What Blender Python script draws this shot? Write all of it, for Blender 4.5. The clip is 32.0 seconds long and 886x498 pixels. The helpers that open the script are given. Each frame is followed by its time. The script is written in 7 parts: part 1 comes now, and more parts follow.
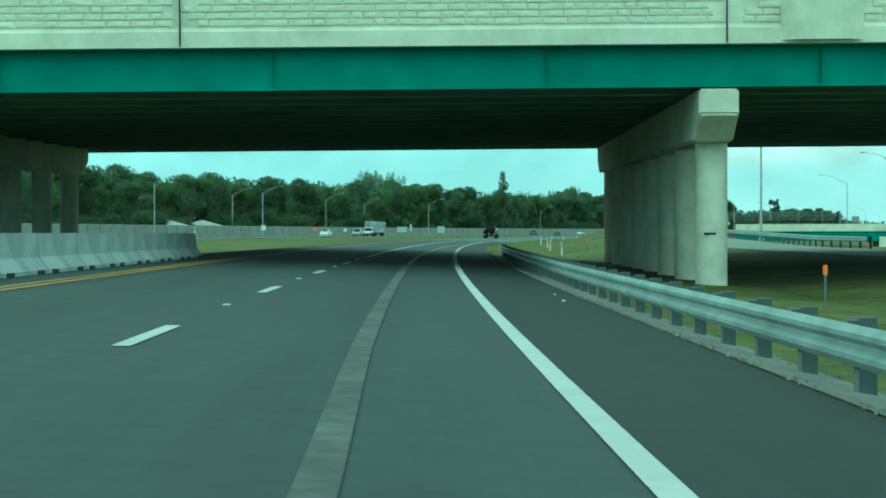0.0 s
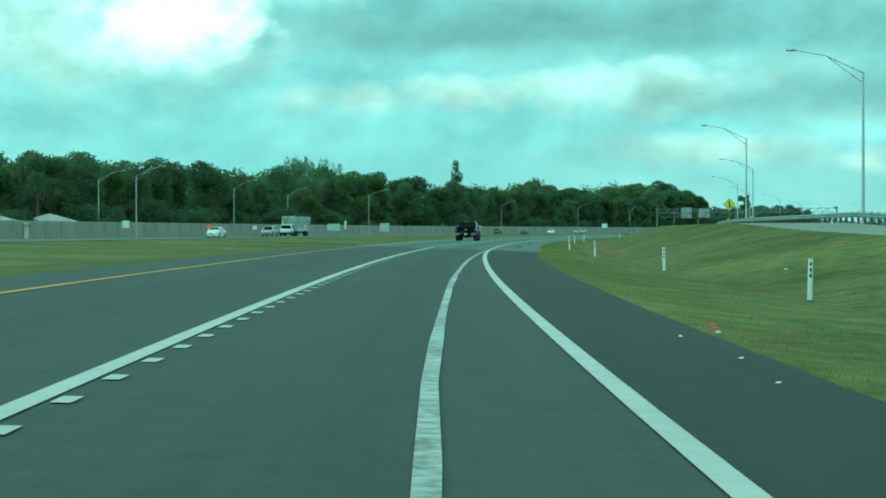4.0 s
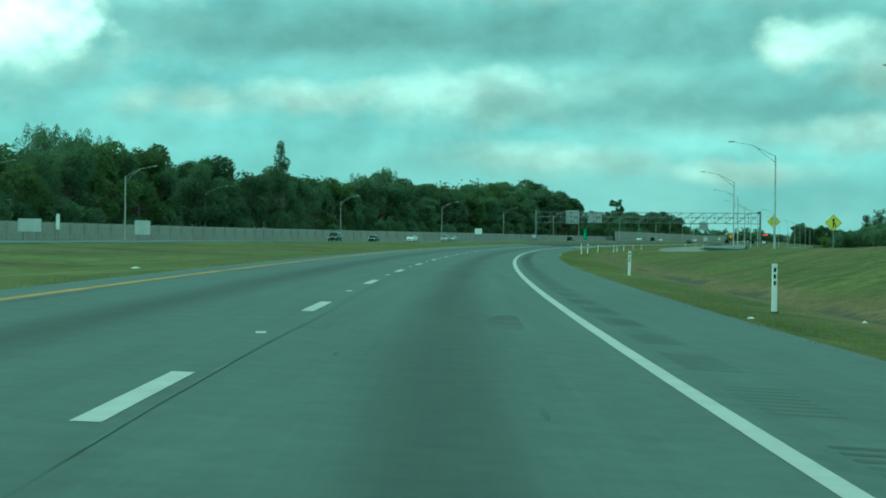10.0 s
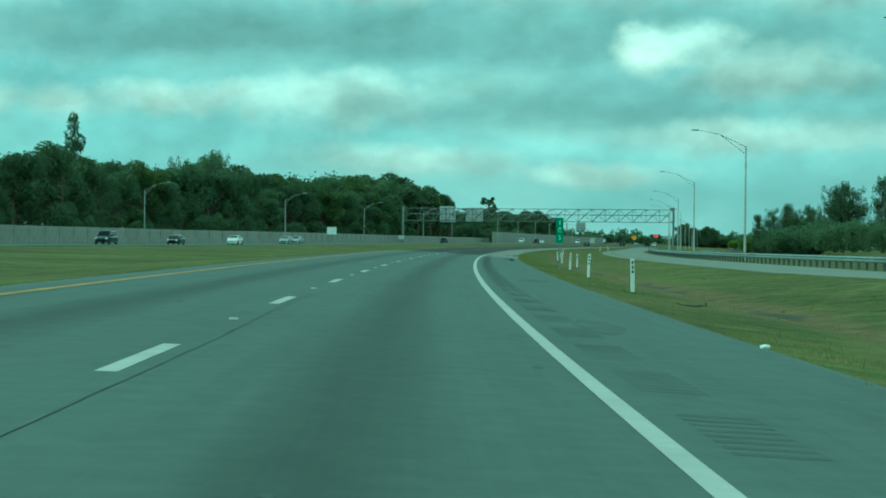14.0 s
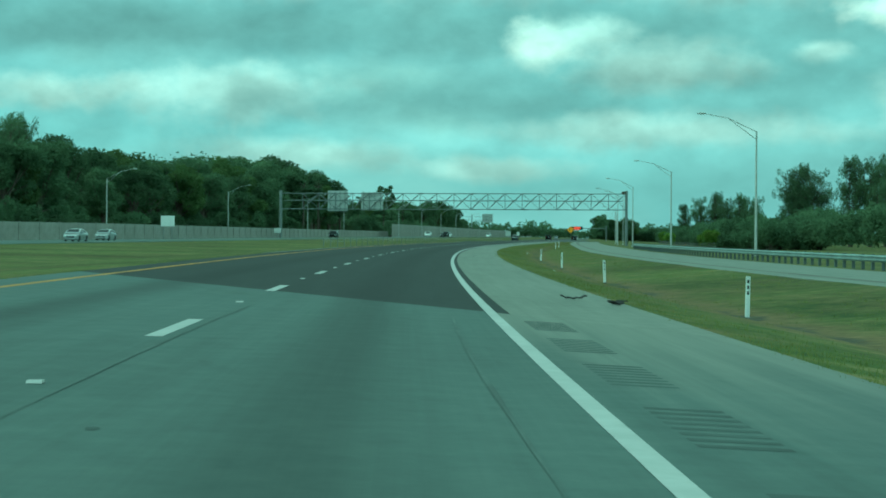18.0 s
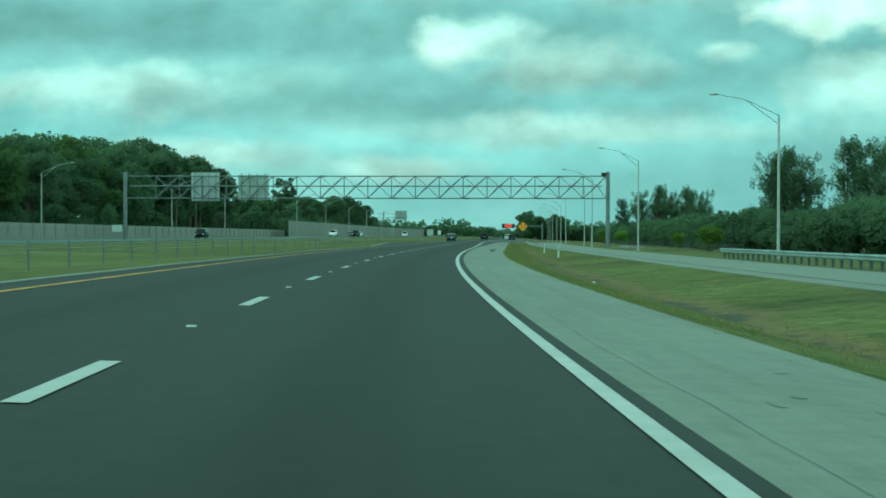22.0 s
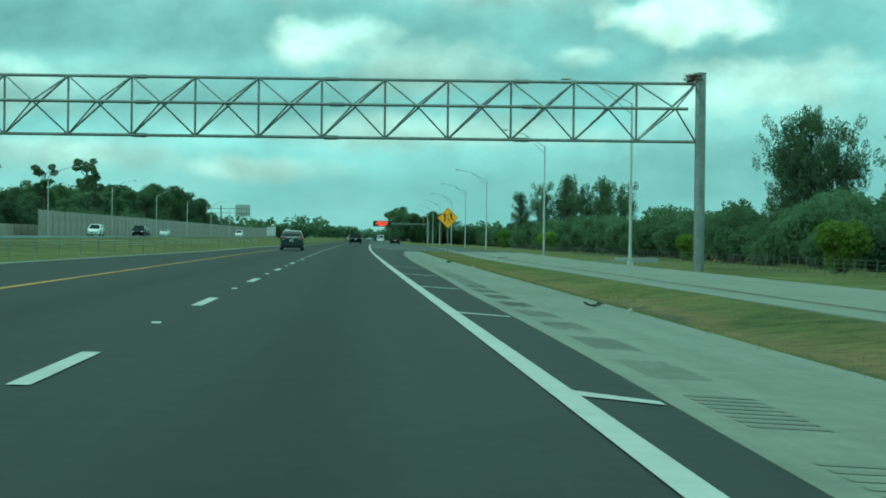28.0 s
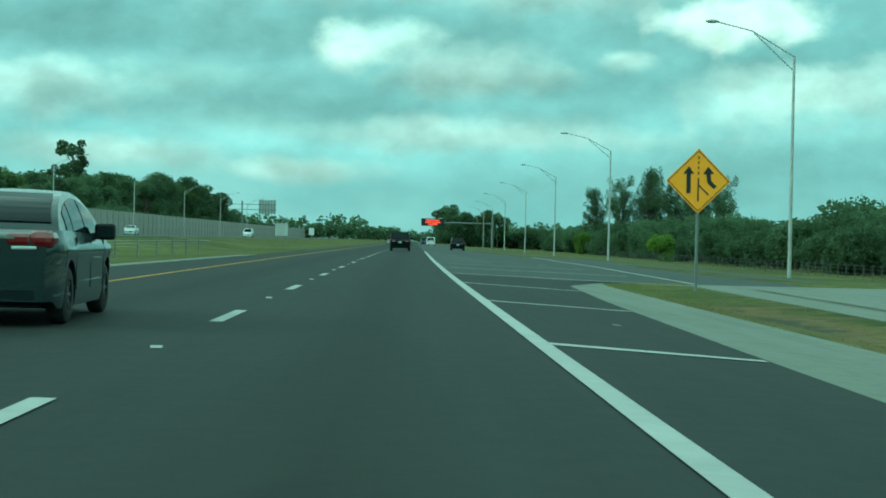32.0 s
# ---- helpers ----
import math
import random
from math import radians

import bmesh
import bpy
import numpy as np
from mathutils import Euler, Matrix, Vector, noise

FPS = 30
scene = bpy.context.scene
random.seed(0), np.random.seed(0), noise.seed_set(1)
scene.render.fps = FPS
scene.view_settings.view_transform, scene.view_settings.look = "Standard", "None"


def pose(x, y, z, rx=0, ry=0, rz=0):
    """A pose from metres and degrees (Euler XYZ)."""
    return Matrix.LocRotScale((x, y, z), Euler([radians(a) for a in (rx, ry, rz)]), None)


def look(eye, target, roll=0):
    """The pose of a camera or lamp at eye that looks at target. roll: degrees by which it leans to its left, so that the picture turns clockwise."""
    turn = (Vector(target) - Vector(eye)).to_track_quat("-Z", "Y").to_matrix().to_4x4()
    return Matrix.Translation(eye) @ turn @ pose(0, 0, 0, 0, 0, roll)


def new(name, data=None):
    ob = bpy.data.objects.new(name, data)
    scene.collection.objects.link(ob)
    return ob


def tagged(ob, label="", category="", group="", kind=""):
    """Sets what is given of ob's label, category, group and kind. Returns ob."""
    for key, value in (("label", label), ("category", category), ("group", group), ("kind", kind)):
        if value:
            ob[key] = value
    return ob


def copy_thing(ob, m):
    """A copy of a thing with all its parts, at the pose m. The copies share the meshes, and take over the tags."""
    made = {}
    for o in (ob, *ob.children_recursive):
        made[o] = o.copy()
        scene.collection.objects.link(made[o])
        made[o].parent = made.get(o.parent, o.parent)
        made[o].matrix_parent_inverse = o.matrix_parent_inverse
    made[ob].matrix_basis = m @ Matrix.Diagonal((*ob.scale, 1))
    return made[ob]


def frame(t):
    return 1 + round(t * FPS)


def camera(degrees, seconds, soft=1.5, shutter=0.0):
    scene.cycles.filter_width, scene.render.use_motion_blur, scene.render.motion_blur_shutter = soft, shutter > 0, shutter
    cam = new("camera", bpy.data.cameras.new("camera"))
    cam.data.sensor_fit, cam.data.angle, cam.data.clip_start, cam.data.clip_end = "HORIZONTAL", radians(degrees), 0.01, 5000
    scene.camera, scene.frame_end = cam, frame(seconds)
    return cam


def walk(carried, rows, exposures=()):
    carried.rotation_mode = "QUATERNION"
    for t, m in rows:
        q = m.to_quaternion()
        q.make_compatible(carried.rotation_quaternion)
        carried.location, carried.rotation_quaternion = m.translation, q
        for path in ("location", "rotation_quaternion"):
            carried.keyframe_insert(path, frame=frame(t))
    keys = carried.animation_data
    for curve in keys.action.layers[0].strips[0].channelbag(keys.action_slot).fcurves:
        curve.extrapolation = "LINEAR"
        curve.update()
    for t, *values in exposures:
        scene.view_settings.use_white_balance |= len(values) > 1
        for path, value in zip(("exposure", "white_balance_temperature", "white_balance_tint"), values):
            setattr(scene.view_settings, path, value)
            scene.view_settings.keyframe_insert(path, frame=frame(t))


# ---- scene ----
cam = camera(29.68, 32.0, soft=1.8)
EYE = 1.017
# t, x, y, yaw, pitch, roll
PATH = [
    (0, -0.075, 0.000, -0.082, -0.543, -0.148),
    (0.5, -0.278, 13.304, -0.305, -0.565, -0.287),
    (1, -0.414, 26.604, -0.553, -0.557, -0.312),
    (1.5, -0.557, 39.899, -0.767, -0.570, -0.232),
    (2, -0.619, 53.191, -0.991, -0.596, -0.406),
    (2.5, -0.637, 66.493, -1.246, -0.584, -0.185),
    (3, -0.584, 79.809, -1.499, -0.603, -0.371),
    (3.5, -0.448, 93.138, -1.781, -0.603, -0.324),
    (4, -0.226, 106.479, -2.044, -0.591, -0.156),
    (4.5, 0.167, 119.837, -2.326, -0.549, -0.202),
    (5, 0.670, 133.216, -2.611, -0.725, -0.179),
    (5.5, 1.277, 146.617, -2.910, -0.612, -0.121),
    (6, 1.980, 160.033, -3.211, -0.516, -0.093),
    (6.5, 2.772, 173.460, -3.519, -0.434, -0.088),
    (7, 3.557, 186.865, -3.944, -0.458, 0.021),
    (7.5, 4.513, 200.274, -4.356, -0.426, 0.076),
    (8, 5.470, 213.693, -4.772, -0.372, 0.120),
    (8.5, 6.673, 227.116, -5.179, -0.361, 0.237),
    (9, 7.971, 240.542, -5.617, -0.289, 0.485),
    (9.5, 9.471, 253.959, -6.571, -0.303, 0.604),
    (10, 11.137, 267.356, -7.559, -0.365, 0.608),
    (10.5, 12.977, 280.704, -8.306, -0.350, 0.392),
    (11, 14.960, 294.035, -8.955, -0.386, 0.325),
    (11.5, 16.920, 307.399, -9.636, -0.296, 0.521),
    (12, 19.011, 320.759, -10.257, -0.262, 0.722),
    (12.5, 21.360, 334.112, -10.764, -0.285, 0.777),
    (13, 23.773, 347.478, -11.307, -0.273, 0.788),
    (13.5, 26.339, 360.893, -11.863, -0.272, 0.725),
    (14, 29.039, 374.305, -12.361, -0.255, 0.618),
    (14.5, 31.765, 387.738, -12.886, -0.272, 0.393),
    (15, 34.660, 401.204, -13.441, -0.290, 0.261),
    (15.5, 37.673, 414.658, -13.933, -0.312, 0.195),
    (16, 40.756, 428.102, -14.343, -0.340, 0.178),
    (16.5, 43.865, 441.541, -14.722, -0.372, 0.205),
    (17, 47.177, 454.877, -15.163, -0.367, 0.228),
    (17.5, 50.410, 468.232, -15.554, -0.385, 0.242),
    (18, 53.731, 481.558, -15.992, -0.430, 0.321),
    (18.5, 57.189, 494.846, -16.400, -0.438, 0.101),
    (19, 60.769, 508.102, -16.797, -0.465, 0.357),
    (19.5, 64.396, 521.365, -17.177, -0.457, 0.132),
    (20, 68.089, 534.617, -17.605, -0.414, -0.070),
    (20.5, 71.861, 547.857, -18.011, -0.381, 0.066),
    (21, 75.711, 561.126, -18.394, -0.415, 0.285),
    (21.5, 79.675, 574.371, -18.796, -0.385, 0.155),
    (22, 83.735, 587.668, -19.156, -0.440, 0.120),
    (22.5, 87.883, 600.948, -19.515, -0.364, 0.398),
    (23, 92.128, 614.207, -19.837, -0.398, 0.357),
    (23.5, 96.527, 627.435, -20.227, -0.392, -0.029),
    (23.8, 99.301, 635.297, -20.454, -0.443, 0.124),
    (23.9, 100.215, 637.922, -20.530, -0.460, 0.175),
    (24, 101.474, 641.526, -20.604, -0.478, 0.226),
    (24.1, 102.755, 645.138, -20.717, -0.445, 0.313),
    (24.2, 104.044, 648.746, -20.830, -0.413, 0.400),
    (24.3, 105.339, 652.352, -20.941, -0.381, 0.487),
    (24.4, 106.644, 655.955, -21.052, -0.348, 0.575),
    (24.5, 107.956, 659.557, -21.162, -0.316, 0.662),
    (24.6, 109.296, 663.288, -21.275, -0.319, 0.642),
    (24.7, 110.643, 667.014, -21.389, -0.321, 0.622),
    (24.8, 111.998, 670.739, -21.500, -0.324, 0.603),
    (24.9, 113.362, 674.459, -21.612, -0.326, 0.583),
    (25, 114.734, 678.178, -21.719, -0.329, 0.563),
    (25.1, 116.095, 681.828, -21.800, -0.342, 0.522),
    (25.2, 117.042, 684.354, -21.884, -0.355, 0.482),
    (25.5, 119.849, 691.743, -22.158, -0.391, 0.359),
    (26, 124.298, 703.471, -22.445, -0.255, 0.307),
    (26.5, 128.785, 715.188, -22.946, -0.296, 0.295),
    (27, 133.298, 726.904, -23.464, -0.339, 0.356),
    (27.5, 137.821, 738.633, -23.878, -0.388, 0.507),
    (28, 142.508, 750.716, -24.068, -0.357, 0.646),
    (28.5, 147.241, 762.554, -23.899, -0.371, 0.900),
    (29, 151.917, 774.476, -24.052, -0.400, 0.927),
    (29.5, 156.461, 786.377, -23.758, -0.376, 0.728),
    (30, 160.999, 798.328, -23.257, -0.365, 0.534),
    (30.5, 165.773, 810.950, -23.073, -0.349, 0.736),
    (31, 170.513, 823.591, -22.942, -0.319, 0.708),
    (31.5, 175.259, 836.142, -22.808, -0.368, 0.944),
    (32, 179.969, 848.718, -22.646, -0.281, 1.314),
]


def eye_pose(x, y, yaw, pitch, roll):
    ya, pi = radians(yaw), radians(pitch)
    ahead = Vector((-math.sin(ya) * math.cos(pi), math.cos(ya) * math.cos(pi), math.sin(pi)))
    eye = Vector((x, y, EYE))
    return look(eye, eye + 2 * ahead, roll)


EXPOSURES = [(0.0, 0.4, 4720, -52), (1.0, 0.55, 4720, -52), (2.0, 0.98, 4700, -52), (3.0, 0.48, 4690, -53), (4.0, 0.2, 4690, -55), (7.0, 0.0, 4690, -58), (12.0, -0.08, 4690, -58), (18.0, -0.1, 4690, -57), (20.0, 0.0, 4860, -54), (32.0, 0.03, 4860, -52)]
walk(cam, [(t, eye_pose(x, y, ya, pi, ro)) for t, x, y, ya, pi, ro in PATH], EXPOSURES)

# ---- sky and sun ----
SUN_EL, SUN_AZ = radians(24), radians(-72)
world = bpy.data.worlds.new("sky")
scene.world = world
world.use_nodes = True


# bearing, height, half width, half height (degrees), tone, softness of edge
CLOUDS = [
    (29.0, 2.0, 11.0, 1.5, 0.41, 0.9),
    (-10.0, 6.6, 6.5, 1.5, 0.74, 0.9), (4.5, 7.0, 12.5, 0.9, 0.33, 0.6), (20.5, 7.2, 9.0, 0.8, 0.37, 0.7), (31.0, 6.3, 6.5, 0.8, 0.40, 0.8),
    (8.6, 4.9, 4.6, 0.75, 0.72, 0.7), (17.5, 4.6, 7.0, 0.65, 0.39, 0.8), (26.5, 4.7, 3.4, 0.7, 0.52, 0.9), (18.5, 2.9, 8.0, 0.6, 0.58, 0.9),
    (17.0, 2.3, 2.2, 0.35, 0.66, 0.8), (12.0, 2.7, 3.2, 0.45, 0.61, 0.9), (19.4, 6.4, 1.1, 0.65, 0.88, 0.6), (20.6, 6.9, 1.3, 0.5, 0.72, 0.8), (32.3, 7.6, 2.4, 0.75, 1.05, 0.55), (33.2, 4.9, 1.8, 0.8, 0.72, 0.9),
    (28.8, 6.2, 0.8, 0.3, 0.72, 0.8), (36.0, 5.2, 2.2, 0.7, 0.70, 0.9), (-2.9, 4.5, 0.9, 0.5, 0.61, 0.9), (-0.6, 4.5, 1.0, 0.45, 0.61, 0.9), (2.7, 4.8, 1.4, 0.5, 0.63, 0.9),
    (-7.3, 7.0, 2.3, 0.9, 1.5, 0.8), (10.0, 8.8, 12.0, 0.6, 0.64, 0.9), (27.0, 8.6, 4.0, 0.6, 0.62, 0.9), (24.5, 5.6, 5.0, 0.5, 0.40, 0.9), (24.0, 3.6, 5.0, 0.45, 0.61, 0.9), (23.0, 5.9, 2.4, 0.6, 0.61, 0.9),
]


def bearing_map(N, L, bearing):
    n = N.new("ShaderNodeMapRange")
    n.inputs[1].default_value, n.inputs[2].default_value = -8.0, 14.0
    L.new(bearing, n.inputs[0])
    return n.outputs[0]


def sky_nodes():
    nt = world.node_tree
    N, L = nt.nodes, nt.links
    N.clear()
    out, bg = N.new("ShaderNodeOutputWorld"), N.new("ShaderNodeBackground")
    tc = N.new("ShaderNodeTexCoord")
    sky = N.new("ShaderNodeTexSky")
    sky.sky_type, sky.sun_disc = "NISHITA", False
    sky.sun_elevation, sky.sun_rotation = SUN_EL, SUN_AZ
    sky.air_density, sky.dust_density, sky.ozone_density = 1.0, 2.0, 1.0

    def math_node(op, a, b=None, clamp=False, c=1.0):
        n = N.new("ShaderNodeMath")
        n.operation, n.use_clamp = op, clamp
        if op == "MULTIPLY_ADD":
            n.inputs[2].default_value = c
        for i, v in enumerate((a, b)):
            if v is None:
                continue
            if isinstance(v, (int, float)):
                n.inputs[i].default_value = v
            else:
                L.new(v, n.inputs[i])
        return n.outputs[0]

    sep = N.new("ShaderNodeSeparateXYZ")
    L.new(tc.outputs["Generated"], sep.inputs[0])
    up = math_node("MAXIMUM", sep.outputs[2], 0.0)

    def cloud(scale, detail, rough, offset, tall, twist=0.3):
        mp = N.new("ShaderNodeMapping")
        mp.inputs["Location"].default_value = offset
        mp.inputs["Scale"].default_value = (1.0, 1.0, tall)
        L.new(tc.outputs["Generated"], mp.inputs[0])
        n = N.new("ShaderNodeTexNoise")
        n.inputs["Scale"].default_value, n.inputs["Detail"].default_value = scale, detail
        n.inputs["Roughness"].default_value, n.inputs["Distortion"].default_value = rough, twist
        L.new(mp.outputs[0], n.inputs[0])
        return n.outputs[0]

    def ramp(v, stops, smooth="EASE"):
        r = N.new("ShaderNodeValToRGB")
        e = r.color_ramp.elements
        while len(e) < len(stops):
            e.new(0.5)
        for el, (p, c) in zip(e, stops):
            el.position, el.color = p, (c, c, c, 1) if isinstance(c, float) else (*c, 1)
        r.color_ramp.interpolation = smooth
        L.new(v, r.inputs[0])
        return r.outputs[0]

    def mixed(fac, a, b):
        m = N.new("ShaderNodeMix")
        m.data_type = "RGBA"
        L.new(fac, m.inputs["Factor"])
        L.new(a, m.inputs["A"])
        L.new(b, m.inputs["B"])
        return m.outputs["Result"]

    # clear air, thin grey veil, then single cloud banks at their bearing and height (degrees)
    n1 = cloud(7.0, 6.0, 0.5, (3.1, 7.7, 1.3), 2.2, 0.1)
    n2 = cloud(24.0, 6.0, 0.5, (1.7, 5.5, 2.2), 1.5, 0.1)
    bearing = math_node("MULTIPLY", math_node("ARCTAN2", sep.outputs[0], sep.outputs[1]), 57.2958)
    height = math_node("MULTIPLY", math_node("ARCSINE", sep.outputs[2]), 57.2958)
    wob = math_node("ADD", math_node("MULTIPLY", math_node("SUBTRACT", n1, 0.5), 2.3), math_node("MULTIPLY", math_node("SUBTRACT", n2, 0.5), 1.5))
    n4 = cloud(44.0, 8.0, 0.52, (9.7, 3.5, 0.2), 1.3, 0.1)
    wob_bright = math_node("ADD", wob, math_node("MULTIPLY", math_node("SUBTRACT", n4, 0.5), 1.7))
    wob_dark = math_node("MULTIPLY", wob, 0.55)
    lit = N.new("ShaderNodeVectorMath")
    lit.operation = "SCALE"
    lit.inputs["Scale"].default_value = 0.085
    L.new(sky.outputs[0], lit.inputs[0])
    air = mixed(ramp(up, [(0.0, 0.8), (0.25, 0.3)]), lit.outputs[0], ramp(up, [(0.0, (0.40, 0.56, 0.58)), (0.1, (0.36, 0.55, 0.60))]))
    veil = math_node("MULTIPLY", ramp(bearing_map(N, L, bearing), [(0.0, 0.25), (1.0, 0.85)]), ramp(n1, [(0.3, 0.3), (0.6, 1.0)]))
    grey = ramp(n1, [(0.3, (0.35, 0.455, 0.48)), (0.52, (0.435, 0.525, 0.53)), (0.72, (0.53, 0.60, 0.575))])
    full = mixed(veil, air, grey)
    high = math_node("MULTIPLY", ramp(up, [(0.14, 0.0), (0.24, 1.0)]), ramp(n1, [(0.25, 0.6), (0.5, 1.0)]))
    full = mixed(high, full, ramp(n1, [(0.3, (0.34, 0.38, 0.38)), (0.5, (0.62, 0.66, 0.64)), (0.7, (1.0, 1.0, 0.95))]))
    for az, el, hw, hh, tone, soft in CLOUDS:
        u = math_node("DIVIDE", math_node("SUBTRACT", bearing, az), hw)
        v = math_node("DIVIDE", math_node("SUBTRACT", height, el), hh)
        r = math_node("SQRT", math_node("ADD", math_node("MULTIPLY", u, u), math_node("MULTIPLY", v, v)))
        bright = tone > 0.6
        r = math_node("ADD", r, wob_bright if bright else wob_dark)
        mr = N.new("ShaderNodeMapRange")
        mr.interpolation_type = "SMOOTHSTEP"
        k = soft * (0.95 if bright else 1.1)
        mr.inputs[1].default_value, mr.inputs[2].default_value = 1.0 + k, 1.0 - k
        mr.inputs[3].default_value, mr.inputs[4].default_value = 0.0, 0.85
        L.new(r, mr.inputs[0])
        tint = (1.12, 1.0, 0.93) if tone > 0.8 else (1.01, 1.0, 0.955) if tone > 0.6 else (0.78, 1.0, 1.02)
        c = ramp(n2, [(0.3, tuple(tone * (0.78 if bright else 0.92) * t for t in tint)), (0.7, tuple(tone * (1.16 if bright else 1.07) * t for t in tint))])
        shade = N.new("ShaderNodeMapRange")
        for i, k in enumerate((-1.0, 1.0, 0.84, 1.14) if bright else (-1.0, 1.0, 0.92, 1.1)):
            shade.inputs[i + 1].default_value = k
        L.new(v, shade.inputs[0])
        sc = N.new("ShaderNodeVectorMath")
        sc.operation = "SCALE"
        L.new(c, sc.inputs[0])
        L.new(shade.outputs[0], sc.inputs["Scale"])
        full = mixed(mr.outputs[0], full, sc.outputs[0])
    # billows: each cloud's side towards the sun is brighter
    def relief(scale, detail, step, tall):
        a = cloud(scale, detail, 0.52, (6.3, 2.1, 4.4), tall, 0.0)
        b = cloud(scale, detail, 0.52, (6.3 - 0.6 * step, 2.1 + 0.1 * step, 4.4 + step * tall), tall, 0.0)
        return math_node("SUBTRACT", a, b)

    lumps = math_node("ADD", math_node("MULTIPLY", relief(12.0, 6.0, 0.024, 1.9), 1.0), math_node("MULTIPLY", relief(30.0, 7.0, 0.010, 1.5), 0.7))
    gain = math_node("MULTIPLY", lumps, ramp(up, [(0.02, 0.25), (0.06, 1.0)]))
    gain = math_node("MINIMUM", math_node("MAXIMUM", math_node("MULTIPLY_ADD", gain, 0.6), 0.88), 1.2)
    puff = N.new("ShaderNodeVectorMath")
    puff.operation = "SCALE"
    L.new(full, puff.inputs[0])
    L.new(gain, puff.inputs["Scale"])
    full = puff.outputs[0]
    # sky gain rising away from the road's end, added as unseen fill light
    back = N.new("ShaderNodeMapRange")
    back.interpolation_type = "SMOOTHSTEP"
    for i, k in enumerate((0.45, -0.7, 1.2, 1.75)):
        back.inputs[i + 1].default_value = k
    L.new(sep.outputs[1], back.inputs[0])
    L.new(full, bg.inputs[0])
    L.new(back.outputs[0], bg.inputs[1])
    L.new(bg.outputs[0], out.inputs[0])


sky_nodes()
sun = new("sun", bpy.data.lights.new("sun", "SUN"))
sun.data.energy, sun.data.angle, sun.data.color = 1.5, radians(9), (1.0, 0.95, 0.86)
sun.matrix_world = pose(0, 0, 60) @ pose(0, 0, 0, 90 - math.degrees(SUN_EL), 0, 180 - math.degrees(SUN_AZ))
tagged(sun, "soft sun behind thin cloud", "sun", kind="structure")


# ---- materials ----
def mat(name, stops, scale=1.0, rough=0.8, metal=0.0, bump=0.0, big=0.0, bigscale=0.05, detail=6.0, spec=0.4, stretch=None, vary=0.0):
    """Grain from a noise at 'scale' per metre through colour stops, broad stains at 'bigscale', relief by bump."""
    m = bpy.data.materials.new(name)
    m.use_nodes = True
    nt = m.node_tree
    N, L = nt.nodes, nt.links
    b = N["Principled BSDF"]
    b.inputs["Roughness"].default_value, b.inputs["Metallic"].default_value = rough, metal
    b.inputs["Specular IOR Level"].default_value = spec
    tc = N.new("ShaderNodeTexCoord")
    src = tc.outputs["Object"]
    if stretch:
        mp = N.new("ShaderNodeMapping")
        mp.inputs["Scale"].default_value = stretch
        L.new(src, mp.inputs[0])
        src = mp.outputs[0]
    n = N.new("ShaderNodeTexNoise")
    n.inputs["Scale"].default_value, n.inputs["Detail"].default_value, n.inputs["Roughness"].default_value = scale, detail, 0.65
    L.new(src, n.inputs[0])
    r = N.new("ShaderNodeValToRGB")
    e = r.color_ramp.elements
    while len(e) < len(stops):
        e.new(0.5)
    for i, (el, c) in enumerate(zip(e, stops)):
        el.position, el.color = 0.28 + 0.44 * i / max(1, len(stops) - 1), (*c, 1)
    L.new(n.outputs[0], r.inputs[0])
    col = r.outputs[0]
    if big:
        n2 = N.new("ShaderNodeTexNoise")
        n2.inputs["Scale"].default_value, n2.inputs["Detail"].default_value = bigscale, 5.0
        L.new(src, n2.inputs[0])
        mr = N.new("ShaderNodeMapRange")
        mr.inputs[1].default_value, mr.inputs[2].default_value = 0.3, 0.7
        mr.inputs[3].default_value, mr.inputs[4].default_value = 1 - big, 1 + big
        L.new(n2.outputs[0], mr.inputs[0])
        sc = N.new("ShaderNodeVectorMath")
        sc.operation = "SCALE"
        L.new(col, sc.inputs[0])
        L.new(mr.outputs[0], sc.inputs["Scale"])
        col = sc.outputs[0]
    if vary:
        oi = N.new("ShaderNodeObjectInfo")
        mr = N.new("ShaderNodeMapRange")
        mr.inputs[3].default_value, mr.inputs[4].default_value = 1 - vary, 1 + vary
        L.new(oi.outputs["Random"], mr.inputs[0])
        sc = N.new("ShaderNodeVectorMath")
        sc.operation = "SCALE"
        L.new(col, sc.inputs[0])
        L.new(mr.outputs[0], sc.inputs["Scale"])
        col = sc.outputs[0]
    L.new(col, b.inputs["Base Color"])
    if bump:
        bp = N.new("ShaderNodeBump")
        bp.inputs["Strength"].default_value, bp.inputs["Distance"].default_value = bump, 0.02
        L.new(n.outputs[0], bp.inputs["Height"])
        L.new(bp.outputs[0], b.inputs["Normal"])
    return m


def plain(name, color, rough=0.5, metal=0.0, spec=0.5, coat=0.0, emit=0.0):
    m = bpy.data.materials.new(name)
    m.use_nodes = True
    b = m.node_tree.nodes["Principled BSDF"]
    b.inputs["Base Color"].default_value = (*color, 1)
    b.inputs["Roughness"].default_value, b.inputs["Metallic"].default_value = rough, metal
    b.inputs["Specular IOR Level"].default_value, b.inputs["Coat Weight"].default_value = spec, coat
    if emit:
        b.inputs["Emission Color"].default_value, b.inputs["Emission Strength"].default_value = (*color, 1), emit
    return m


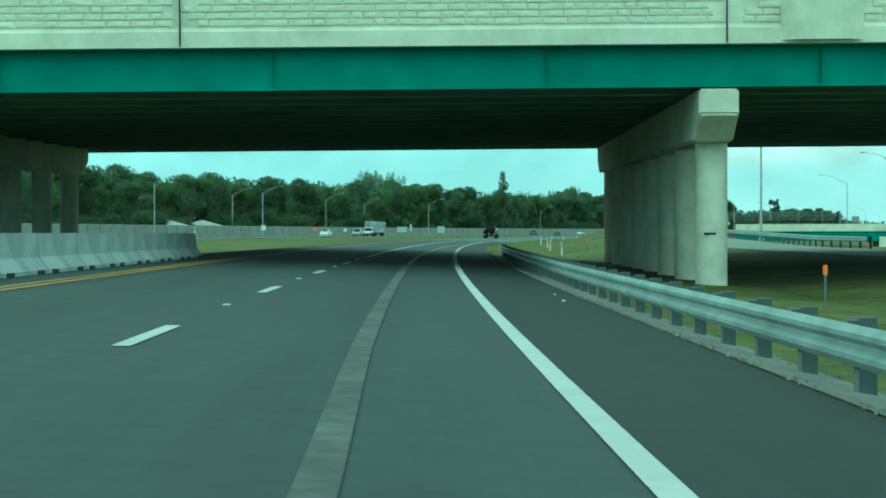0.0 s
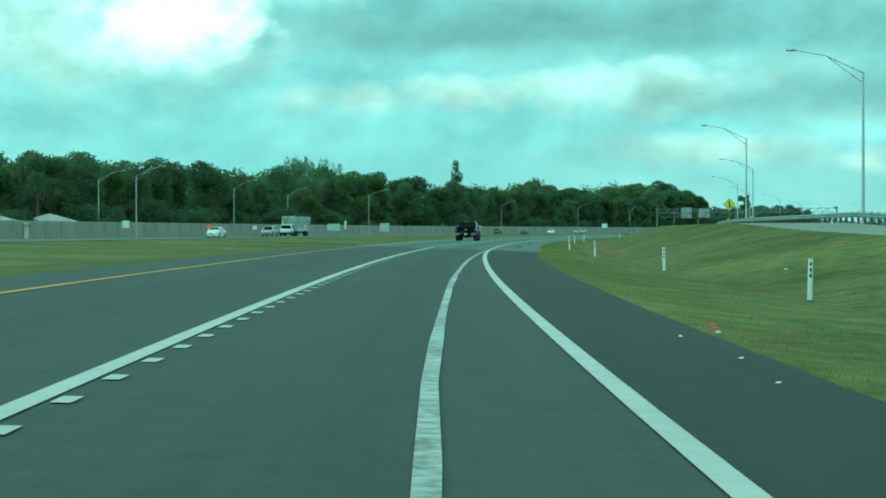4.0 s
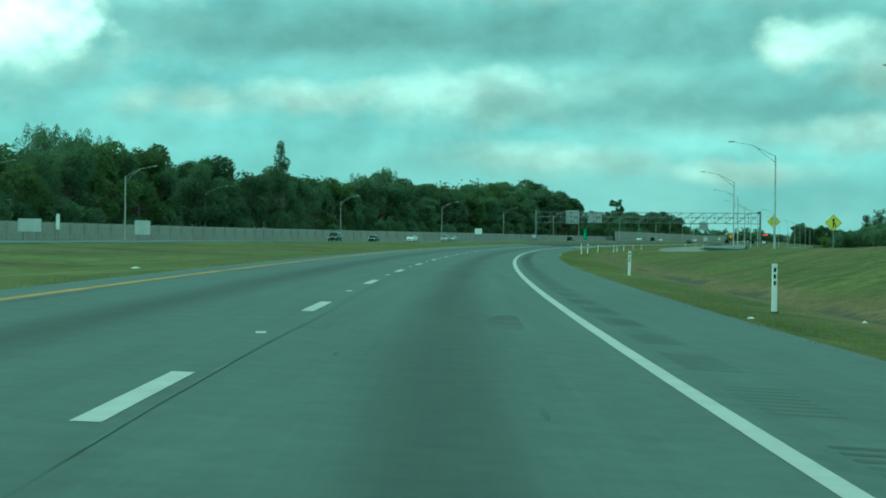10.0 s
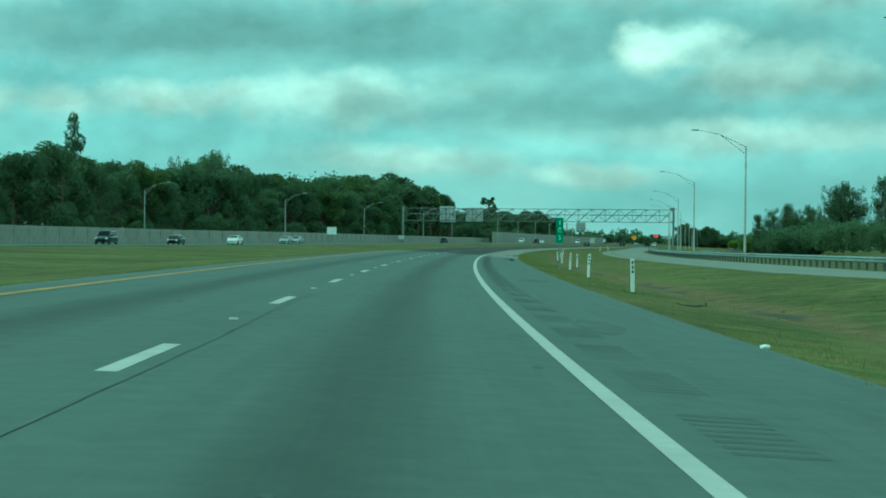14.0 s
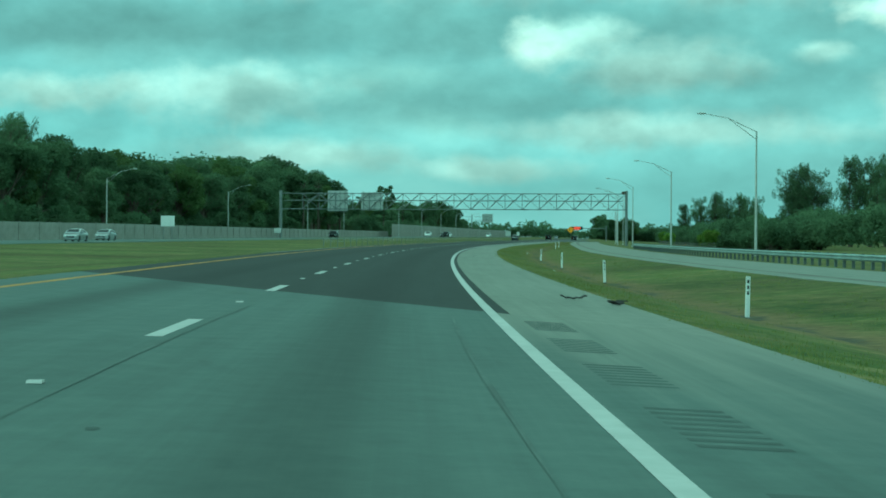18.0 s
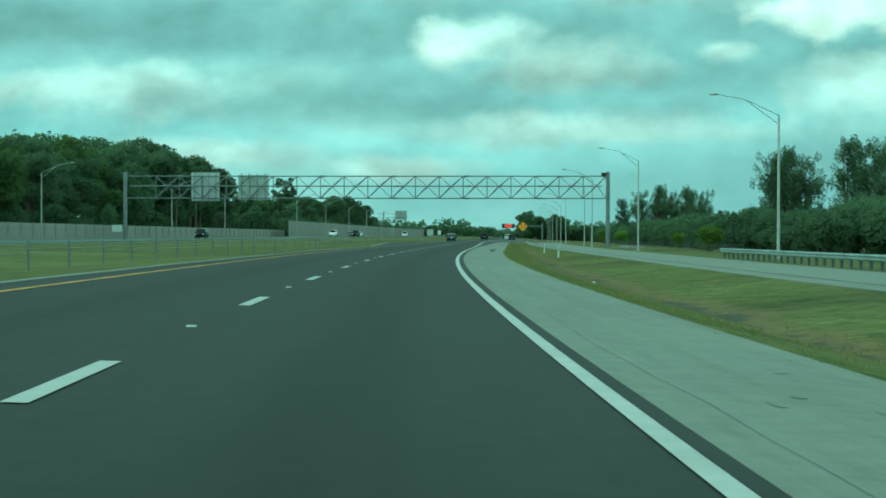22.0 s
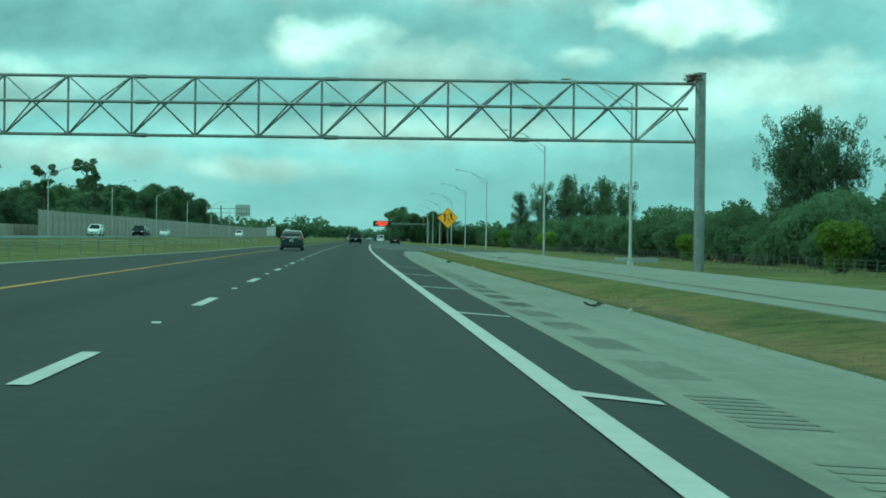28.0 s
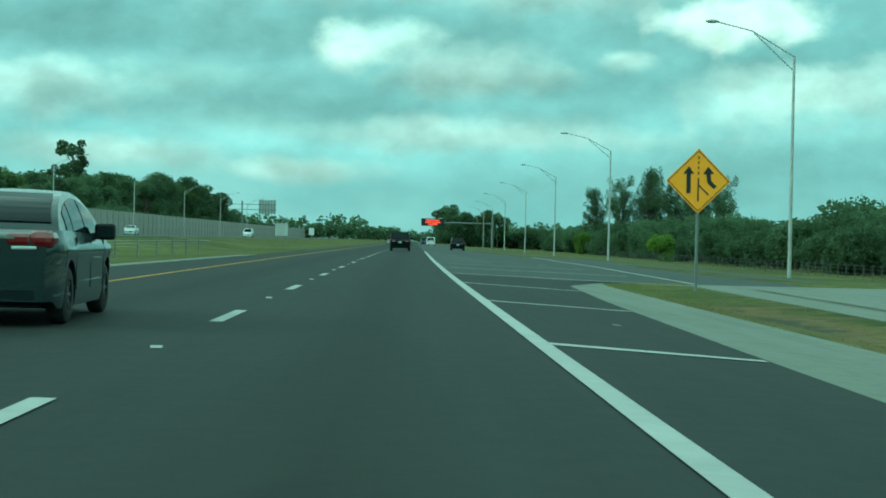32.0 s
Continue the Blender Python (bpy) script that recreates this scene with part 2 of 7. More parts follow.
def road_mat(name, stops, oil, rough=0.76, scale=3.0, lanes=(-1.75, -5.4), paler=None, spec=0.17):
    """Road surface: fine aggregate, long streaks along the lane and an oil-darkened band down each lane."""
    m = mat(name, stops, scale, rough, bump=0.05, big=0.06, bigscale=0.11, spec=spec)
    nt = m.node_tree
    N, L = nt.nodes, nt.links
    b = N["Principled BSDF"]
    col = b.inputs["Base Color"].links[0].from_socket
    uv = N.new("ShaderNodeUVMap")
    uv.uv_map = "road"
    sep = N.new("ShaderNodeSeparateXYZ")
    L.new(uv.outputs[0], sep.inputs[0])

    def op(kind, a, c=None):
        n = N.new("ShaderNodeMath")
        n.operation = kind
        for i, v in enumerate((a, c)):
            if isinstance(v, (int, float)):
                n.inputs[i].default_value = v
            elif v is not None:
                L.new(v, n.inputs[i])
        return n.outputs[0]

    def span(v, a, c, p, q):
        n = N.new("ShaderNodeMapRange")
        n.interpolation_type = "SMOOTHSTEP"
        for i, k in enumerate((a, c, p, q)):
            n.inputs[i + 1].default_value = k
        L.new(v, n.inputs[0])
        return n.outputs[0]

    band = None
    for c in lanes:
        one = span(op("ABSOLUTE", op("SUBTRACT", sep.outputs[0], c)), 0.0, 0.85, 1.0, 0.0)
        band = one if band is None else op("ADD", band, one)
    mp = N.new("ShaderNodeMapping")
    mp.inputs["Scale"].default_value = (1.3, 0.05, 1)
    L.new(uv.outputs[0], mp.inputs[0])
    st = N.new("ShaderNodeTexNoise")
    st.inputs["Scale"].default_value, st.inputs["Detail"].default_value = 2.0, 6.0
    L.new(mp.outputs[0], st.inputs[0])
    streak = span(st.outputs[0], 0.3, 0.7, 0.93, 1.06)
    mp3 = N.new("ShaderNodeMapping")
    mp3.inputs["Scale"].default_value = (9.0, 0.06, 1)
    L.new(uv.outputs[0], mp3.inputs[0])
    fine = N.new("ShaderNodeTexNoise")
    fine.inputs["Scale"].default_value, fine.inputs["Detail"].default_value = 2.0, 5.0
    L.new(mp3.outputs[0], fine.inputs[0])
    streak = op("MULTIPLY", streak, span(fine.outputs[0], 0.32, 0.68, 0.965, 1.03))
    dark = op("SUBTRACT", 1.0, op("MULTIPLY", band, oil))
    mp2 = N.new("ShaderNodeMapping")
    mp2.inputs["Scale"].default_value = (0.8, 0.35, 1)
    L.new(uv.outputs[0], mp2.inputs[0])
    sp = N.new("ShaderNodeTexNoise")
    sp.inputs["Scale"].default_value, sp.inputs["Detail"].default_value, sp.inputs["Roughness"].default_value = 1.1, 8.0, 0.7
    L.new(mp2.outputs[0], sp.inputs[0])
    spots = span(sp.outputs[0], 0.56, 0.76, 1.0, 0.8)
    if paler:
        # younger, paler concrete towards the end of the stretch
        mx = N.new("ShaderNodeMix")
        mx.data_type = "RGBA"
        mx.inputs["B"].default_value = (*paler[2], 1)
        L.new(span(op("ADD", sep.outputs[1], op("MULTIPLY", st.outputs[0], 14.0)), paler[0], paler[1], 0.0, 1.0), mx.inputs["Factor"])
        L.new(col, mx.inputs["A"])
        col = mx.outputs["Result"]
    sc = N.new("ShaderNodeVectorMath")
    sc.operation = "SCALE"
    L.new(col, sc.inputs[0])
    L.new(op("MULTIPLY", op("MULTIPLY", dark, streak), spots), sc.inputs["Scale"])
    L.new(sc.outputs[0], b.inputs["Base Color"])
    return m


def grass_mat(name, stops, *args, **kw):
    """Mown grass with straw-coloured dry patches."""
    m = mat(name, stops, *args, **kw)
    nt = m.node_tree
    N, L = nt.nodes, nt.links
    b = N["Principled BSDF"]
    col = b.inputs["Base Color"].links[0].from_socket
    tc = N.new("ShaderNodeTexCoord")
    n = N.new("ShaderNodeTexNoise")
    n.inputs["Scale"].default_value, n.inputs["Detail"].default_value, n.inputs["Roughness"].default_value = 0.16, 8.0, 0.7
    L.new(tc.outputs["Object"], n.inputs[0])
    r = N.new("ShaderNodeMapRange")
    r.interpolation_type = "SMOOTHSTEP"
    r.inputs[1].default_value, r.inputs[2].default_value, r.inputs[4].default_value = 0.47, 0.70, 0.5
    L.new(n.outputs[0], r.inputs[0])
    uv = N.new("ShaderNodeUVMap")
    uv.uv_map = "road"
    sep = N.new("ShaderNodeSeparateXYZ")
    L.new(uv.outputs[0], sep.inputs[0])
    away = N.new("ShaderNodeMath")
    away.operation = "ABSOLUTE"
    L.new(sep.outputs[0], away.inputs[0])
    rag = N.new("ShaderNodeMath")
    rag.operation = "MULTIPLY_ADD"
    rag.inputs[1].default_value = -4.5
    L.new(n.outputs[0], rag.inputs[0])
    L.new(away.outputs[0], rag.inputs[2])
    dry = N.new("ShaderNodeMapRange")
    dry.interpolation_type = "SMOOTHSTEP"
    dry.inputs[1].default_value, dry.inputs[2].default_value = -0.5, -2.0
    dry.inputs[4].default_value = 0.8
    L.new(rag.outputs[0], dry.inputs[0])
    most = N.new("ShaderNodeMath")
    most.operation = "MAXIMUM"
    L.new(dry.outputs[0], most.inputs[0])
    L.new(r.outputs[0], most.inputs[1])
    mx = N.new("ShaderNodeMix")
    mx.data_type = "RGBA"
    mx.inputs["B"].default_value = (0.150, 0.108, 0.054, 1)
    L.new(most.outputs[0], mx.inputs["Factor"])
    L.new(col, mx.inputs["A"])
    wet = N.new("ShaderNodeMapRange")
    wet.interpolation_type = "SMOOTHSTEP"
    wet.inputs[1].default_value, wet.inputs[2].default_value = -1.9, -2.35
    wet.inputs[4].default_value = 0.85
    L.new(rag.outputs[0], wet.inputs[0])
    mud = N.new("ShaderNodeMix")
    mud.data_type = "RGBA"
    mud.inputs["B"].default_value = (0.055, 0.06, 0.045, 1)
    L.new(wet.outputs[0], mud.inputs["Factor"])
    L.new(mx.outputs["Result"], mud.inputs["A"])
    tuft = N.new("ShaderNodeTexNoise")
    tuft.inputs["Scale"].default_value, tuft.inputs["Detail"].default_value, tuft.inputs["Roughness"].default_value = 2.6, 6.0, 0.75
    L.new(tc.outputs["Object"], tuft.inputs[0])
    lush = N.new("ShaderNodeMapRange")
    for i, k in enumerate((0.32, 0.68, 0.62, 1.34)):
        lush.inputs[i + 1].default_value = k
    L.new(tuft.outputs[0], lush.inputs[0])
    sc = N.new("ShaderNodeVectorMath")
    sc.operation = "SCALE"
    L.new(mud.outputs["Result"], sc.inputs[0])
    L.new(lush.outputs[0], sc.inputs["Scale"])
    L.new(sc.outputs[0], b.inputs["Base Color"])
    return m


ASPHALT = road_mat("asphalt", [(0.036, 0.045, 0.0425), (0.044, 0.053, 0.0505), (0.051, 0.061, 0.0585)], 0.12)
NEW_ASPHALT = road_mat("new_asphalt", [(0.0235, 0.0269, 0.0254), (0.0282, 0.0316, 0.0299), (0.0324, 0.0361, 0.0341)], 0.3, spec=0.15)
MERGE_ASPHALT = road_mat("merge_asphalt", [(0.040, 0.048, 0.046), (0.048, 0.056, 0.053), (0.056, 0.064, 0.061)], 0.1, spec=0.24)
CONCRETE = road_mat("road_concrete", [(0.080, 0.103, 0.0945), (0.093, 0.118, 0.1085), (0.107, 0.133, 0.1205)], 0.40)
RUST_JOINT = mat("rusty_joint", [(0.082, 0.076, 0.058), (0.118, 0.110, 0.086)], 1.4, 0.9, big=0.3, bigscale=0.3)
OLD_SHOULDER = road_mat("old_shoulder_concrete", [(0.080, 0.103, 0.0945), (0.093, 0.118, 0.1085), (0.107, 0.133, 0.1205)], 0.0, paler=(504.0, 520.0, (0.186, 0.193, 0.166)))
SHOULDER = road_mat("shoulder_concrete", [(0.1577, 0.1653, 0.1415), (0.1833, 0.1900, 0.1634), (0.2052, 0.2109, 0.1805)], 0.0)
GRASS = grass_mat("grass", [(0.036, 0.052, 0.013), (0.070, 0.086, 0.023), (0.112, 0.112, 0.037), (0.165, 0.135, 0.062)], 0.9, 0.95, bump=0.6, big=0.4, bigscale=0.07, detail=9, spec=0.1)
PAINT = mat("white_road_paint", [(0.36, 0.36, 0.35), (0.4, 0.4, 0.388), (0.44, 0.44, 0.43)], 3.0, 0.7, big=0.08, bigscale=0.5)
YELLOW = mat("yellow_road_paint", [(0.270, 0.150, 0.030), (0.400, 0.235, 0.045)], 2.5, 0.75, big=0.3, bigscale=0.5)
GHOST = mat("scraped_marking", [(0.0445, 0.0445, 0.0428), (0.0689, 0.0689, 0.0655), (0.1033, 0.1033, 0.1000)], 5.0, 0.9, big=0.3, bigscale=0.8)
CAST = mat("cast_concrete", [(0.560, 0.528, 0.415), (0.665, 0.632, 0.510), (0.745, 0.708, 0.580)], 1.2, 0.85, bump=0.2, big=0.12, bigscale=0.3)
WALLC = mat("wall_concrete", [(0.218, 0.211, 0.197), (0.258, 0.252, 0.231), (0.299, 0.292, 0.272)], 0.8, 0.9, bump=0.2, big=0.15, bigscale=0.2, vary=0.06)
BARRIERC = mat("barrier_concrete", [(0.224, 0.248, 0.256), (0.288, 0.304, 0.304), (0.352, 0.360, 0.344)], 1.5, 0.9, bump=0.2, big=0.2, bigscale=0.6)
GIRDER = mat("green_girder_paint", [(0.000, 0.170, 0.128), (0.000, 0.213, 0.160), (0.011, 0.255, 0.191)], 0.6, 0.5, big=0.12, bigscale=0.3)
# galvanised grey with the gantry's shade put into the tone; POLE is the lighter copy
GALV = mat("galvanised_steel_shaded", [(0.150, 0.165, 0.165), (0.20, 0.215, 0.215), (0.24, 0.255, 0.245)], 3.0, 0.45, metal=0.6, big=0.15, bigscale=0.7)
POLE = mat("pale_pole_steel", [(0.30, 0.31, 0.30), (0.38, 0.39, 0.375), (0.44, 0.45, 0.43)], 3.0, 0.5, metal=0.25, big=0.12, bigscale=0.7)
# inner girders: grey-green lightened, so missing bounce light under the deck is in the colour
INNER = mat("grey_girder_with_bounce", [(0.19, 0.29, 0.27), (0.24, 0.35, 0.325), (0.28, 0.40, 0.37)], 0.6, 0.6, big=0.15, bigscale=0.3)
RAILM = mat("rail_steel", [(0.150, 0.195, 0.190), (0.215, 0.265, 0.255), (0.265, 0.310, 0.295)], 2.0, 0.5, metal=0.35, big=0.2, bigscale=0.5)
WOOD = mat("post_timber", [(0.060, 0.072, 0.072), (0.115, 0.13, 0.128)], 5.0, 0.9)
# raised, narrow, slightly bluish stops: haze over the trees is put into the colour
HAZED_LEAF = mat("leaves", [(0.088, 0.125, 0.068), (0.115, 0.158, 0.084), (0.15, 0.195, 0.105)], 0.35, 0.8, spec=0.1, vary=0.22)
LEAF_Y = mat("light_leaves", [(0.101, 0.159, 0.029), (0.172, 0.245, 0.043), (0.245, 0.287, 0.071)], 0.5, 0.8, spec=0.15, vary=0.2)


def leafy(m):
    """Let some light pass through the leaves."""
    nt = m.node_tree
    N, L = nt.nodes, nt.links
    b = N["Principled BSDF"]
    tr, mx = N.new("ShaderNodeBsdfTranslucent"), N.new("ShaderNodeMixShader")
    mx.inputs[0].default_value = 0.5
    L.new(b.inputs["Base Color"].links[0].from_socket, tr.inputs[0])
    L.new(b.outputs[0], mx.inputs[1])
    L.new(tr.outputs[0], mx.inputs[2])
    L.new(mx.outputs[0], N["Material Output"].inputs[0])


leafy(HAZED_LEAF)
leafy(LEAF_Y)
LEAF_M = mat("olive_leaves", [(0.086, 0.124, 0.046), (0.116, 0.158, 0.060), (0.148, 0.186, 0.078)], 0.4, 0.8, spec=0.1, vary=0.2)
leafy(LEAF_M)
BARK = mat("bark", [(0.06, 0.05, 0.04), (0.12, 0.10, 0.08)], 3.0, 0.95, bump=0.4)
BLACK = plain("black_rubber", (0.015, 0.015, 0.016), 0.8)


# ---- road frame: s along the right-hand edge line, d to its right ----
HEADING_S = [-60 + 60 * i for i in range(18)]
HEADING = [-2.786, -1.257, 0.253, 1.617, 3.866, 6.295, 8.607, 10.663, 12.841, 14.167, 15.798, 17.593, 19.455, 21.326, 20.755, 20.965, 21.221, 21.654]
STEP = 2.0
_s = np.arange(-60, 1702, STEP)
_h = np.radians(np.interp(_s, HEADING_S, HEADING))
_h = np.convolve(np.pad(_h, 15, mode="edge"), np.ones(31) / 31, "valid")
_x = np.r_[0, np.cumsum(np.sin(_h[:-1]) * STEP)]
_y = np.r_[0, np.cumsum(np.cos(_h[:-1]) * STEP)]
_x, _y = _x - _x[30] + 1.052, _y - _y[30]


def road_at(s):
    """Place and heading of the edge line, straight past its ends."""
    c = min(max(s, _s[0]), _s[-1])
    x, y, h = np.interp(c, _s, _x), np.interp(c, _s, _y), np.interp(c, _s, _h)
    return x + math.sin(h) * (s - c), y + math.cos(h) * (s - c), h


def bank(s):
    return float(np.interp(s, [0, 400, 550, 700, 790, 870, 960], [0.03, 0.034, 0.038, 0.025, 0.016, 0.006, 0.01]))


def shoulder(s):
    return float(np.interp(s, [0, 120, 190, 212, 360, 460, 530, 710, 785, 842, 880, 905, 935], [1.8, 1.7, 2.45, 2.85, 2.5, 2.75, 2.6, 2.62, 3.3, 3.95, 4.3, 4.6, 5.0]))


def ramp_z(s):
    return float(np.interp(s, [40, 110, 156, 185, 211, 280, 304, 319, 336, 363, 400, 450, 560, 800, 900, 960], [-0.3, 0.1, 0.65, 1.0, 1.5, 1.55, 1.4, 1.05, 0.8, 0.6, 0.2, -0.2, -0.45, -0.5, -0.35, -0.15]))


def ramp_d(s):
    return float(np.interp(s, [0, 110, 300, 560, 700, 800, 880, 930, 936, 1020, 1100], [30, 19.5, 17.2, 15.8, 14.2, 12.3, 11.1, 11.3, 8.6, 4.2, 2.0]))


def onc_d(s):
    return float(np.interp(s, [0, 850, 1000, 1600], [-50, -50, -38, -34]))


def onc_z(s):
    return float(np.interp(s, [0, 500, 620, 900, 1000], [0.3, 0.3, 0.15, 0.5, 0.8]))


def lerp(v, a, b, p, q):
    u = min(1.0, max(0.0, (v - a) / (b - a)))
    return p + (q - p) * u


def left_edge(s):
    return float(np.interp(s, [-100, 150, 260, 520, 660, 740, 800, 822, 888, 913, 960], [-8.9, -8.9, -8.2, -8.0, -8.0, -8.4, -11.0, -11.5, -10.0, -9.7, -9.0]))


def ground_z(s, d):
    """Height of the finished surface: banked road, ditch, embankment, median."""
    k, sh, le = bank(s), shoulder(s), left_edge(s)
    if d >= le and d <= 0:
        return -k * (d + 1.1)
    if d < le:
        z0, oz, od = -k * (le + 1.1), onc_z(s), onc_d(s)
        if d > le - 9:
            return lerp(d, le - 9, le, -0.25, z0)
        if d > od + 9.5:
            return lerp(d, od + 9.5, le - 9, oz - 0.05, -0.25)
        return oz if d > od - 14 else oz - 0.1
    if d <= sh:
        return -k * 1.1 - 0.05 * d
    ze, rz, rd = -k * 1.1 - 0.05 * sh, ramp_z(s), ramp_d(s)
    a, b = sh + 0.5 * max(0.2, rd - 3.3 - sh) * 0.75, rd - 3.4
    dip = min(ze, rz) - lerp(b - sh, 1, 8, 0.0, 0.45) * lerp(s, 880, 926, 1.0, 0.0)
    ze -= lerp(d, sh, sh + 0.3, 0.0, 0.11) * lerp(s, 92, 106, 1.0, 0.0)
    if b <= sh + 0.3:
        k = lerp(s, 936, 1024, 15.4, 12.0)
        return lerp(d, sh, sh + 2, ze, rz) if d < k else lerp(d, k, k + 12.4, rz, -1.8)
    if d < a:
        return lerp(d, sh, a, ze, dip)
    if d < b:
        return lerp(d, a, b, dip, rz)
    if d < rd + 3.6:
        return rz
    return lerp(d, rd + 3.6, rd + 16, rz, lerp(s, 700, 900, -0.7, -1.8))


def P(s, d, z=0.0, rise=True):
    x, y, h = road_at(s)
    return Vector((x + d * math.cos(h), y - d * math.sin(h), (ground_z(s, d) if rise else 0.0) + z))


def at(s, d, z=0.0, turn=0.0, rise=True):
    """Pose whose +y runs along the road."""
    p = P(s, d, z, rise)
    return pose(p.x, p.y, p.z, 0, 0, -math.degrees(road_at(s)[2]) + turn)


def edge_c(s):
    """Centre of the painted edge line, which wanders a little."""
    return float(np.interp(s, [0, 60, 90, 115, 160, 195, 235, 340, 460, 492, 520, 575, 640, 720, 760], [-0.06, -0.03, -0.03, -0.06, -0.04, -0.1, 0.0, -0.02, -0.02, -0.05, -0.02, 0.06, 0.01, 0.0, 0.06]))


# ---- mesh helpers ----
def part(name, bm, material, parent=None, label="", smooth=False, loc=None):
    me = bpy.data.meshes.new(name)
    bm.to_mesh(me)
    bm.free()
    me.materials.append(material)
    if smooth:
        me.polygons.foreach_set("use_smooth", [True] * len(me.polygons))
        me.set_sharp_from_angle(angle=radians(38))
    ob = new(name, me)
    if parent:
        ob.parent = parent
    if loc:
        ob.matrix_basis = loc
    if label:
        tagged(ob, label)
    return ob


def raw(name, verts, faces, material, parent=None, label="", smooth=False):
    me = bpy.data.meshes.new(name)
    me.from_pydata([tuple(v) for v in verts], [], faces)
    me.materials.append(material)
    if smooth:
        me.polygons.foreach_set("use_smooth", [True] * len(me.polygons))
        me.set_sharp_from_angle(angle=radians(38))
    ob = new(name, me)
    if parent:
        ob.parent = parent
    if label:
        tagged(ob, label)
    return ob


def thing(name, m, label, category, group="", kind=""):
    ob = new(name)
    ob.empty_display_size = 0.2
    ob.matrix_basis = m
    return tagged(ob, label, category, group, kind)


def box(bm, c, size, rot=None, bevel=0.0):
    m = Matrix.Translation(c) @ (rot if rot else Matrix()) @ Matrix.Diagonal((*size, 1))
    g = bmesh.ops.create_cube(bm, size=1.0, matrix=m)
    if bevel:
        ed = list({e for v in g["verts"] for e in v.link_edges})
        bmesh.ops.bevel(bm, geom=ed, offset=bevel, segments=2, affect="EDGES", profile=0.5)
    return bm


def rod(bm, a, b, r0, r1=None, n=8):
    a, b = Vector(a), Vector(b)
    r1 = r0 if r1 is None else r1
    m = Matrix.Translation((a + b) / 2) @ (b - a).to_track_quat("Z", "Y").to_matrix().to_4x4()
    bmesh.ops.create_cone(bm, cap_ends=True, segments=n, radius1=r0, radius2=r1, depth=(b - a).length, matrix=m)
    return bm


def cube(c, size, bevel=0.0):
    return box(bmesh.new(), c, size, None, bevel)


def tube(a, b, r0, r1=None, n=8):
    return rod(bmesh.new(), a, b, r0, r1, n)


def prism(outline, axis, lo, hi):
    """Extrudes a closed outline of (u, v) along x (axis 0), y (1) or z (2)."""
    bm = bmesh.new()
    put = {0: lambda u, v, w: (w, u, v), 1: lambda u, v, w: (u, w, v), 2: lambda u, v, w: (u, v, w)}[axis]
    a = [bm.verts.new(put(u, v, lo)) for u, v in outline]
    b = [bm.verts.new(put(u, v, hi)) for u, v in outline]
    n = len(outline)
    for i in range(n):
        bm.faces.new((a[i], a[(i + 1) % n], b[(i + 1) % n], b[i]))
    bm.faces.new(a[::-1])
    bm.faces.new(b)
    bmesh.ops.recalc_face_normals(bm, faces=bm.faces)
    return bm


def road_uv(ob, fun, count):
    """UV = offset and distance along the road, in metres."""
    me = ob.data
    table = np.array([fun(k) for k in range(count)])
    idx = np.empty(len(me.loops), dtype=np.int32)
    me.loops.foreach_get("vertex_index", idx)
    me.uv_layers.new(name="road").data.foreach_set("uv", table[idx % count].ravel())


def strip(name, s0, s1, left, right, lift, material, parent=None, label="", step=4.0, thick=0.0, cuts=None):
    """A ribbon of surface between two offsets (numbers or functions of s)."""
    fl = left if callable(left) else (lambda s: left)
    fr = right if callable(right) else (lambda s: right)
    n = max(1, int(math.ceil((s1 - s0) / step)))
    verts, faces = [], []
    m = (cuts or 1) + 1
    base_n = (n + 1) * m
    for i in range(n + 1):
        s = s0 + (s1 - s0) * i / n
        a, b = fl(s), fr(s)
        for j in range(m):
            verts.append(P(s, a + (b - a) * j / (m - 1), lift))
    for i in range(n):
        for j in range(m - 1):
            faces.append((i * m + j, i * m + j + 1, (i + 1) * m + j + 1, (i + 1) * m + j))
    if thick:
        base = len(verts)
        verts += [v - Vector((0, 0, thick)) for v in verts]
        for i in range(n):
            a, b = i * m, (i + 1) * m
            faces.append((a, b, b + base, a + base))
            a, b = i * m + m - 1, (i + 1) * m + m - 1
            faces.append((b, a, a + base, b + base))
        for j in range(m - 1):
            faces.append((j + 1, j, j + base, j + 1 + base))
            k = n * m + j
            faces.append((k, k + 1, k + 1 + base, k + base))
    ob = raw(name, verts, faces, material, parent, label)
    road_uv(ob, lambda k: (fl(s0 + (s1 - s0) * ((k % base_n) // m) / n) + (fr(s0 + (s1 - s0) * ((k % base_n) // m) / n) - fl(s0 + (s1 - s0) * ((k % base_n) // m) / n)) * (k % m) / (m - 1), s0 + (s1 - s0) * ((k % base_n) // m) / n), (n + 1) * m)
    return ob


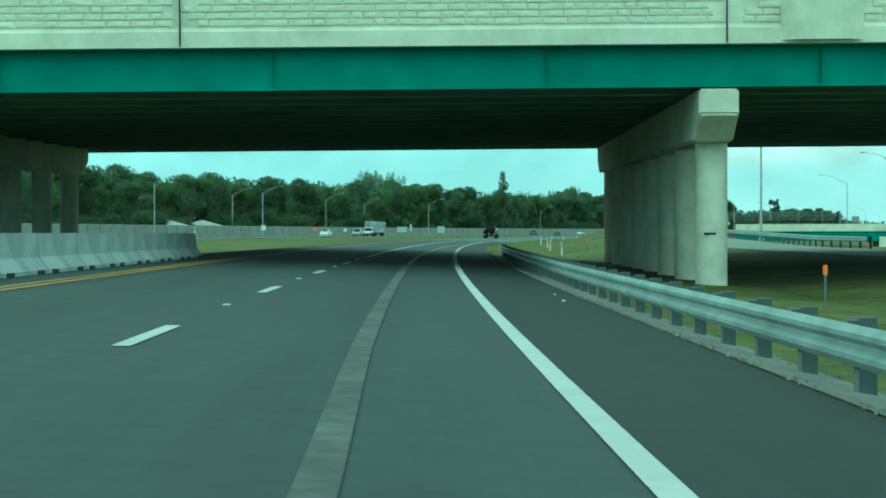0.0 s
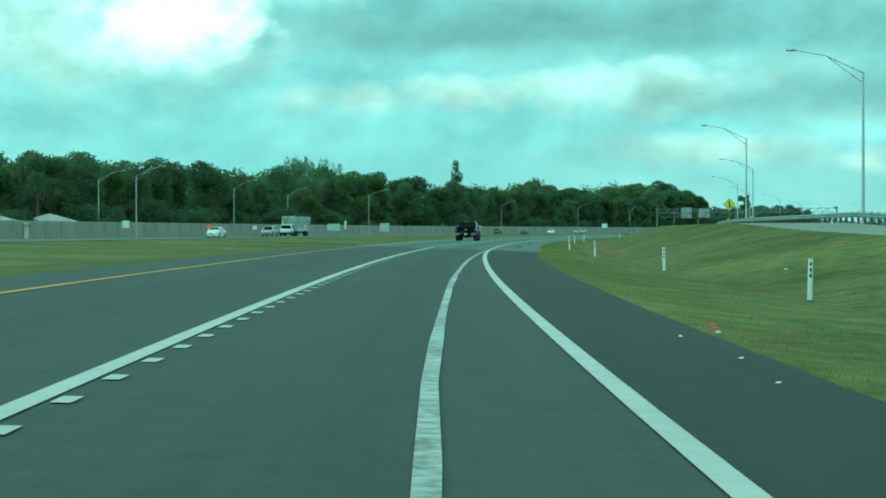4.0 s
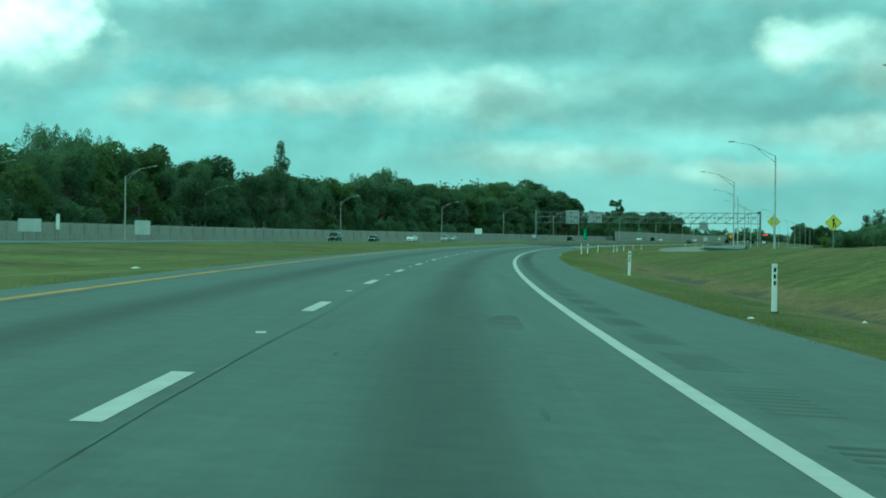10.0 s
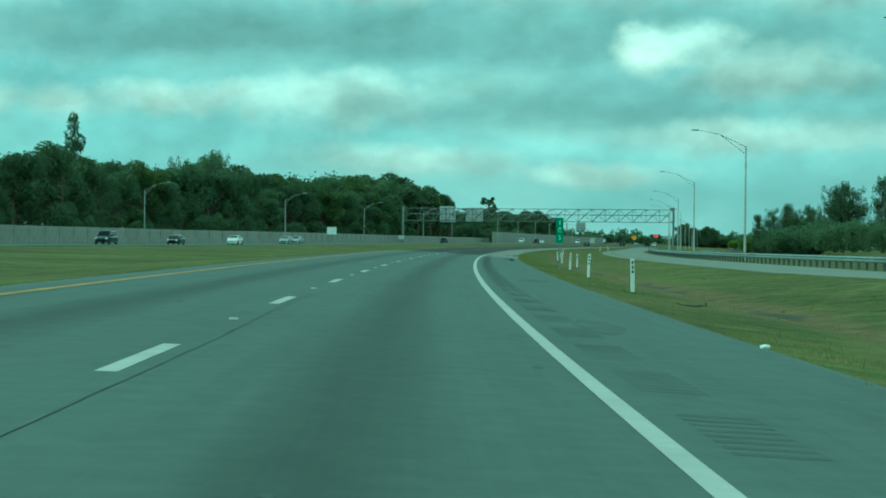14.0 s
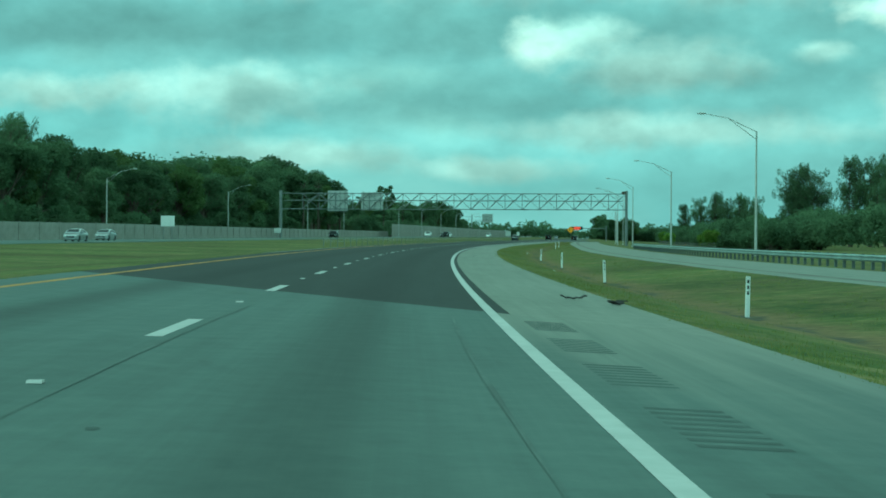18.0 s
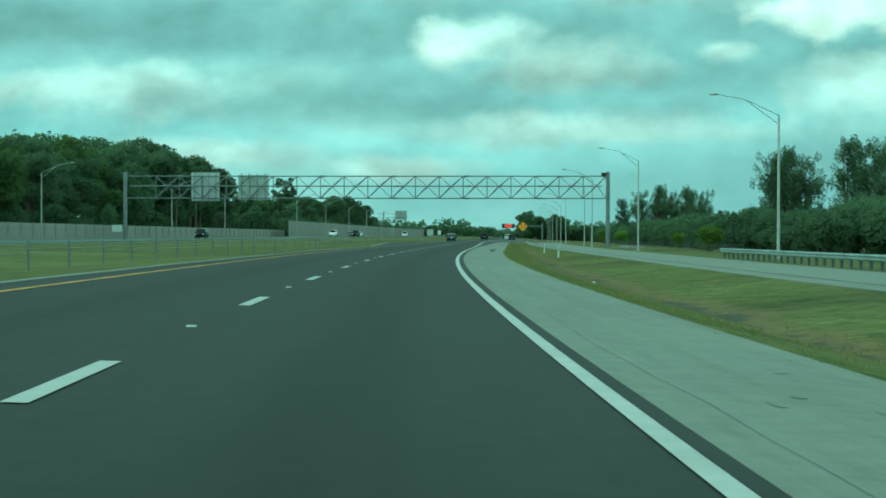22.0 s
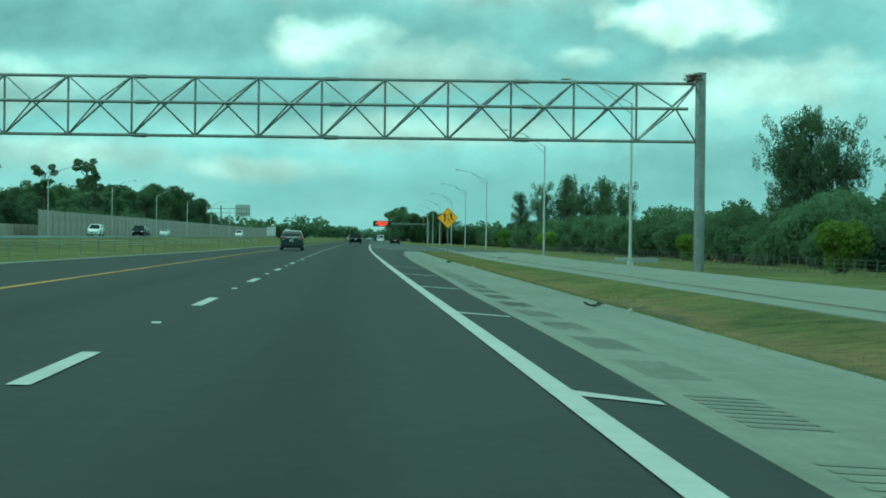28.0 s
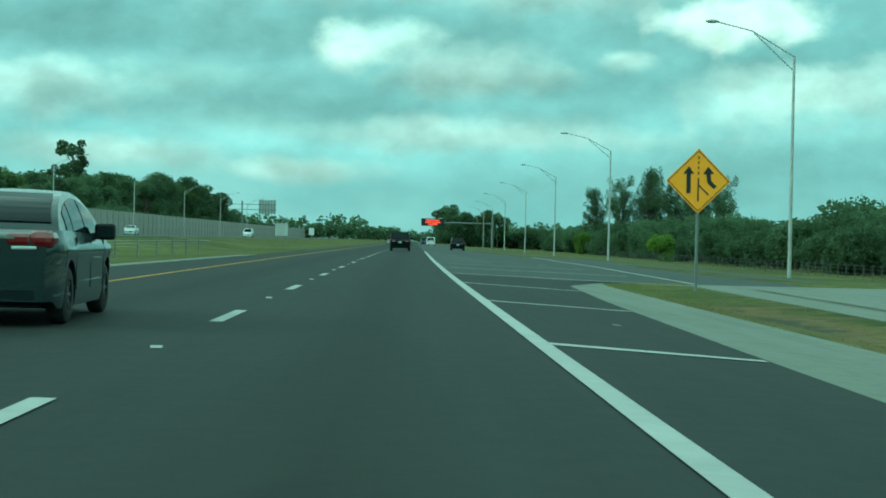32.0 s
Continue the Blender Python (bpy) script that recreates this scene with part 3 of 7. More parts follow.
# ---- ground ----
def build_ground():
    def cols(s):
        le, sh, rd, od = left_edge(s), shoulder(s), ramp_d(s), onc_d(s)
        c = [-900, -500, -300, -200, -140, -100, -80, od - 14, od - 9.6, od - 9.2, od, od + 9.2, od + 9.6, od + 12]
        c += [lerp(i, 0, 5, od + 13, le - 9.0) for i in range(1, 6)] + [le - 6, le - 4, le - 2, le - 1, le - 0.03, le + 0.25, -4, 0, sh - 0.25, sh + 0.03]
        b = max(rd - 3.4, sh + 0.3)
        a = min(b - 0.1, sh + 0.5 * max(0.2, rd - 3.3 - sh) * 0.75)
        c += [sh + 0.6, sh + 1.2, (sh + 1.2 + a) / 2, a, a + (b - a) * 0.25, a + (b - a) * 0.5, a + (b - a) * 0.75, b - 0.02, b + 0.25, rd + 3.0, rd + 3.42, rd + 5, rd + 8, rd + 12, rd + 16, 45, 60, 80, 110, 200, 500, 900]
        return np.maximum.accumulate(np.array(c, float))

    ss = [-300, -200, -120] + [-60 + 6 * i for i in range(196)] + [1150, 1200, 1300, 1400, 1600, 1900, 2400]
    verts, faces, place = [], [], []
    n = len(cols(0))
    for s in ss:
        le, sh, rd, od = left_edge(s), shoulder(s), ramp_d(s), onc_d(s)
        for d in cols(s):
            z = ground_z(s, d)
            paved = le + 0.1 < d < sh - 0.1 or abs(d - rd) < 3.3 or abs(d - od) < 9.4
            q = P(s, d, 0, False)
            if paved:
                z -= 0.12
            else:
                z += 0.05 * noise.noise(Vector((q.x * 0.3, q.y * 0.3, 0)))
            verts.append((q.x, q.y, z))
            place.append(float(d))
    for i in range(len(ss) - 1):
        for j in range(n - 1):
            faces.append((i * n + j, i * n + j + 1, (i + 1) * n + j + 1, (i + 1) * n + j))
    ob = raw("ground", verts, faces, GRASS)
    ob.data.polygons.foreach_set("use_smooth", [True] * len(ob.data.polygons))

    def from_ditch(k):
        s, d = ss[k // n], place[k]
        sh, rd = shoulder(s), ramp_d(s)
        return (d - sh - 0.375 * max(0.2, rd - 3.3 - sh) if 205 < s < 915 and d > sh - 1 else 50.0), s

    road_uv(ob, from_ditch, len(verts))
    tagged(ob, "mown roadside grass with dry patches and a shallow ditch", "grass", kind="structure")


build_ground()

# ---- road surfaces ----
road = thing("road", Matrix(), "divided highway carriageway of dark asphalt and pale concrete", "road", kind="structure")
strip("old_asphalt", -60, 214, left_edge, 0, 0, ASPHALT, road, "worn grey asphalt lanes", cuts=4, thick=0.15)
strip("old_asphalt_shoulder", -60, 214, 0, shoulder, 0, NEW_ASPHALT, road, "dark asphalt shoulder", thick=0.15)
strip("new_asphalt", 505, 1700, left_edge, 0, 0, NEW_ASPHALT, road, "fresh dark asphalt lanes", cuts=4, thick=0.15)


def skewed(name, s0, s1, a, b, lift, material, skew, label, fb=None):
    n, m = int((s1 - s0) / 4), 6
    verts, faces = [], []
    for i in range(n + 1):
        s = s0 + (s1 - s0) * i / n
        for j in range(m):
            d = a + ((fb(s) if fb else b) - a) * j / (m - 1)
            verts.append(P(s + lerp(s, 202, 500, -0.2, skew) * (d + 2), d, lift))
    for i in range(n):
        for j in range(m - 1):
            faces.append((i * m + j, i * m + j + 1, (i + 1) * m + j + 1, (i + 1) * m + j))
    ob = raw(name, verts, faces, material, road, label)

    def where(k):
        s = s0 + (s1 - s0) * (k // m) / n
        return a + ((fb(s) if fb else b) - a) * (k % m) / (m - 1), s
    road_uv(ob, where, (n + 1) * m)
    return ob


skewed("concrete_lanes", 202, 512, -8.0, 0, 0.006, CONCRETE, -1.4, "pale worn concrete lanes")
skewed("concrete_shoulder", 202, 512, 0, 2.6, 0.006, OLD_SHOULDER, -1.4, "pale concrete shoulder", shoulder)


def gore_edge(s):
    return float(np.interp(s, [505, 745, 765, 776, 788, 803, 813, 830, 850, 867, 891, 908, 922, 935], [0.22, 0.3, 0.46, 0.65, 0.88, 1.0, 1.2, 1.4, 1.58, 1.85, 2.35, 2.8, 3.4, 6.6]))


strip("asphalt_gore", 505, 929.5, 0, gore_edge, 0, NEW_ASPHALT, road, "dark asphalt verge and gore", thick=0.15)
strip("pale_shoulder", 502, 929.5, gore_edge, shoulder, 0.004, SHOULDER, road, "pale concrete shoulder", thick=0.15)
strip("merge_lane", 929.5, 1700, 0, lambda s: float(np.interp(s, [930, 967, 1024, 1120, 1300], [14.8, 13.4, 11.0, 9.0, 8.5])), 0, MERGE_ASPHALT, road, "asphalt merging lane", cuts=4, thick=0.15)
ramp_road = thing("ramp", Matrix(), "pale concrete entrance ramp beside the highway", "road", kind="structure")
strip("ramp_lane", -60, 929.5, lambda s: ramp_d(s) - 3.3, lambda s: ramp_d(s) + 3.4, 0.0, SHOULDER, ramp_road, "pale worn concrete", cuts=2, thick=0.2)
onc = thing("opposite_road", Matrix(), "opposite carriageway beyond the grass median", "road", kind="structure")
strip("opposite_lanes", -60, 1700, lambda s: onc_d(s) - 9.3, lambda s: onc_d(s) + 9.3, 0.0, CONCRETE, onc, "pale concrete lanes", step=8, thick=0.15)

# ---- markings ----
marks = thing("road_marking", Matrix(), "white and yellow painted lines on the road", "marking", kind="structure")
strip("edge_line", -60, 760, lambda s: edge_c(s) - lerp(s, 190, 210, 0.085, 0.08), lambda s: edge_c(s) + lerp(s, 190, 210, 0.08, 0.065), 0.009, PAINT, marks)
strip("gore_line", 760, 1030, lambda s: lerp(s, 755, 775, -0.015, -0.03), lambda s: lerp(s, 755, 775, 0.155, 0.165), 0.009, PAINT, marks)
strip("ramp_gutter_joint", 520, 925, lambda s: ramp_d(s) - 2.0, lambda s: ramp_d(s) - 1.72 + 0.05 * math.sin(s * 0.4), 0.009, RUST_JOINT, marks, "brown worn joint along the ramp")
strip("ramp_edge_line", 930, 1015, 8.32, 8.47, 0.009, PAINT, marks)
strip("yellow_line", -60, 1600, -7.3, -7.14, 0.009, YELLOW, marks)
strip("second_yellow_line", -60, 60, -7.58, -7.44, 0.009, YELLOW, marks)


def solid_left(s):
    return float(np.interp(s, [60, 200, 212], [-3.52, -3.58, -3.6]))


strip("solid_lane_line", 66, 206, lambda s: solid_left(s) - 0.08, lambda s: solid_left(s) + 0.08, 0.009, PAINT, marks)

DASH_N = [0, 1, 3, 5, 7, 12, 14, 20, 21, 25, 29, 31, 33, 35, 36, 37, 39, 40, 41, 45, 49, 52, 53, 93]
DASH_S = [215.9, 228, 253, 277.5, 302.8, 363.9, 389.2, 465, 477.6, 528, 580.7, 607.1, 633.3, 660.8, 672.6, 683.7, 706.2, 717.8, 729.4, 781.9, 832.3, 869.9, 882.9, 1380]


def reflector(s, d):
    bm = prism([(-0.05, 0), (0.05, 0), (0.03, 0.018), (-0.03, 0.018)], 0, -0.05, 0.05)
    ob = part("reflector", bm, PAINT, marks)
    ob.matrix_basis = at(s, d, 0.009)


OLDPAINT = mat("worn_road_paint", [(0.1056, 0.1144, 0.1056), (0.2904, 0.2992, 0.2904), (0.4576, 0.4664, 0.4488)], 7.0, 0.8, big=0.3, bigscale=0.5)


def dashes():
    for i in range(94):
        s = float(np.interp(i, DASH_N, DASH_S))
        strip("lane_dash", s - 1.55, s + 1.55, -3.58, -3.42, 0.009, PAINT, marks, step=1.6)
        if s < 1000:
            reflector(s + 6.2, -3.5)
    for i in range(-4, 4):
        s = 15.6 + i * 12.6
        strip("lane_dash", s - 1.55, s + 1.55, -3.62, -3.46, 0.009, PAINT, marks, step=1.6)
        reflector(s + 6.3, -3.54)
    for i in range(84):
        strip("marker_smear", 78 + i * 1.45, 78.36 + i * 1.45, -3.42, -3.30, 0.009, PAINT, marks, step=1.0)
    for s in (756.0, 768.2, 780.6, 792.8, 805.4, 818.0, 830.4, 842.9, 855.1, 867.2, 879.3, 891.3, 903.5, 916, 928, 940, 952, 964, 976, 988, 1000, 1012):
        w = gore_edge(s) - 0.06 if s < 925 else lerp(s, 929, 1015, 7.8, 4.4)
        bm = bmesh.new()
        q = [P(s - 0.05, 0.15, 0.009), P(s - 0.4, w, 0.009), P(s - 0.15, w, 0.009), P(s + 0.35, 0.15, 0.009)]
        bm.faces.new([bm.verts.new(v) for v in q])
        part("gore_chevron", bm, PAINT, marks)


dashes()
GHOST_S = [-60, 7, 15, 60, 81, 87, 107, 119, 132, 180, 193, 201]
GHOST_D = [-1.45, -1.48, -1.54, -1.57, -1.58, -1.49, -1.37, -1.29, -1.12, -0.45, -0.29, -0.12]


def ghost(s):
    return float(np.interp(s, GHOST_S, GHOST_D))


strip("scraped_line", -60, 66, lambda s: ghost(s) - 0.10, lambda s: ghost(s) + 0.09, 0.008, GHOST, marks, "scraped-off grey lane line")
strip("old_line", 54, 201, lambda s: ghost(s) - 0.065 - 0.012 * math.sin(s * 1.3), lambda s: ghost(s) + 0.05 + 0.012 * math.sin(s * 0.9), 0.01, OLDPAINT, marks)
# sealed joints and cracks
JOINT = mat("joint_sealant", [(0.068, 0.087, 0.080), (0.100, 0.126, 0.115)], 1.2, 0.9, big=0.3, bigscale=0.3)


def worn_joint(s):
    """Half width of a worn lane joint, which closes up in places."""
    return max(0.0, 0.009 + 0.006 * math.sin(s * 0.23) + 0.005 * math.sin(s * 0.71 + 1.0) + 0.004 * math.sin(s * 1.9))


for d, a, b in ((-3.28, 205, 508), (-7.0, 205, 508), (-0.62, 452, 508)):
    strip("sealed_joint", a, b, lambda s: d - worn_joint(s + d) + 0.03 * math.sin(s * 0.31), lambda s: d + worn_joint(s + d) + 0.03 * math.sin(s * 0.31) + 0.002, 0.011, JOINT, marks, step=1.0)
strip("shoulder_crack", 560, 752, lambda s: lerp(s, 575, 790, 0.62, 0.5) - 0.003 + 0.03 * math.sin(s * 0.5) + 0.015 * math.sin(s * 1.7), lambda s: lerp(s, 575, 790, 0.62, 0.5) + 0.003 + 0.03 * math.sin(s * 0.5) + 0.015 * math.sin(s * 1.7), 0.009, JOINT, marks, step=1.0)


def rumble_groups():
    """Ground-in rumble grooves on the shoulder, in groups."""
    for a, b, d0 in ((214, 506, 0.28), (772, 868, 1.4)):
        s = a
        while s < b:
            e = d0 if a < 700 else gore_edge(s) + 0.25
            verts, faces = [], []
            for k in range(8):
                t = s + k * 0.27
                i = len(verts)
                verts += [P(t, e, 0.0075), P(t, e + 0.5, 0.0075), P(t + 0.13, e + 0.5, 0.0075), P(t + 0.13, e, 0.0075)]
                faces.append((i, i + 1, i + 2, i + 3))
            raw("rumble_strip", verts, faces, GROOVE if a < 500 else GROOVE_PALE, marks)
            s += 3.55


GROOVE = mat("ground_groove", [(0.054, 0.070, 0.064), (0.074, 0.095, 0.087)], 2.2, 0.95, big=0.3, bigscale=0.4)
GROOVE_PALE = mat("pale_groove", [(0.150, 0.157, 0.135), (0.172, 0.179, 0.154)], 3.0, 0.95, big=0.3, bigscale=0.4)
rumble_groups()
strip("left_gutter", 560, 960, lambda s: left_edge(s) - lerp(s, 740, 800, 0.45, 0.9), lambda s: left_edge(s) + 0.02, 0.02, SHOULDER, road, "pale concrete gutter", thick=0.12)


# ---- overpass ----
def stone_mesh(w, h, rnd):
    """One rough-faced block of the parapet's stone relief."""
    bm = bmesh.new()
    e = 0.018
    o = [(-w / 2, -h / 2), (w / 2, -h / 2), (w / 2, h / 2), (-w / 2, h / 2)]
    a = [bm.verts.new((x, 0.02, z)) for x, z in o]
    c = [bm.verts.new((x * (1 - 2 * e / w) + rnd.uniform(-0.008, 0.008), -0.028 - rnd.uniform(0, 0.022), z * (1 - 2 * e / h) + rnd.uniform(-0.008, 0.008))) for x, z in o]
    m = bm.verts.new((rnd.uniform(-0.2, 0.2) * w, -0.05 - rnd.uniform(0, 0.02), rnd.uniform(-0.2, 0.2) * h))
    for k in range(4):
        n = (k + 1) % 4
        bm.faces.new((a[k], a[n], c[n], c[k]))
        bm.faces.new((c[k], c[n], m))
    me = bpy.data.meshes.new("stone")
    bm.to_mesh(me)
    bm.free()
    me.materials.append(CAST)
    return me


def overpass():
    br = thing("overpass", at(48.6, 0, 0, 0, False), "concrete road bridge on green steel girders over the highway", "bridge", kind="structure")
    lo, hi = -75, 60
    slope = Matrix.Rotation(0.0121, 4, "X") @ Matrix.Rotation(-0.006, 4, "Y")
    deep = 47.4

    def add(name, bm, m, label=""):
        bm.transform(slope)
        return part(name, bm, m, br, label)

    for i in range(16):
        y = 0.4 + i * 3.1
        for name, z, w, h in (("girder_web", 5.8, 0.03, 1.16), ("bottom_flange", 5.235, 0.45, 0.05), ("top_flange", 6.4, 0.4, 0.04)):
            if name == "top_flange" and i > 0:
                continue
            add(name, cube(((lo + hi) / 2, y, z), (hi - lo, w, h)), INNER if i else GIRDER)
    for x in range(-70, 60, 8):
        add("web_stiffener", cube((x + 0.6, 0.3, 5.8), (0.02, 0.17, 1.1)), GIRDER)
        for i in range(15):
            add("cross_frame", cube((x + 3.0, 1.95 + i * 3.1, 5.75), (0.1, 3.0, 0.5)), INNER)
    add("deck", cube(((lo + hi) / 2, deep / 2, 6.56), (hi - lo, deep, 0.24)), CAST, "grey concrete deck")
    for y, sgn in ((-0.12, 1), (deep - 0.1, -1)):
        prof = [(0, 6.42), (0.42, 6.42), (0.42, 8.35), (0.08, 8.35), (0.08, 7.0), (0.05, 6.93), (0, 6.88)]
        add("parapet", prism([(y + (u - 0.2) * sgn, v) for u, v in prof], 0, lo, hi), CAST, "pale concrete parapet")
    # pilaster and joints
    add("pilaster", prism([(9.3, -0.30), (9.75, -0.62), (11.2, -0.62), (11.7, -0.30), (11.7, 0.2), (9.3, 0.2)], 2, 6.5, 8.5), CAST)
    for x in (-8.0, 7.75, 24, -24):
        add("joint", cube((x, -0.335, 7.4), (0.04, 0.05, 1.9)), BLACK)
    # stone relief, the stretch over the lanes block by block
    rnd = random.Random(61)
    kinds = {w: [stone_mesh(w, 0.19, rnd) for _ in range(4)] for w in (0.34, 0.5, 0.68, 0.86)}
    far_verts, far_faces = [], []
    for row in range(6):
        z, x = 7.125 + row * 0.205, -38.0 - rnd.uniform(0, 0.6)
        while x < 30:
            w = rnd.choice((0.34, 0.5, 0.5, 0.68, 0.68, 0.86))
            me = rnd.choice(kinds[w])
            cx = x + w / 2
            x += w + 0.018
            if 9.1 < cx < 11.9 or min(abs(cx - j) for j in (-8.0, 7.75, 24, -24)) < w / 2 + 0.03:
                continue
            c = slope @ Vector((cx, -0.24, z))
            if -13 < cx < 9 and row < 5:
                st = new("stone", me)
                st.parent = br
                st.matrix_basis = Matrix.Translation(c)
            else:
                k = len(far_verts)
                far_verts += [v.co + c for v in me.vertices]
                far_faces += [tuple(q + k for q in f.vertices) for f in me.polygons]
    tagged(raw("stone_relief", far_verts, far_faces, CAST, br), "stone-pattern relief of the parapet", kind="stuff")
    for x in (lo + 0.6, hi - 0.6):
        add("abutment", cube((x, 22.4, 2.6), (1.2, 46.0, 7.6)), CAST, "concrete abutment wall")
    for d in (7.55, -21.7):
        cap = prism([(0, 4.45), (0, 5.2), (43.8, 5.74), (43.8, 5.0), (42.6, 4.3), (1.2, 3.72)], 0, d - 0.58, d + 0.58)
        bmesh.ops.bevel(cap, geom=list(cap.edges), offset=0.06, segments=2, affect="EDGES")
        lean = Matrix.Rotation(-0.027, 4, "Z")
        shift = Matrix.Translation((d, 0, 0)) @ lean @ Matrix.Translation((-d, 0, 0))
        cap.transform(shift)
        part("pier_cap", cap, CAST, br)
        for i in range(8):
            y = 2.5 + i * 5.55
            x = d + 0.1 + 0.027 * y
            col = part("column", tube((x, y, -1.6), (x, y, 3.76 + 0.0138 * y), 0.49, n=48), CAST, br, smooth=True)
            part("footing", cube((x, y, -1.05), (1.5, 1.5, 0.5), 0.04), CAST, br)
            if i == 0 and d > 0:
                part("marker_strip", cube((d + 0.05, y - 0.485, 0.98), (0.36, 0.03, 0.07)), BLACK, col, "dark strip fixed on the column")
    return br


overpass()


# ---- railings and barriers ----
def w_profile():
    return [(0, -0.155), (-0.06, -0.10), (-0.06, -0.06), (0, -0.015), (0, 0.015), (-0.06, 0.06), (-0.06, 0.10), (0, 0.155), (0.012, 0.155), (-0.046, 0.10), (-0.046, 0.06), (0.012, 0.015), (0.012, -0.015), (-0.046, -0.06), (-0.046, -0.10), (0.012, -0.155)]


def guardrail(s0, s1, dfun, side, label, lift=0.0):
    """W-beam rail on posts; side +1: the traffic is to its left."""
    g = thing("guardrail", Matrix(), label, "guardrail", "guardrails")
    prof = w_profile()
    s = s0
    post_me = None
    while s < s1:
        e = min(s + 3.81, s1)
        verts, faces = [], []
        for t in (s, e + 0.05):
            for u, v in prof:
                verts.append(P(t, dfun(t) + u * side, lift) * 1 + Vector((0, 0, 0.56 + v)))
        n = len(prof)
        for k in range(n):
            faces.append((k, (k + 1) % n, n + (k + 1) % n, n + k))
        raw("rail_beam", verts, faces, RAILM, g)
        for t in (s, s + 1.905):
            if t > s1:
                continue
            if post_me is None:
                bm = cube((0.19 * side, 0, 0.0), (0.14, 0.16, 1.5))
                box(bm, (0.08 * side, 0, 0.56), (0.1, 0.15, 0.34))
                ob = part("post", bm, WOOD, g)
                post_me = ob.data
            else:
                ob = new("post", post_me)
                ob.parent = g
            ob.matrix_basis = at(t, dfun(t), lift)
        s += 3.81
    return g


guardrail(-12, 95, lambda s: 2.15 + 0.003 * max(0, s), 1, "galvanised steel guardrail on timber posts beside the shoulder", -0.13)
guardrail(100, 350, lambda s: ramp_d(s) + 3.9, 1, "galvanised guardrail along the raised ramp")
guardrail(440, 715, lambda s: ramp_d(s) + 4.1, 1, "galvanised guardrail along the ramp")


def jersey():
    prof = [(-0.3, 0), (-0.3, 0.08), (-0.12, 0.33), (-0.08, 0.81), (0.08, 0.81), (0.12, 0.33), (0.3, 0.08), (0.3, 0)]
    first = None
    for i in range(20):
        s = -16 + i * 3.66
        m = at(s, -8.75)
        if first is None:
            first = thing("jersey_barrier", m, "weathered concrete barrier segment beside the median shoulder", "barrier", "barrier segments")
            bm = prism(prof, 1, -1.8, 1.8)
            part("body", bm, BARRIERC, first)
            for y in (-1.2, 1.2):
                part("drain_slot", cube((0.31, y, 0.04), (0.03, 0.5, 0.08)), BLACK, first)
        else:
            copy_thing(first, m)


jersey()


# ---- noise walls ----
def noise_wall(name, s0, s1, dfun, ztop, zlow, label, width=6.0):
    w = thing(name, Matrix(), label, "wall", kind="structure")
    n = int((s1 - s0) / width)
    for i in range(n):
        s = s0 + i * width
        a, b = P(s, dfun(s), 0, False), P(s + width, dfun(s + width), 0, False)
        ang = math.atan2(b.y - a.y, b.x - a.x)
        ln = (b - a).length
        m = Matrix.Translation((a + b) / 2) @ Matrix.Rotation(ang, 4, "Z")
        bm = cube((0, 0, (ztop + zlow) / 2), (ln - 0.3, 0.14, ztop - zlow))
        ob = part("panel", bm, WALLC, w)
        ob.matrix_basis = m
        bm = cube((-ln / 2, 0, (ztop + zlow) / 2 + 0.03), (0.42, 0.34, ztop - zlow + 0.06))
        ob = part("post", bm, WALLC, w)
        ob.matrix_basis = m


noise_wall("wall_near", 120, 1092, lambda s: float(np.interp(s, [120, 560, 690, 745, 1092], [-75, -75, -71, -62.4, -63])), 2.75, -0.6, "long grey concrete noise wall")
noise_wall("wall_far", 1065.3, 1953.3, lambda s: float(np.interp(s, [1065, 1500, 1950], [-58, -58, -50])), 5.3, -0.6, "tall grey concrete noise wall")


# ---- street lamps ----
def street_lamp(height, arm, label, flip=1):
    ob = thing("street_lamp", Matrix(), label, "street lamp", "street lamps")
    part("pole", tube((0, 0, 0), (0, 0, height), 0.125, 0.075, 12), POLE, ob)
    part("base", cube((0, 0, 0.18), (0.42, 0.42, 0.36), 0.05), POLE, ob)
    bm = bmesh.new()
    tip = Vector((-arm * flip, 0, height + 1.55))
    mid = Vector((-arm * 0.55 * flip, 0, height + 1.15))
    rod(bm, (0, 0, height - 0.05), mid, 0.036, 0.033)
    rod(bm, mid, tip, 0.033, 0.03)
    rod(bm, (0, 0, height - 0.75), mid + Vector((0.1 * flip, 0, -0.08)), 0.033, 0.03)
    part("arm", bm, POLE, ob)
    bm = bmesh.new()
    bmesh.ops.create_uvsphere(bm, u_segments=12, v_segments=6, radius=1.0, matrix=Matrix.Translation(tip + Vector((-0.32 * flip, 0, 0.02))) @ Matrix.Diagonal((0.42, 0.16, 0.09, 1)))
    part("lamp_head", bm, POLE, ob, smooth=True)
    return ob


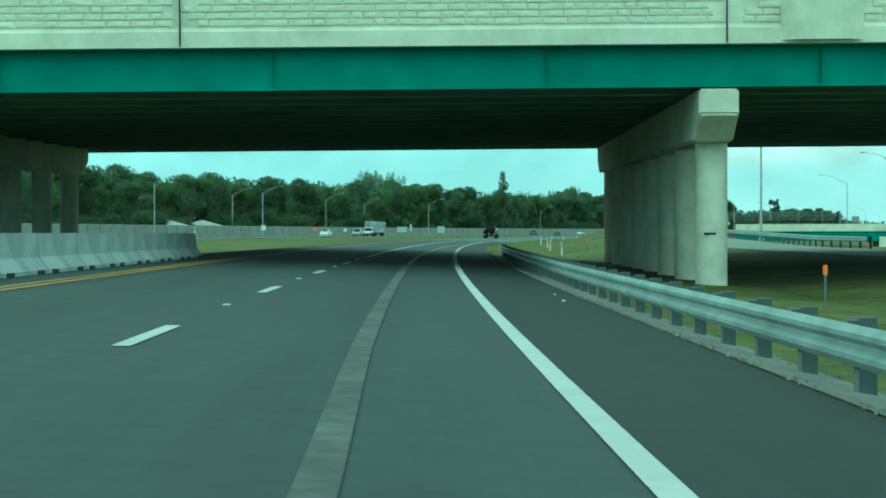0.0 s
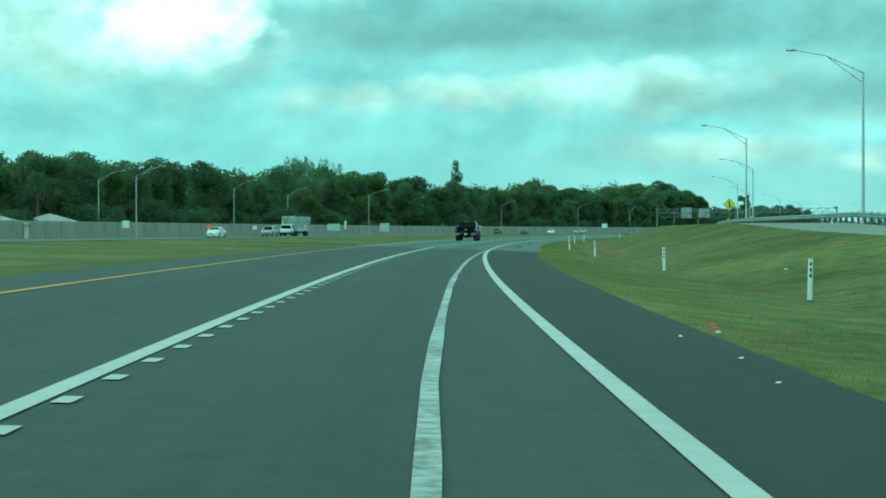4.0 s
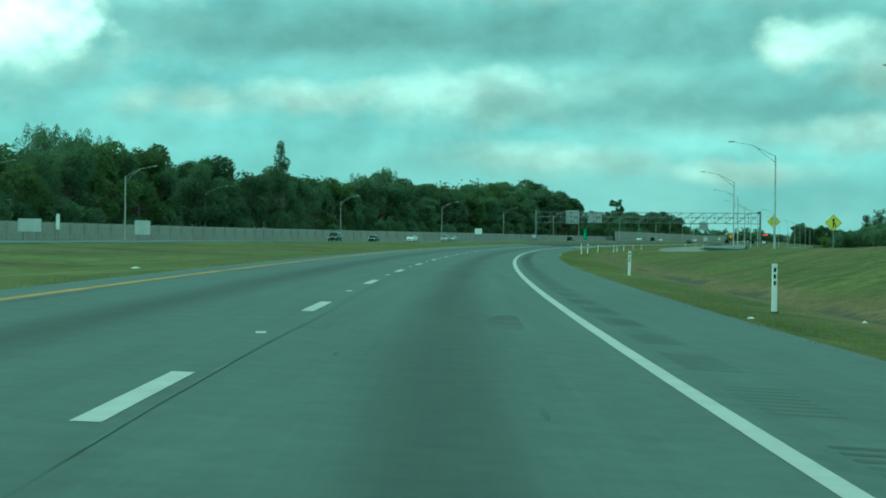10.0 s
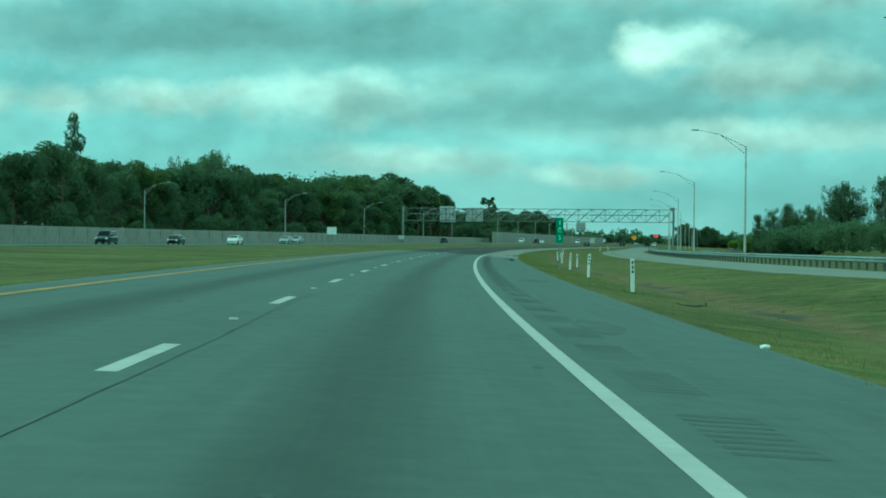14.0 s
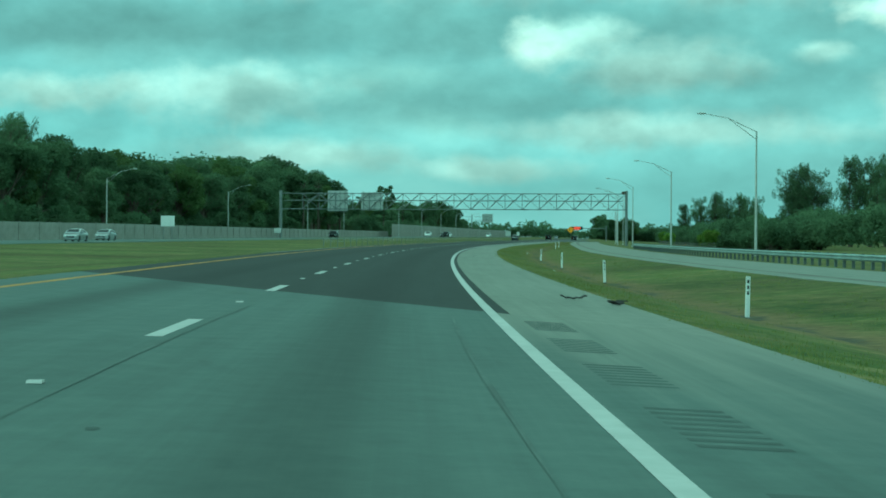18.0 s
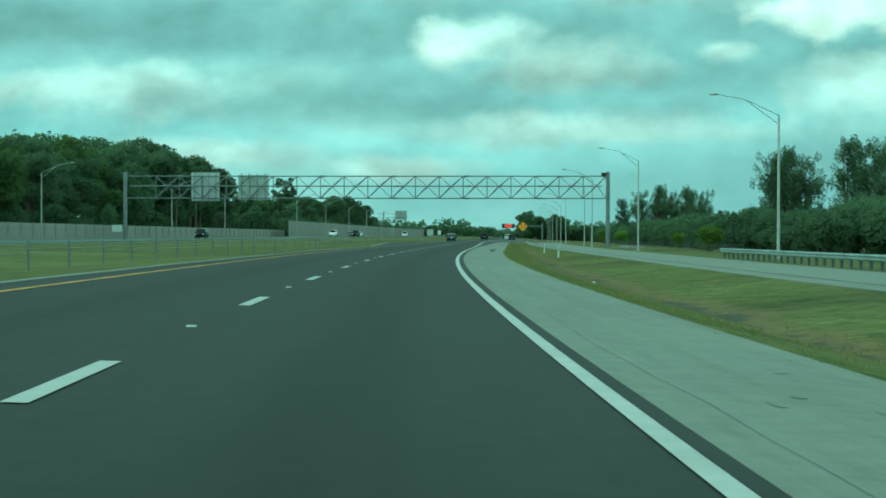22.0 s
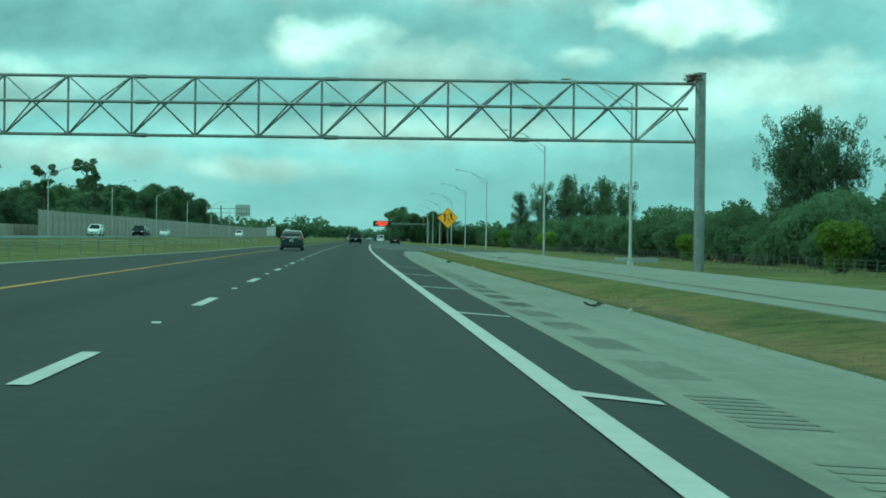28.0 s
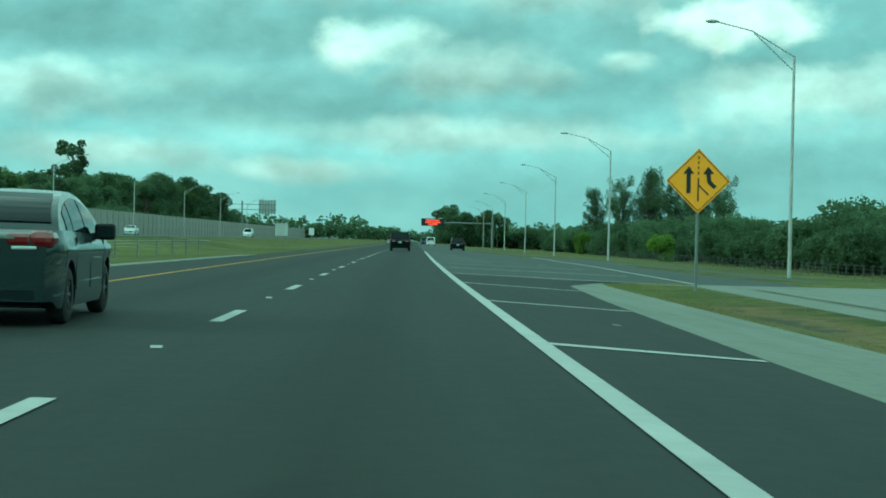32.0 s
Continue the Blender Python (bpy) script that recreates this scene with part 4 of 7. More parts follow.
lampA = street_lamp(11.2, 4.6, "tall galvanised lamp pole with a trussed arm beside the ramp")
RIGHT_LAMPS = [(144, 25), (224, 25.2), (305.6, 24.4), (376, 28.28), (458.4, 25.15), (540, 24.42), (637.3, 25.62), (724.5, 23.67), (814.7, 20.7), (891.6, 19.03), (973, 21.3), (1049, 19.4), (1125, 20.09), (1200, 20.66), (1276, 20.74), (1352, 21.33), (1428, 21.92), (1504, 22.52), (235, 54), (330, 56.35)]
for i, (s, d) in enumerate(RIGHT_LAMPS):
    m = at(s, d, -0.1)
    if i == 0:
        lampA.matrix_basis = m
    else:
        lamp = copy_thing(lampA, m)
        if s > 600 and d < 30:
            lamp.scale = (1, 1, 1.22 if s == 973 else float(np.interp(s, [637, 723, 813, 895, 1050, 1130], [1.01, 0.99, 1.055, 1.08, 1.08, 1.1])))
lampB = street_lamp(10.2, 4.4, "galvanised lamp pole with a trussed arm before the noise wall", -1)
LEFT_LAMPS = [(298, -70.5), (371, -71.5), (522, -70.54), (386, -84), (443, -78.21), (504, -86.11), (614, -87.04), (687, -77.46), (757, -67.36), (847, -66.51), (933, -63.86), (995, -63.85), (1053, -54.15), (1119, -53.67), (1186, -53.11), (1250, -52.59), (1315, -52.07), (1380, -51.55)]
for i, (s, d) in enumerate(LEFT_LAMPS):
    m = at(s, d, -0.1)
    if i == 0:
        lampB.matrix_basis = m
    else:
        copy_thing(lampB, m)


# ---- sign gantry ----
PANEL = mat("sign_back", [(0.42, 0.44, 0.43), (0.52, 0.54, 0.52)], 1.0, 0.6, metal=0.2, big=0.1, bigscale=0.4)


def gantry():
    g = thing("sign_gantry", at(875.7, 0, -0.4, -1.6, False), "galvanised steel truss gantry spanning the whole highway", "gantry")
    x0, x1 = -60.6, 20.75
    z0, z1, zm, w = 7.75, 11.45, 9.75, 1.25
    part("post", tube((x1, 0, -1.4), (x1, 0, 12.1), 0.35, 0.33, 24), GALV, g, smooth=True)
    part("post", tube((x0, 0, -1.0), (x0, 0, 12.1), 0.35, 0.33, 24), GALV, g, smooth=True)
    for x in (x1, x0):
        part("base_flange", tube((x, 0, -1.42), (x, 0, -1.3), 0.52, n=16), GALV, g)
        part("post_cap", tube((x, 0, 12.1), (x, 0, 12.16), 0.36, n=20), GALV, g)
    for z in (z0, z1):
        part("chord", tube((x0, 0, z), (x1, 0, z), 0.10, n=12), GALV, g)
        for k in range(6):
            x = x1 - 11.4 - k * 12.1
            part("splice_collar", tube((x - 0.45, 0, z), (x + 0.45, 0, z), 0.145, n=12), GALV, g)
    part("middle_chord", tube((x0 + 1.1, -w, zm), (x1 - 1.0, -w, zm), 0.10, n=12), GALV, g)
    for k in range(6):
        x = x1 - 11.0 - k * 12.1
        part("splice_collar", tube((x - 0.45, -w, zm), (x + 0.45, -w, zm), 0.145, n=12), GALV, g)
    for a, b, lo, hi in ((-49.4, -44.6, 7.3, 12.1), (-41.4, -36.2, 7.5, 11.7)):
        sp = part("sign_panel", cube(((a + b) / 2, 0.5, (lo + hi) / 2), (b - a, 0.06, hi - lo)), PANEL, g, "grey back of a sign panel")
        for k in range(4):
            part("panel_rib", cube((a + 0.6 + k * (b - a - 1.2) / 3, 0.4, (lo + hi) / 2), (0.1, 0.12, hi - lo + 0.5)), GALV, sp)
    n, p = 19, 4.0
    for i in range(n):
        x = x1 - 4.1 - i * p
        r = x + (p if i else 3.8)
        m = (x + r) / 2 + (0.4 if i == 0 else 0)
        part("upright", tube((x, 0, z0), (x, 0, z1), 0.075, n=8), GALV, g)
        part("diagonal", tube((x, 0, z0), (r, 0, z1), 0.075, n=8), GALV, g)
        for ex in (x, r):
            for z in (z0, z1):
                part("web_strut", tube((ex, 0, z), (m, -w, zm), 0.055, n=8), GALV, g)
    return g


gantry()


# ---- trees ----
def leaf_cloud(blobs, count, size, rnd, slim=0.45, rise=0.6):
    """Many small leaf sprays scattered on and in the given ellipsoids (centre, radii)."""
    verts, faces = [], []
    vol = [r[0] * r[1] * r[2] for _, r in blobs]
    tot = sum(vol)
    for (c, r), v in zip(blobs, vol):
        for _ in range(max(8, int(count * v / tot))):
            while True:
                q = Vector((rnd.uniform(-1, 1), rnd.uniform(-1, 1), rnd.uniform(-1, 1)))
                if 0.02 < q.length <= 1:
                    break
            q = q.normalized() * (q.length ** 0.4) * rnd.uniform(0.78, 1.2)
            p = Vector((c[0] + q.x * r[0], c[1] + q.y * r[1], c[2] + q.z * r[2]))
            k = size * rnd.uniform(0.6, 1.4)
            a = Vector((rnd.gauss(0, 1), rnd.gauss(0, 1), rnd.gauss(0, rise))).normalized()
            b = a.cross(Vector((rnd.gauss(0, 1), rnd.gauss(0, 1), rnd.gauss(0, 1)))).normalized()
            i = len(verts)
            verts += [p - a * k, p + b * k * slim, p + a * k, p - b * k * slim]
            faces.append((i, i + 1, i + 2, i + 3))
    return verts, faces


def tree_variant(name, seed, height, spread, kind, leaf, label):
    rnd = random.Random(seed)
    ob = thing(name, Matrix(), label, "tree", "roadside trees")
    bm = bmesh.new()
    blobs = []
    if kind == "oak":
        th = height * 0.45
        rod(bm, (0, 0, -0.5), (0, 0, th), 0.03 * height, 0.018 * height, 9)
        for i in range(16):
            a, h = rnd.uniform(0, 6.28), rnd.uniform(0.28, 0.93)
            r = spread * rnd.uniform(0.25, 0.85) * (1.15 - max(0, h - 0.6))
            c = (math.cos(a) * r, math.sin(a) * r, height * h)
            rod(bm, (0, 0, th * rnd.uniform(0.5, 1)), c, 0.009 * height, 0.004 * height, 5)
            k = spread * rnd.uniform(0.26, 0.46)
            blobs.append((c, (k, k, k * rnd.uniform(0.6, 0.9))))
        blobs.append(((0, 0, height * 0.8), (spread * 0.4, spread * 0.4, height * 0.17)))
        count, size = 8500, 0.32
    elif kind == "pine":
        rod(bm, (0, 0, -0.5), (0, 0, height * 0.97), 0.016 * height, 0.004 * height, 8)
        for i in range(34):
            h = rnd.uniform(0.3, 1.0)
            a = rnd.uniform(0, 6.28)
            r = spread * (1.05 - h) * rnd.uniform(0.6, 1.3) + 0.3
            c = (math.cos(a) * r, math.sin(a) * r, height * h + rnd.uniform(0, 1.5))
            rod(bm, (0, 0, height * h * 0.93), c, 0.06, 0.02, 4)
            blobs.append((c, (0.9 + r * 0.22, 0.9 + r * 0.22, rnd.uniform(1.1, 2.2))))
        count, size = 5000, 0.5
    elif kind == "casuarina":
        for t in range(5):
            a0 = rnd.uniform(0, 6.28)
            lean = Vector((math.cos(a0), math.sin(a0), 0)) * spread * rnd.uniform(0.1, 0.6)
            hh = height * rnd.uniform(0.75, 1.0)
            rod(bm, (lean.x * 0.15, lean.y * 0.15, -0.5), (lean.x, lean.y, hh * 0.93), 0.012 * height, 0.05, 7)
            for i in range(24):
                h = rnd.uniform(0.22, 1.0)
                a = rnd.uniform(0, 6.28)
                r = spread * 0.62 * (1.25 - 0.8 * h) * rnd.uniform(0.4, 1.5)
                o = lean * h
                tip = Vector((o.x + math.cos(a) * r, o.y + math.sin(a) * r, hh * h))
                foot = Vector((o.x * 0.9, o.y * 0.9, hh * (h - 0.1)))
                rod(bm, foot, tip, 0.06, 0.02, 4)
                blobs.append((tip, (0.75, 0.75, rnd.uniform(0.9, 1.7))))
                blobs.append((foot.lerp(tip, 0.6), (0.6, 0.6, rnd.uniform(0.6, 1.2))))
        count, size = 11000, 0.34
    elif kind == "umbrella":
        rod(bm, (0, 0, -0.5), (0.4, 0.2, height * 0.9), 0.3, 0.12, 8)
        for i in range(18):
            h, a = rnd.uniform(0.6, 1.0), rnd.uniform(0, 6.28)
            r = spread * rnd.uniform(0.2, 0.9)
            c = (math.cos(a) * r, math.sin(a) * r, height * h)
            rod(bm, (0.2, 0.1, height * h * 0.85), c, 0.08, 0.03, 5)
            k = spread * rnd.uniform(0.2, 0.36)
            blobs.append((c, (k, k, k * rnd.uniform(0.5, 0.9))))
        count, size = 3600, 0.27
    else:
        for i in range(9):
            a, r = rnd.uniform(0, 6.28), spread * rnd.uniform(0, 0.75)
            k = spread * rnd.uniform(0.3, 0.5)
            c = (math.cos(a) * r, math.sin(a) * r, height * rnd.uniform(0.25, 0.8))
            rod(bm, (c[0] * 0.3, c[1] * 0.3, -0.3), c, 0.05, 0.02, 5)
            blobs.append((c, (k, k, height * rnd.uniform(0.2, 0.34))))
        count, size = 5200, 0.19
    part("trunk", bm, BARK, ob, smooth=True)
    v, f = leaf_cloud(blobs, count, size, rnd, 0.2, 1.6) if kind in ("casuarina", "pine") else leaf_cloud(blobs, count, size, rnd)
    raw("crown", v, f, leaf, ob)
    return ob


OAKS = [tree_variant("oak_tree", 11 + i, 18, 6.5, "oak", HAZED_LEAF, "dense dark green broadleaf tree in the roadside wood") for i in range(4)]
OAKS.append(tree_variant("oak_tree", 19, 18, 6.2, "oak", LEAF_M, "broadleaf tree with olive-tinged leaves in the roadside wood"))
PINES = [tree_variant("pine_tree", 31, 24, 4.5, "pine", HAZED_LEAF, "tall feathery dark green pine")]
UMBR = [tree_variant("tall_tree", 51 + i, 18, 2.9, "umbrella", HAZED_LEAF, "tall thin tree with a flat open crown") for i in range(2)]
BUSHES = [tree_variant("bush", 71 + i, 4.5, 3.2, "bush", HAZED_LEAF, "dense green bush at the wood's edge") for i in range(2)]
YBUSH = tree_variant("light_bush", 91, 4.5, 3.0, "bush", LEAF_Y, "bright yellow-green bush beside the fence")
placed = set()


def plant(ob, s, d, scale, rnd, z=0.0):
    m = at(s, d, z, rnd.uniform(0, 360))
    if ob.name not in placed:
        placed.add(ob.name)
        ob.matrix_basis = m @ Matrix.Diagonal((scale, scale, scale * rnd.uniform(0.92, 1.08), 1))
        return ob
    ob2 = copy_thing(ob, m)
    ob2.scale = (scale, scale, scale * rnd.uniform(0.92, 1.08))
    return ob2


def k_casu(s):
    return int(s * 7.3) % 2


def far_wood(name, s0, s1, dfun, hfun, seed, label, per=7.0, leaf=None, step=1.6):
    """A distant mass of foliage too thick to count."""
    rnd = random.Random(seed)
    verts, faces = [], []
    s = s0
    while s < s1:
        h = hfun(s) * rnd.uniform(0.8, 1.05)
        c = P(s, dfun(s) + rnd.uniform(-3, 3), 0, False)
        blobs = [((c.x, c.y, h * 0.78), (2.6, 2.6, h * 0.22)), ((c.x, c.y, h * 0.4), (2.8, 2.8, h * 0.42))]
        v, f = leaf_cloud(blobs, int(26 * per * (2.4 if s0 == 800 else 1.5)), 0.40 if s0 == 800 else 0.58, rnd)
        k = len(verts)
        verts += v
        faces += [tuple(i + k for i in q) for q in f]
        s += step
    ob = raw(name, verts, faces, leaf or HAZED_LEAF)
    tagged(ob, label, "woodland", kind="stuff")


def top(s):
    return float(np.interp(s, [200, 450, 520, 600, 650, 700, 760, 860, 940, 990, 1035, 1125, 1150, 1210, 1260, 1330, 1400, 1480, 1570, 1640, 1700], [17, 18.5, 19.5, 20.5, 20.5, 21, 22, 23, 23, 26.5, 30, 31, 13, 13, 15, 18.5, 21.5, 22.5, 22, 17, 11]))


def woods():
    rnd = random.Random(5)
    s = 150.0
    while s < 1680:
        for row in range(2):
            d = (-92 if s < 1240 else -88) - row * 16 + rnd.uniform(-4, 4)
            h = top(s) * rnd.uniform(0.8, 1.1) * (0.86 + 0.1 * row)
            plant(rnd.choice(OAKS), s + rnd.uniform(-4, 4), d, h / 19.5, rnd)
        if rnd.random() < 0.8:
            plant(rnd.choice(BUSHES), s + rnd.uniform(-4, 4), (-84 if s < 1060 else -70) + rnd.uniform(-3, 2), rnd.uniform(0.8, 1.6), rnd)
        s += 10.5
    for s, d, h in ((606, -121, 24), (612, -124, 26), (618, -121, 27), (626, -119, 24.5), (772, -96, 21), (778, -92, 23.5), (785, -93, 22.5), (792, -94, 23), (798, -97, 21)):
        plant(CASU[k_casu(s)], s, d, h / 25, rnd)
    plant(PINES[0], 734, -110, 27 / 25, rnd)
    for s, d, h in ((1105, -76, 14), (1130, -70, 16), (1352, -99, 26), (1340, -96, 23), (1210, -72, 14), (1052, -82, 20), (1035, -84, 21)):
        plant(UMBR[k_casu(s)], s, d, h / 18, rnd)
    s = 840.0
    while s < 1500:
        for row in range(2):
            plant(rnd.choice(BUSHES), s + rnd.uniform(-3, 3), 50 + row * 9 + rnd.uniform(-3, 3), rnd.uniform(0.95, 1.6) * (1 + 0.2 * row), rnd)
        s += 7.5
    for s, d, h in ((1098, 83, 26), (1094, 86, 28), (1089, 90, 29.5), (1076, 100, 30), (1070, 106, 30), (1060, 110, 29), (1048, 110, 27), (1036, 118, 28), (1022, 122, 26), (1398, 95, 23.5), (1405, 88, 24.5), (1412, 82, 25.5), (1420, 75, 26), (1427, 67, 24.5), (1434, 60, 21), (1416, 90, 24), (1430, 78, 25)):
        plant(CASU[k_casu(s)], s, d, (h + 1.5) / 24, rnd)
    for s, d in ((1502, 13), (1508, 17), (1515, 11), (1520, 20), (1528, 15), (1512, 23), (1517, 27), (1524, 24), (1520, 31)):
        plant(rnd.choice(OAKS), s, d, rnd.uniform(0.74, 0.84), rnd)
    for s, d, h in ((1498, 10, 8), (1500, 14, 7), (1504, 20, 8), (1508, 25, 7), (1510, 8, 6), (1424, 58, 9), (1436, 64, 10), (1410, 66, 9), (1396, 76, 10), (1050, 62, 8), (1066, 64, 9), (1080, 62, 8)):
        plant(BUSHES[int(s) % 2], s, d, h / 4.5, rnd)
    for k in range(16):
        plant(BUSHES[k % 2], 1530 + rnd.uniform(-4, 4), 27 + k * 2.6, rnd.uniform(1.2, 1.9), rnd)
    for s, d in ((921, 43), (1010, 46), (1160, 42), (1320, 44)):
        plant(YBUSH, s, d, rnd.uniform(0.8, 1.2), rnd)


CASU = [tree_variant("casuarina_tree", 131 + i, 24, 7.0, "casuarina", HAZED_LEAF, "tall ragged casuarina with upswept feathery limbs") for i in range(2)]
woods()
far_wood("wood_behind_wall", 150, 1060, lambda s: -124, lambda s: top(s) * 0.93, 3, "dense dark wood beyond the noise wall")
far_wood("wood_far_median_side", 1060, 1690, lambda s: -112, lambda s: top(s) * 0.9, 4, "dense dark wood beyond the tall wall")
far_wood("wood_beyond_ramp", 800, 1690, lambda s: 68 + 8 * math.sin(s * 0.05), lambda s: 6.5 + 1.5 * math.sin(s * 0.11), 6, "dense scrub wood beyond the ramp fence")


def horizon_wood():
    """Woods across the far end of the straight."""
    rnd = random.Random(17)
    verts, faces = [], []
    for i in range(240):
        d = -130 + i * 1.35
        if -9.5 < d < 11:
            continue
        s = 1690 + rnd.uniform(0, 30)
        h = rnd.uniform(7, 13) * (1.0 if d < -26 else 0.6 if d < 22 else 0.9)
        c = P(s, d, 0, False)
        v, f = leaf_cloud([((c.x, c.y, h * 0.6), (3, 3, h * 0.42))], 120, 0.9, rnd)
        k = len(verts)
        verts += v
        faces += [tuple(j + k for j in q) for q in f]
    for i in range(90):
        s, d = 2150 + rnd.uniform(-30, 30), -70 + i * 1.6
        h = rnd.uniform(5, 9)
        c = P(s, d, 0, False)
        v, f = leaf_cloud([((c.x, c.y, h * 0.5), (3, 3, h * 0.5))], 90, 1.0, rnd)
        k = len(verts)
        verts += v
        faces += [tuple(j + k for j in q) for q in f]
    ob = raw("horizon_wood", verts, faces, HAZED_LEAF)
    tagged(ob, "far trees closing the end of the straight road", "woodland", kind="stuff")
    verts, faces = [], []
    for i in range(120):
        s, d = 560 + i * 2.2, 230 + 14 * math.sin(i * 0.07) + rnd.uniform(-10, 10)
        h = rnd.uniform(6, 10)
        c = P(s - 330, d, 0, False)
        v, f = leaf_cloud([((c.x, c.y, h * 0.55), (3, 3, h * 0.45))], 110, 0.8, rnd)
        k = len(verts)
        verts += v
        faces += [tuple(j + k for j in q) for q in f]
    ob = raw("far_wood_beyond_flyover", verts, faces, HAZED_LEAF)
    tagged(ob, "low far trees beyond the flyover", "woodland", kind="stuff")


horizon_wood()


# ---- small roadside things ----
WHITE = mat("white_plastic", [(0.66, 0.67, 0.65), (0.78, 0.79, 0.77)], 4.0, 0.6, big=0.12, bigscale=1.5)
SIGN_YELLOW = mat("sign_yellow", [(0.93, 0.38, 0.008), (0.97, 0.43, 0.012)], 2.0, 0.5)
SIGN_PALE = mat("sign_pale_yellow", [(0.62, 0.55, 0.06), (0.70, 0.62, 0.08)], 2.0, 0.5)
SIGN_WHITE = mat("sign_white", [(0.62, 0.63, 0.62), (0.74, 0.75, 0.73)], 1.5, 0.5)
SIGN_GREEN = mat("sign_green", [(0.0, 0.20, 0.09), (0.0, 0.26, 0.12)], 2.0, 0.5)
SIGN_BLACK = plain("sign_black", (0.012, 0.012, 0.012), 0.5)
ORANGE = mat("orange_plastic", [(0.75, 0.16, 0.02), (0.85, 0.22, 0.03)], 3.0, 0.6)
FADED_RED = mat("faded_red_plastic", [(0.30, 0.08, 0.05), (0.42, 0.12, 0.08)], 8.0, 0.7)
RUBBER = mat("torn_rubber", [(0.012, 0.012, 0.012), (0.035, 0.034, 0.033)], 6.0, 0.85)
ROOF = mat("roof_shingle", [(0.30, 0.29, 0.28), (0.40, 0.38, 0.36)], 2.0, 0.9, big=0.15, bigscale=0.5)
HOUSE = mat("house_render", [(0.55, 0.53, 0.48), (0.64, 0.62, 0.56)], 1.0, 0.9)
LED = plain("red_led", (1.0, 0.06, 0.03), 0.6, emit=2.2)
FENCE = mat("wire_fence", [(0.09, 0.095, 0.09), (0.14, 0.145, 0.14)], 3.0, 0.6, metal=0.4)
GRAVEL = mat("gravel", [(0.08, 0.078, 0.07), (0.15, 0.145, 0.13), (0.24, 0.23, 0.21)], 14.0, 0.95, bump=0.8, big=0.2, bigscale=1.0)
TWIG = mat("twigs", [(0.05, 0.035, 0.02), (0.12, 0.09, 0.06)], 8.0, 0.95)


def words(text, size, material, parent, m, label=""):
    cu = bpy.data.curves.new("lettering", "FONT")
    cu.body, cu.size, cu.align_x, cu.align_y, cu.extrude = text, size, "CENTER", "CENTER", 0.002
    tmp = new("lettering_source", cu)
    me = bpy.data.meshes.new_from_object(tmp.evaluated_get(bpy.context.evaluated_depsgraph_get()))
    bpy.data.objects.remove(tmp)
    me.materials.append(material)
    ob = new("lettering", me)
    ob.parent = parent
    ob.matrix_basis = m @ Matrix.Rotation(radians(90), 4, "X")
    return ob


def delineators():
    first = None
    for s, d in ((144, 7), (173.4, 7.1), (205, 6), (236, 5), (268, 4.8), (300.3, 4.51), (332, 4.34), (422, 4.16), (443, 4.5), (470, 5.22), (494, 6.75), (524, 6.46), (555.6, 6.37), (587.8, 6.45), (620, 6.1), (733.5, 7.23), (768, 7.05), (114, 6.9)):
        m = at(s, d, -0.02, random.uniform(-6, 6)) @ Matrix.Rotation(radians(random.uniform(-2.5, 2.5)), 4, "Y")
        if first is None:
            first = thing("delineator_post", m, "slim white plastic marker post with dark digits in the verge", "marker post", "marker posts")
            bm = prism([(-0.055, 0.0), (-0.045, -0.02), (0.045, -0.02), (0.055, 0.0), (0.045, 0.012), (-0.045, 0.012)], 2, -0.2, 0.98)
            part("stake", bm, WHITE, first)
            for k in range(3):
                part("digit_bar", cube((0, -0.023, 0.86 - k * 0.13), (0.05, 0.004, 0.08)), SIGN_BLACK, first)
            part("foot", cube((0, 0, 0.02), (0.16, 0.08, 0.05), 0.01), BLACK, first)
        else:
            copy_thing(first, m)


delineators()


def orange_marker(s, d, h, label):
    ob = thing("utility_marker", at(s, d, -0.05), label, "marker post", "marker posts")
    part("stake", tube((0, 0, 0), (0, 0, h), 0.03, n=8), GALV, ob)
    part("cap", prism([(-0.05, h - 0.25), (0.05, h - 0.25), (0.05, h - 0.02), (0.03, h), (-0.03, h), (-0.05, h - 0.02)], 1, -0.04, 0.04), ORANGE, ob, "orange plastic cap")


orange_marker(119.7, 8.9, 1.1, "thin grey stake with an orange cap in the grass")
orange_marker(42, 9.1, 0.95, "thin stake with an orange cap beside the bridge")
orange_marker(952, 38, 1.0, "thin stake with an orange cap by the fence")


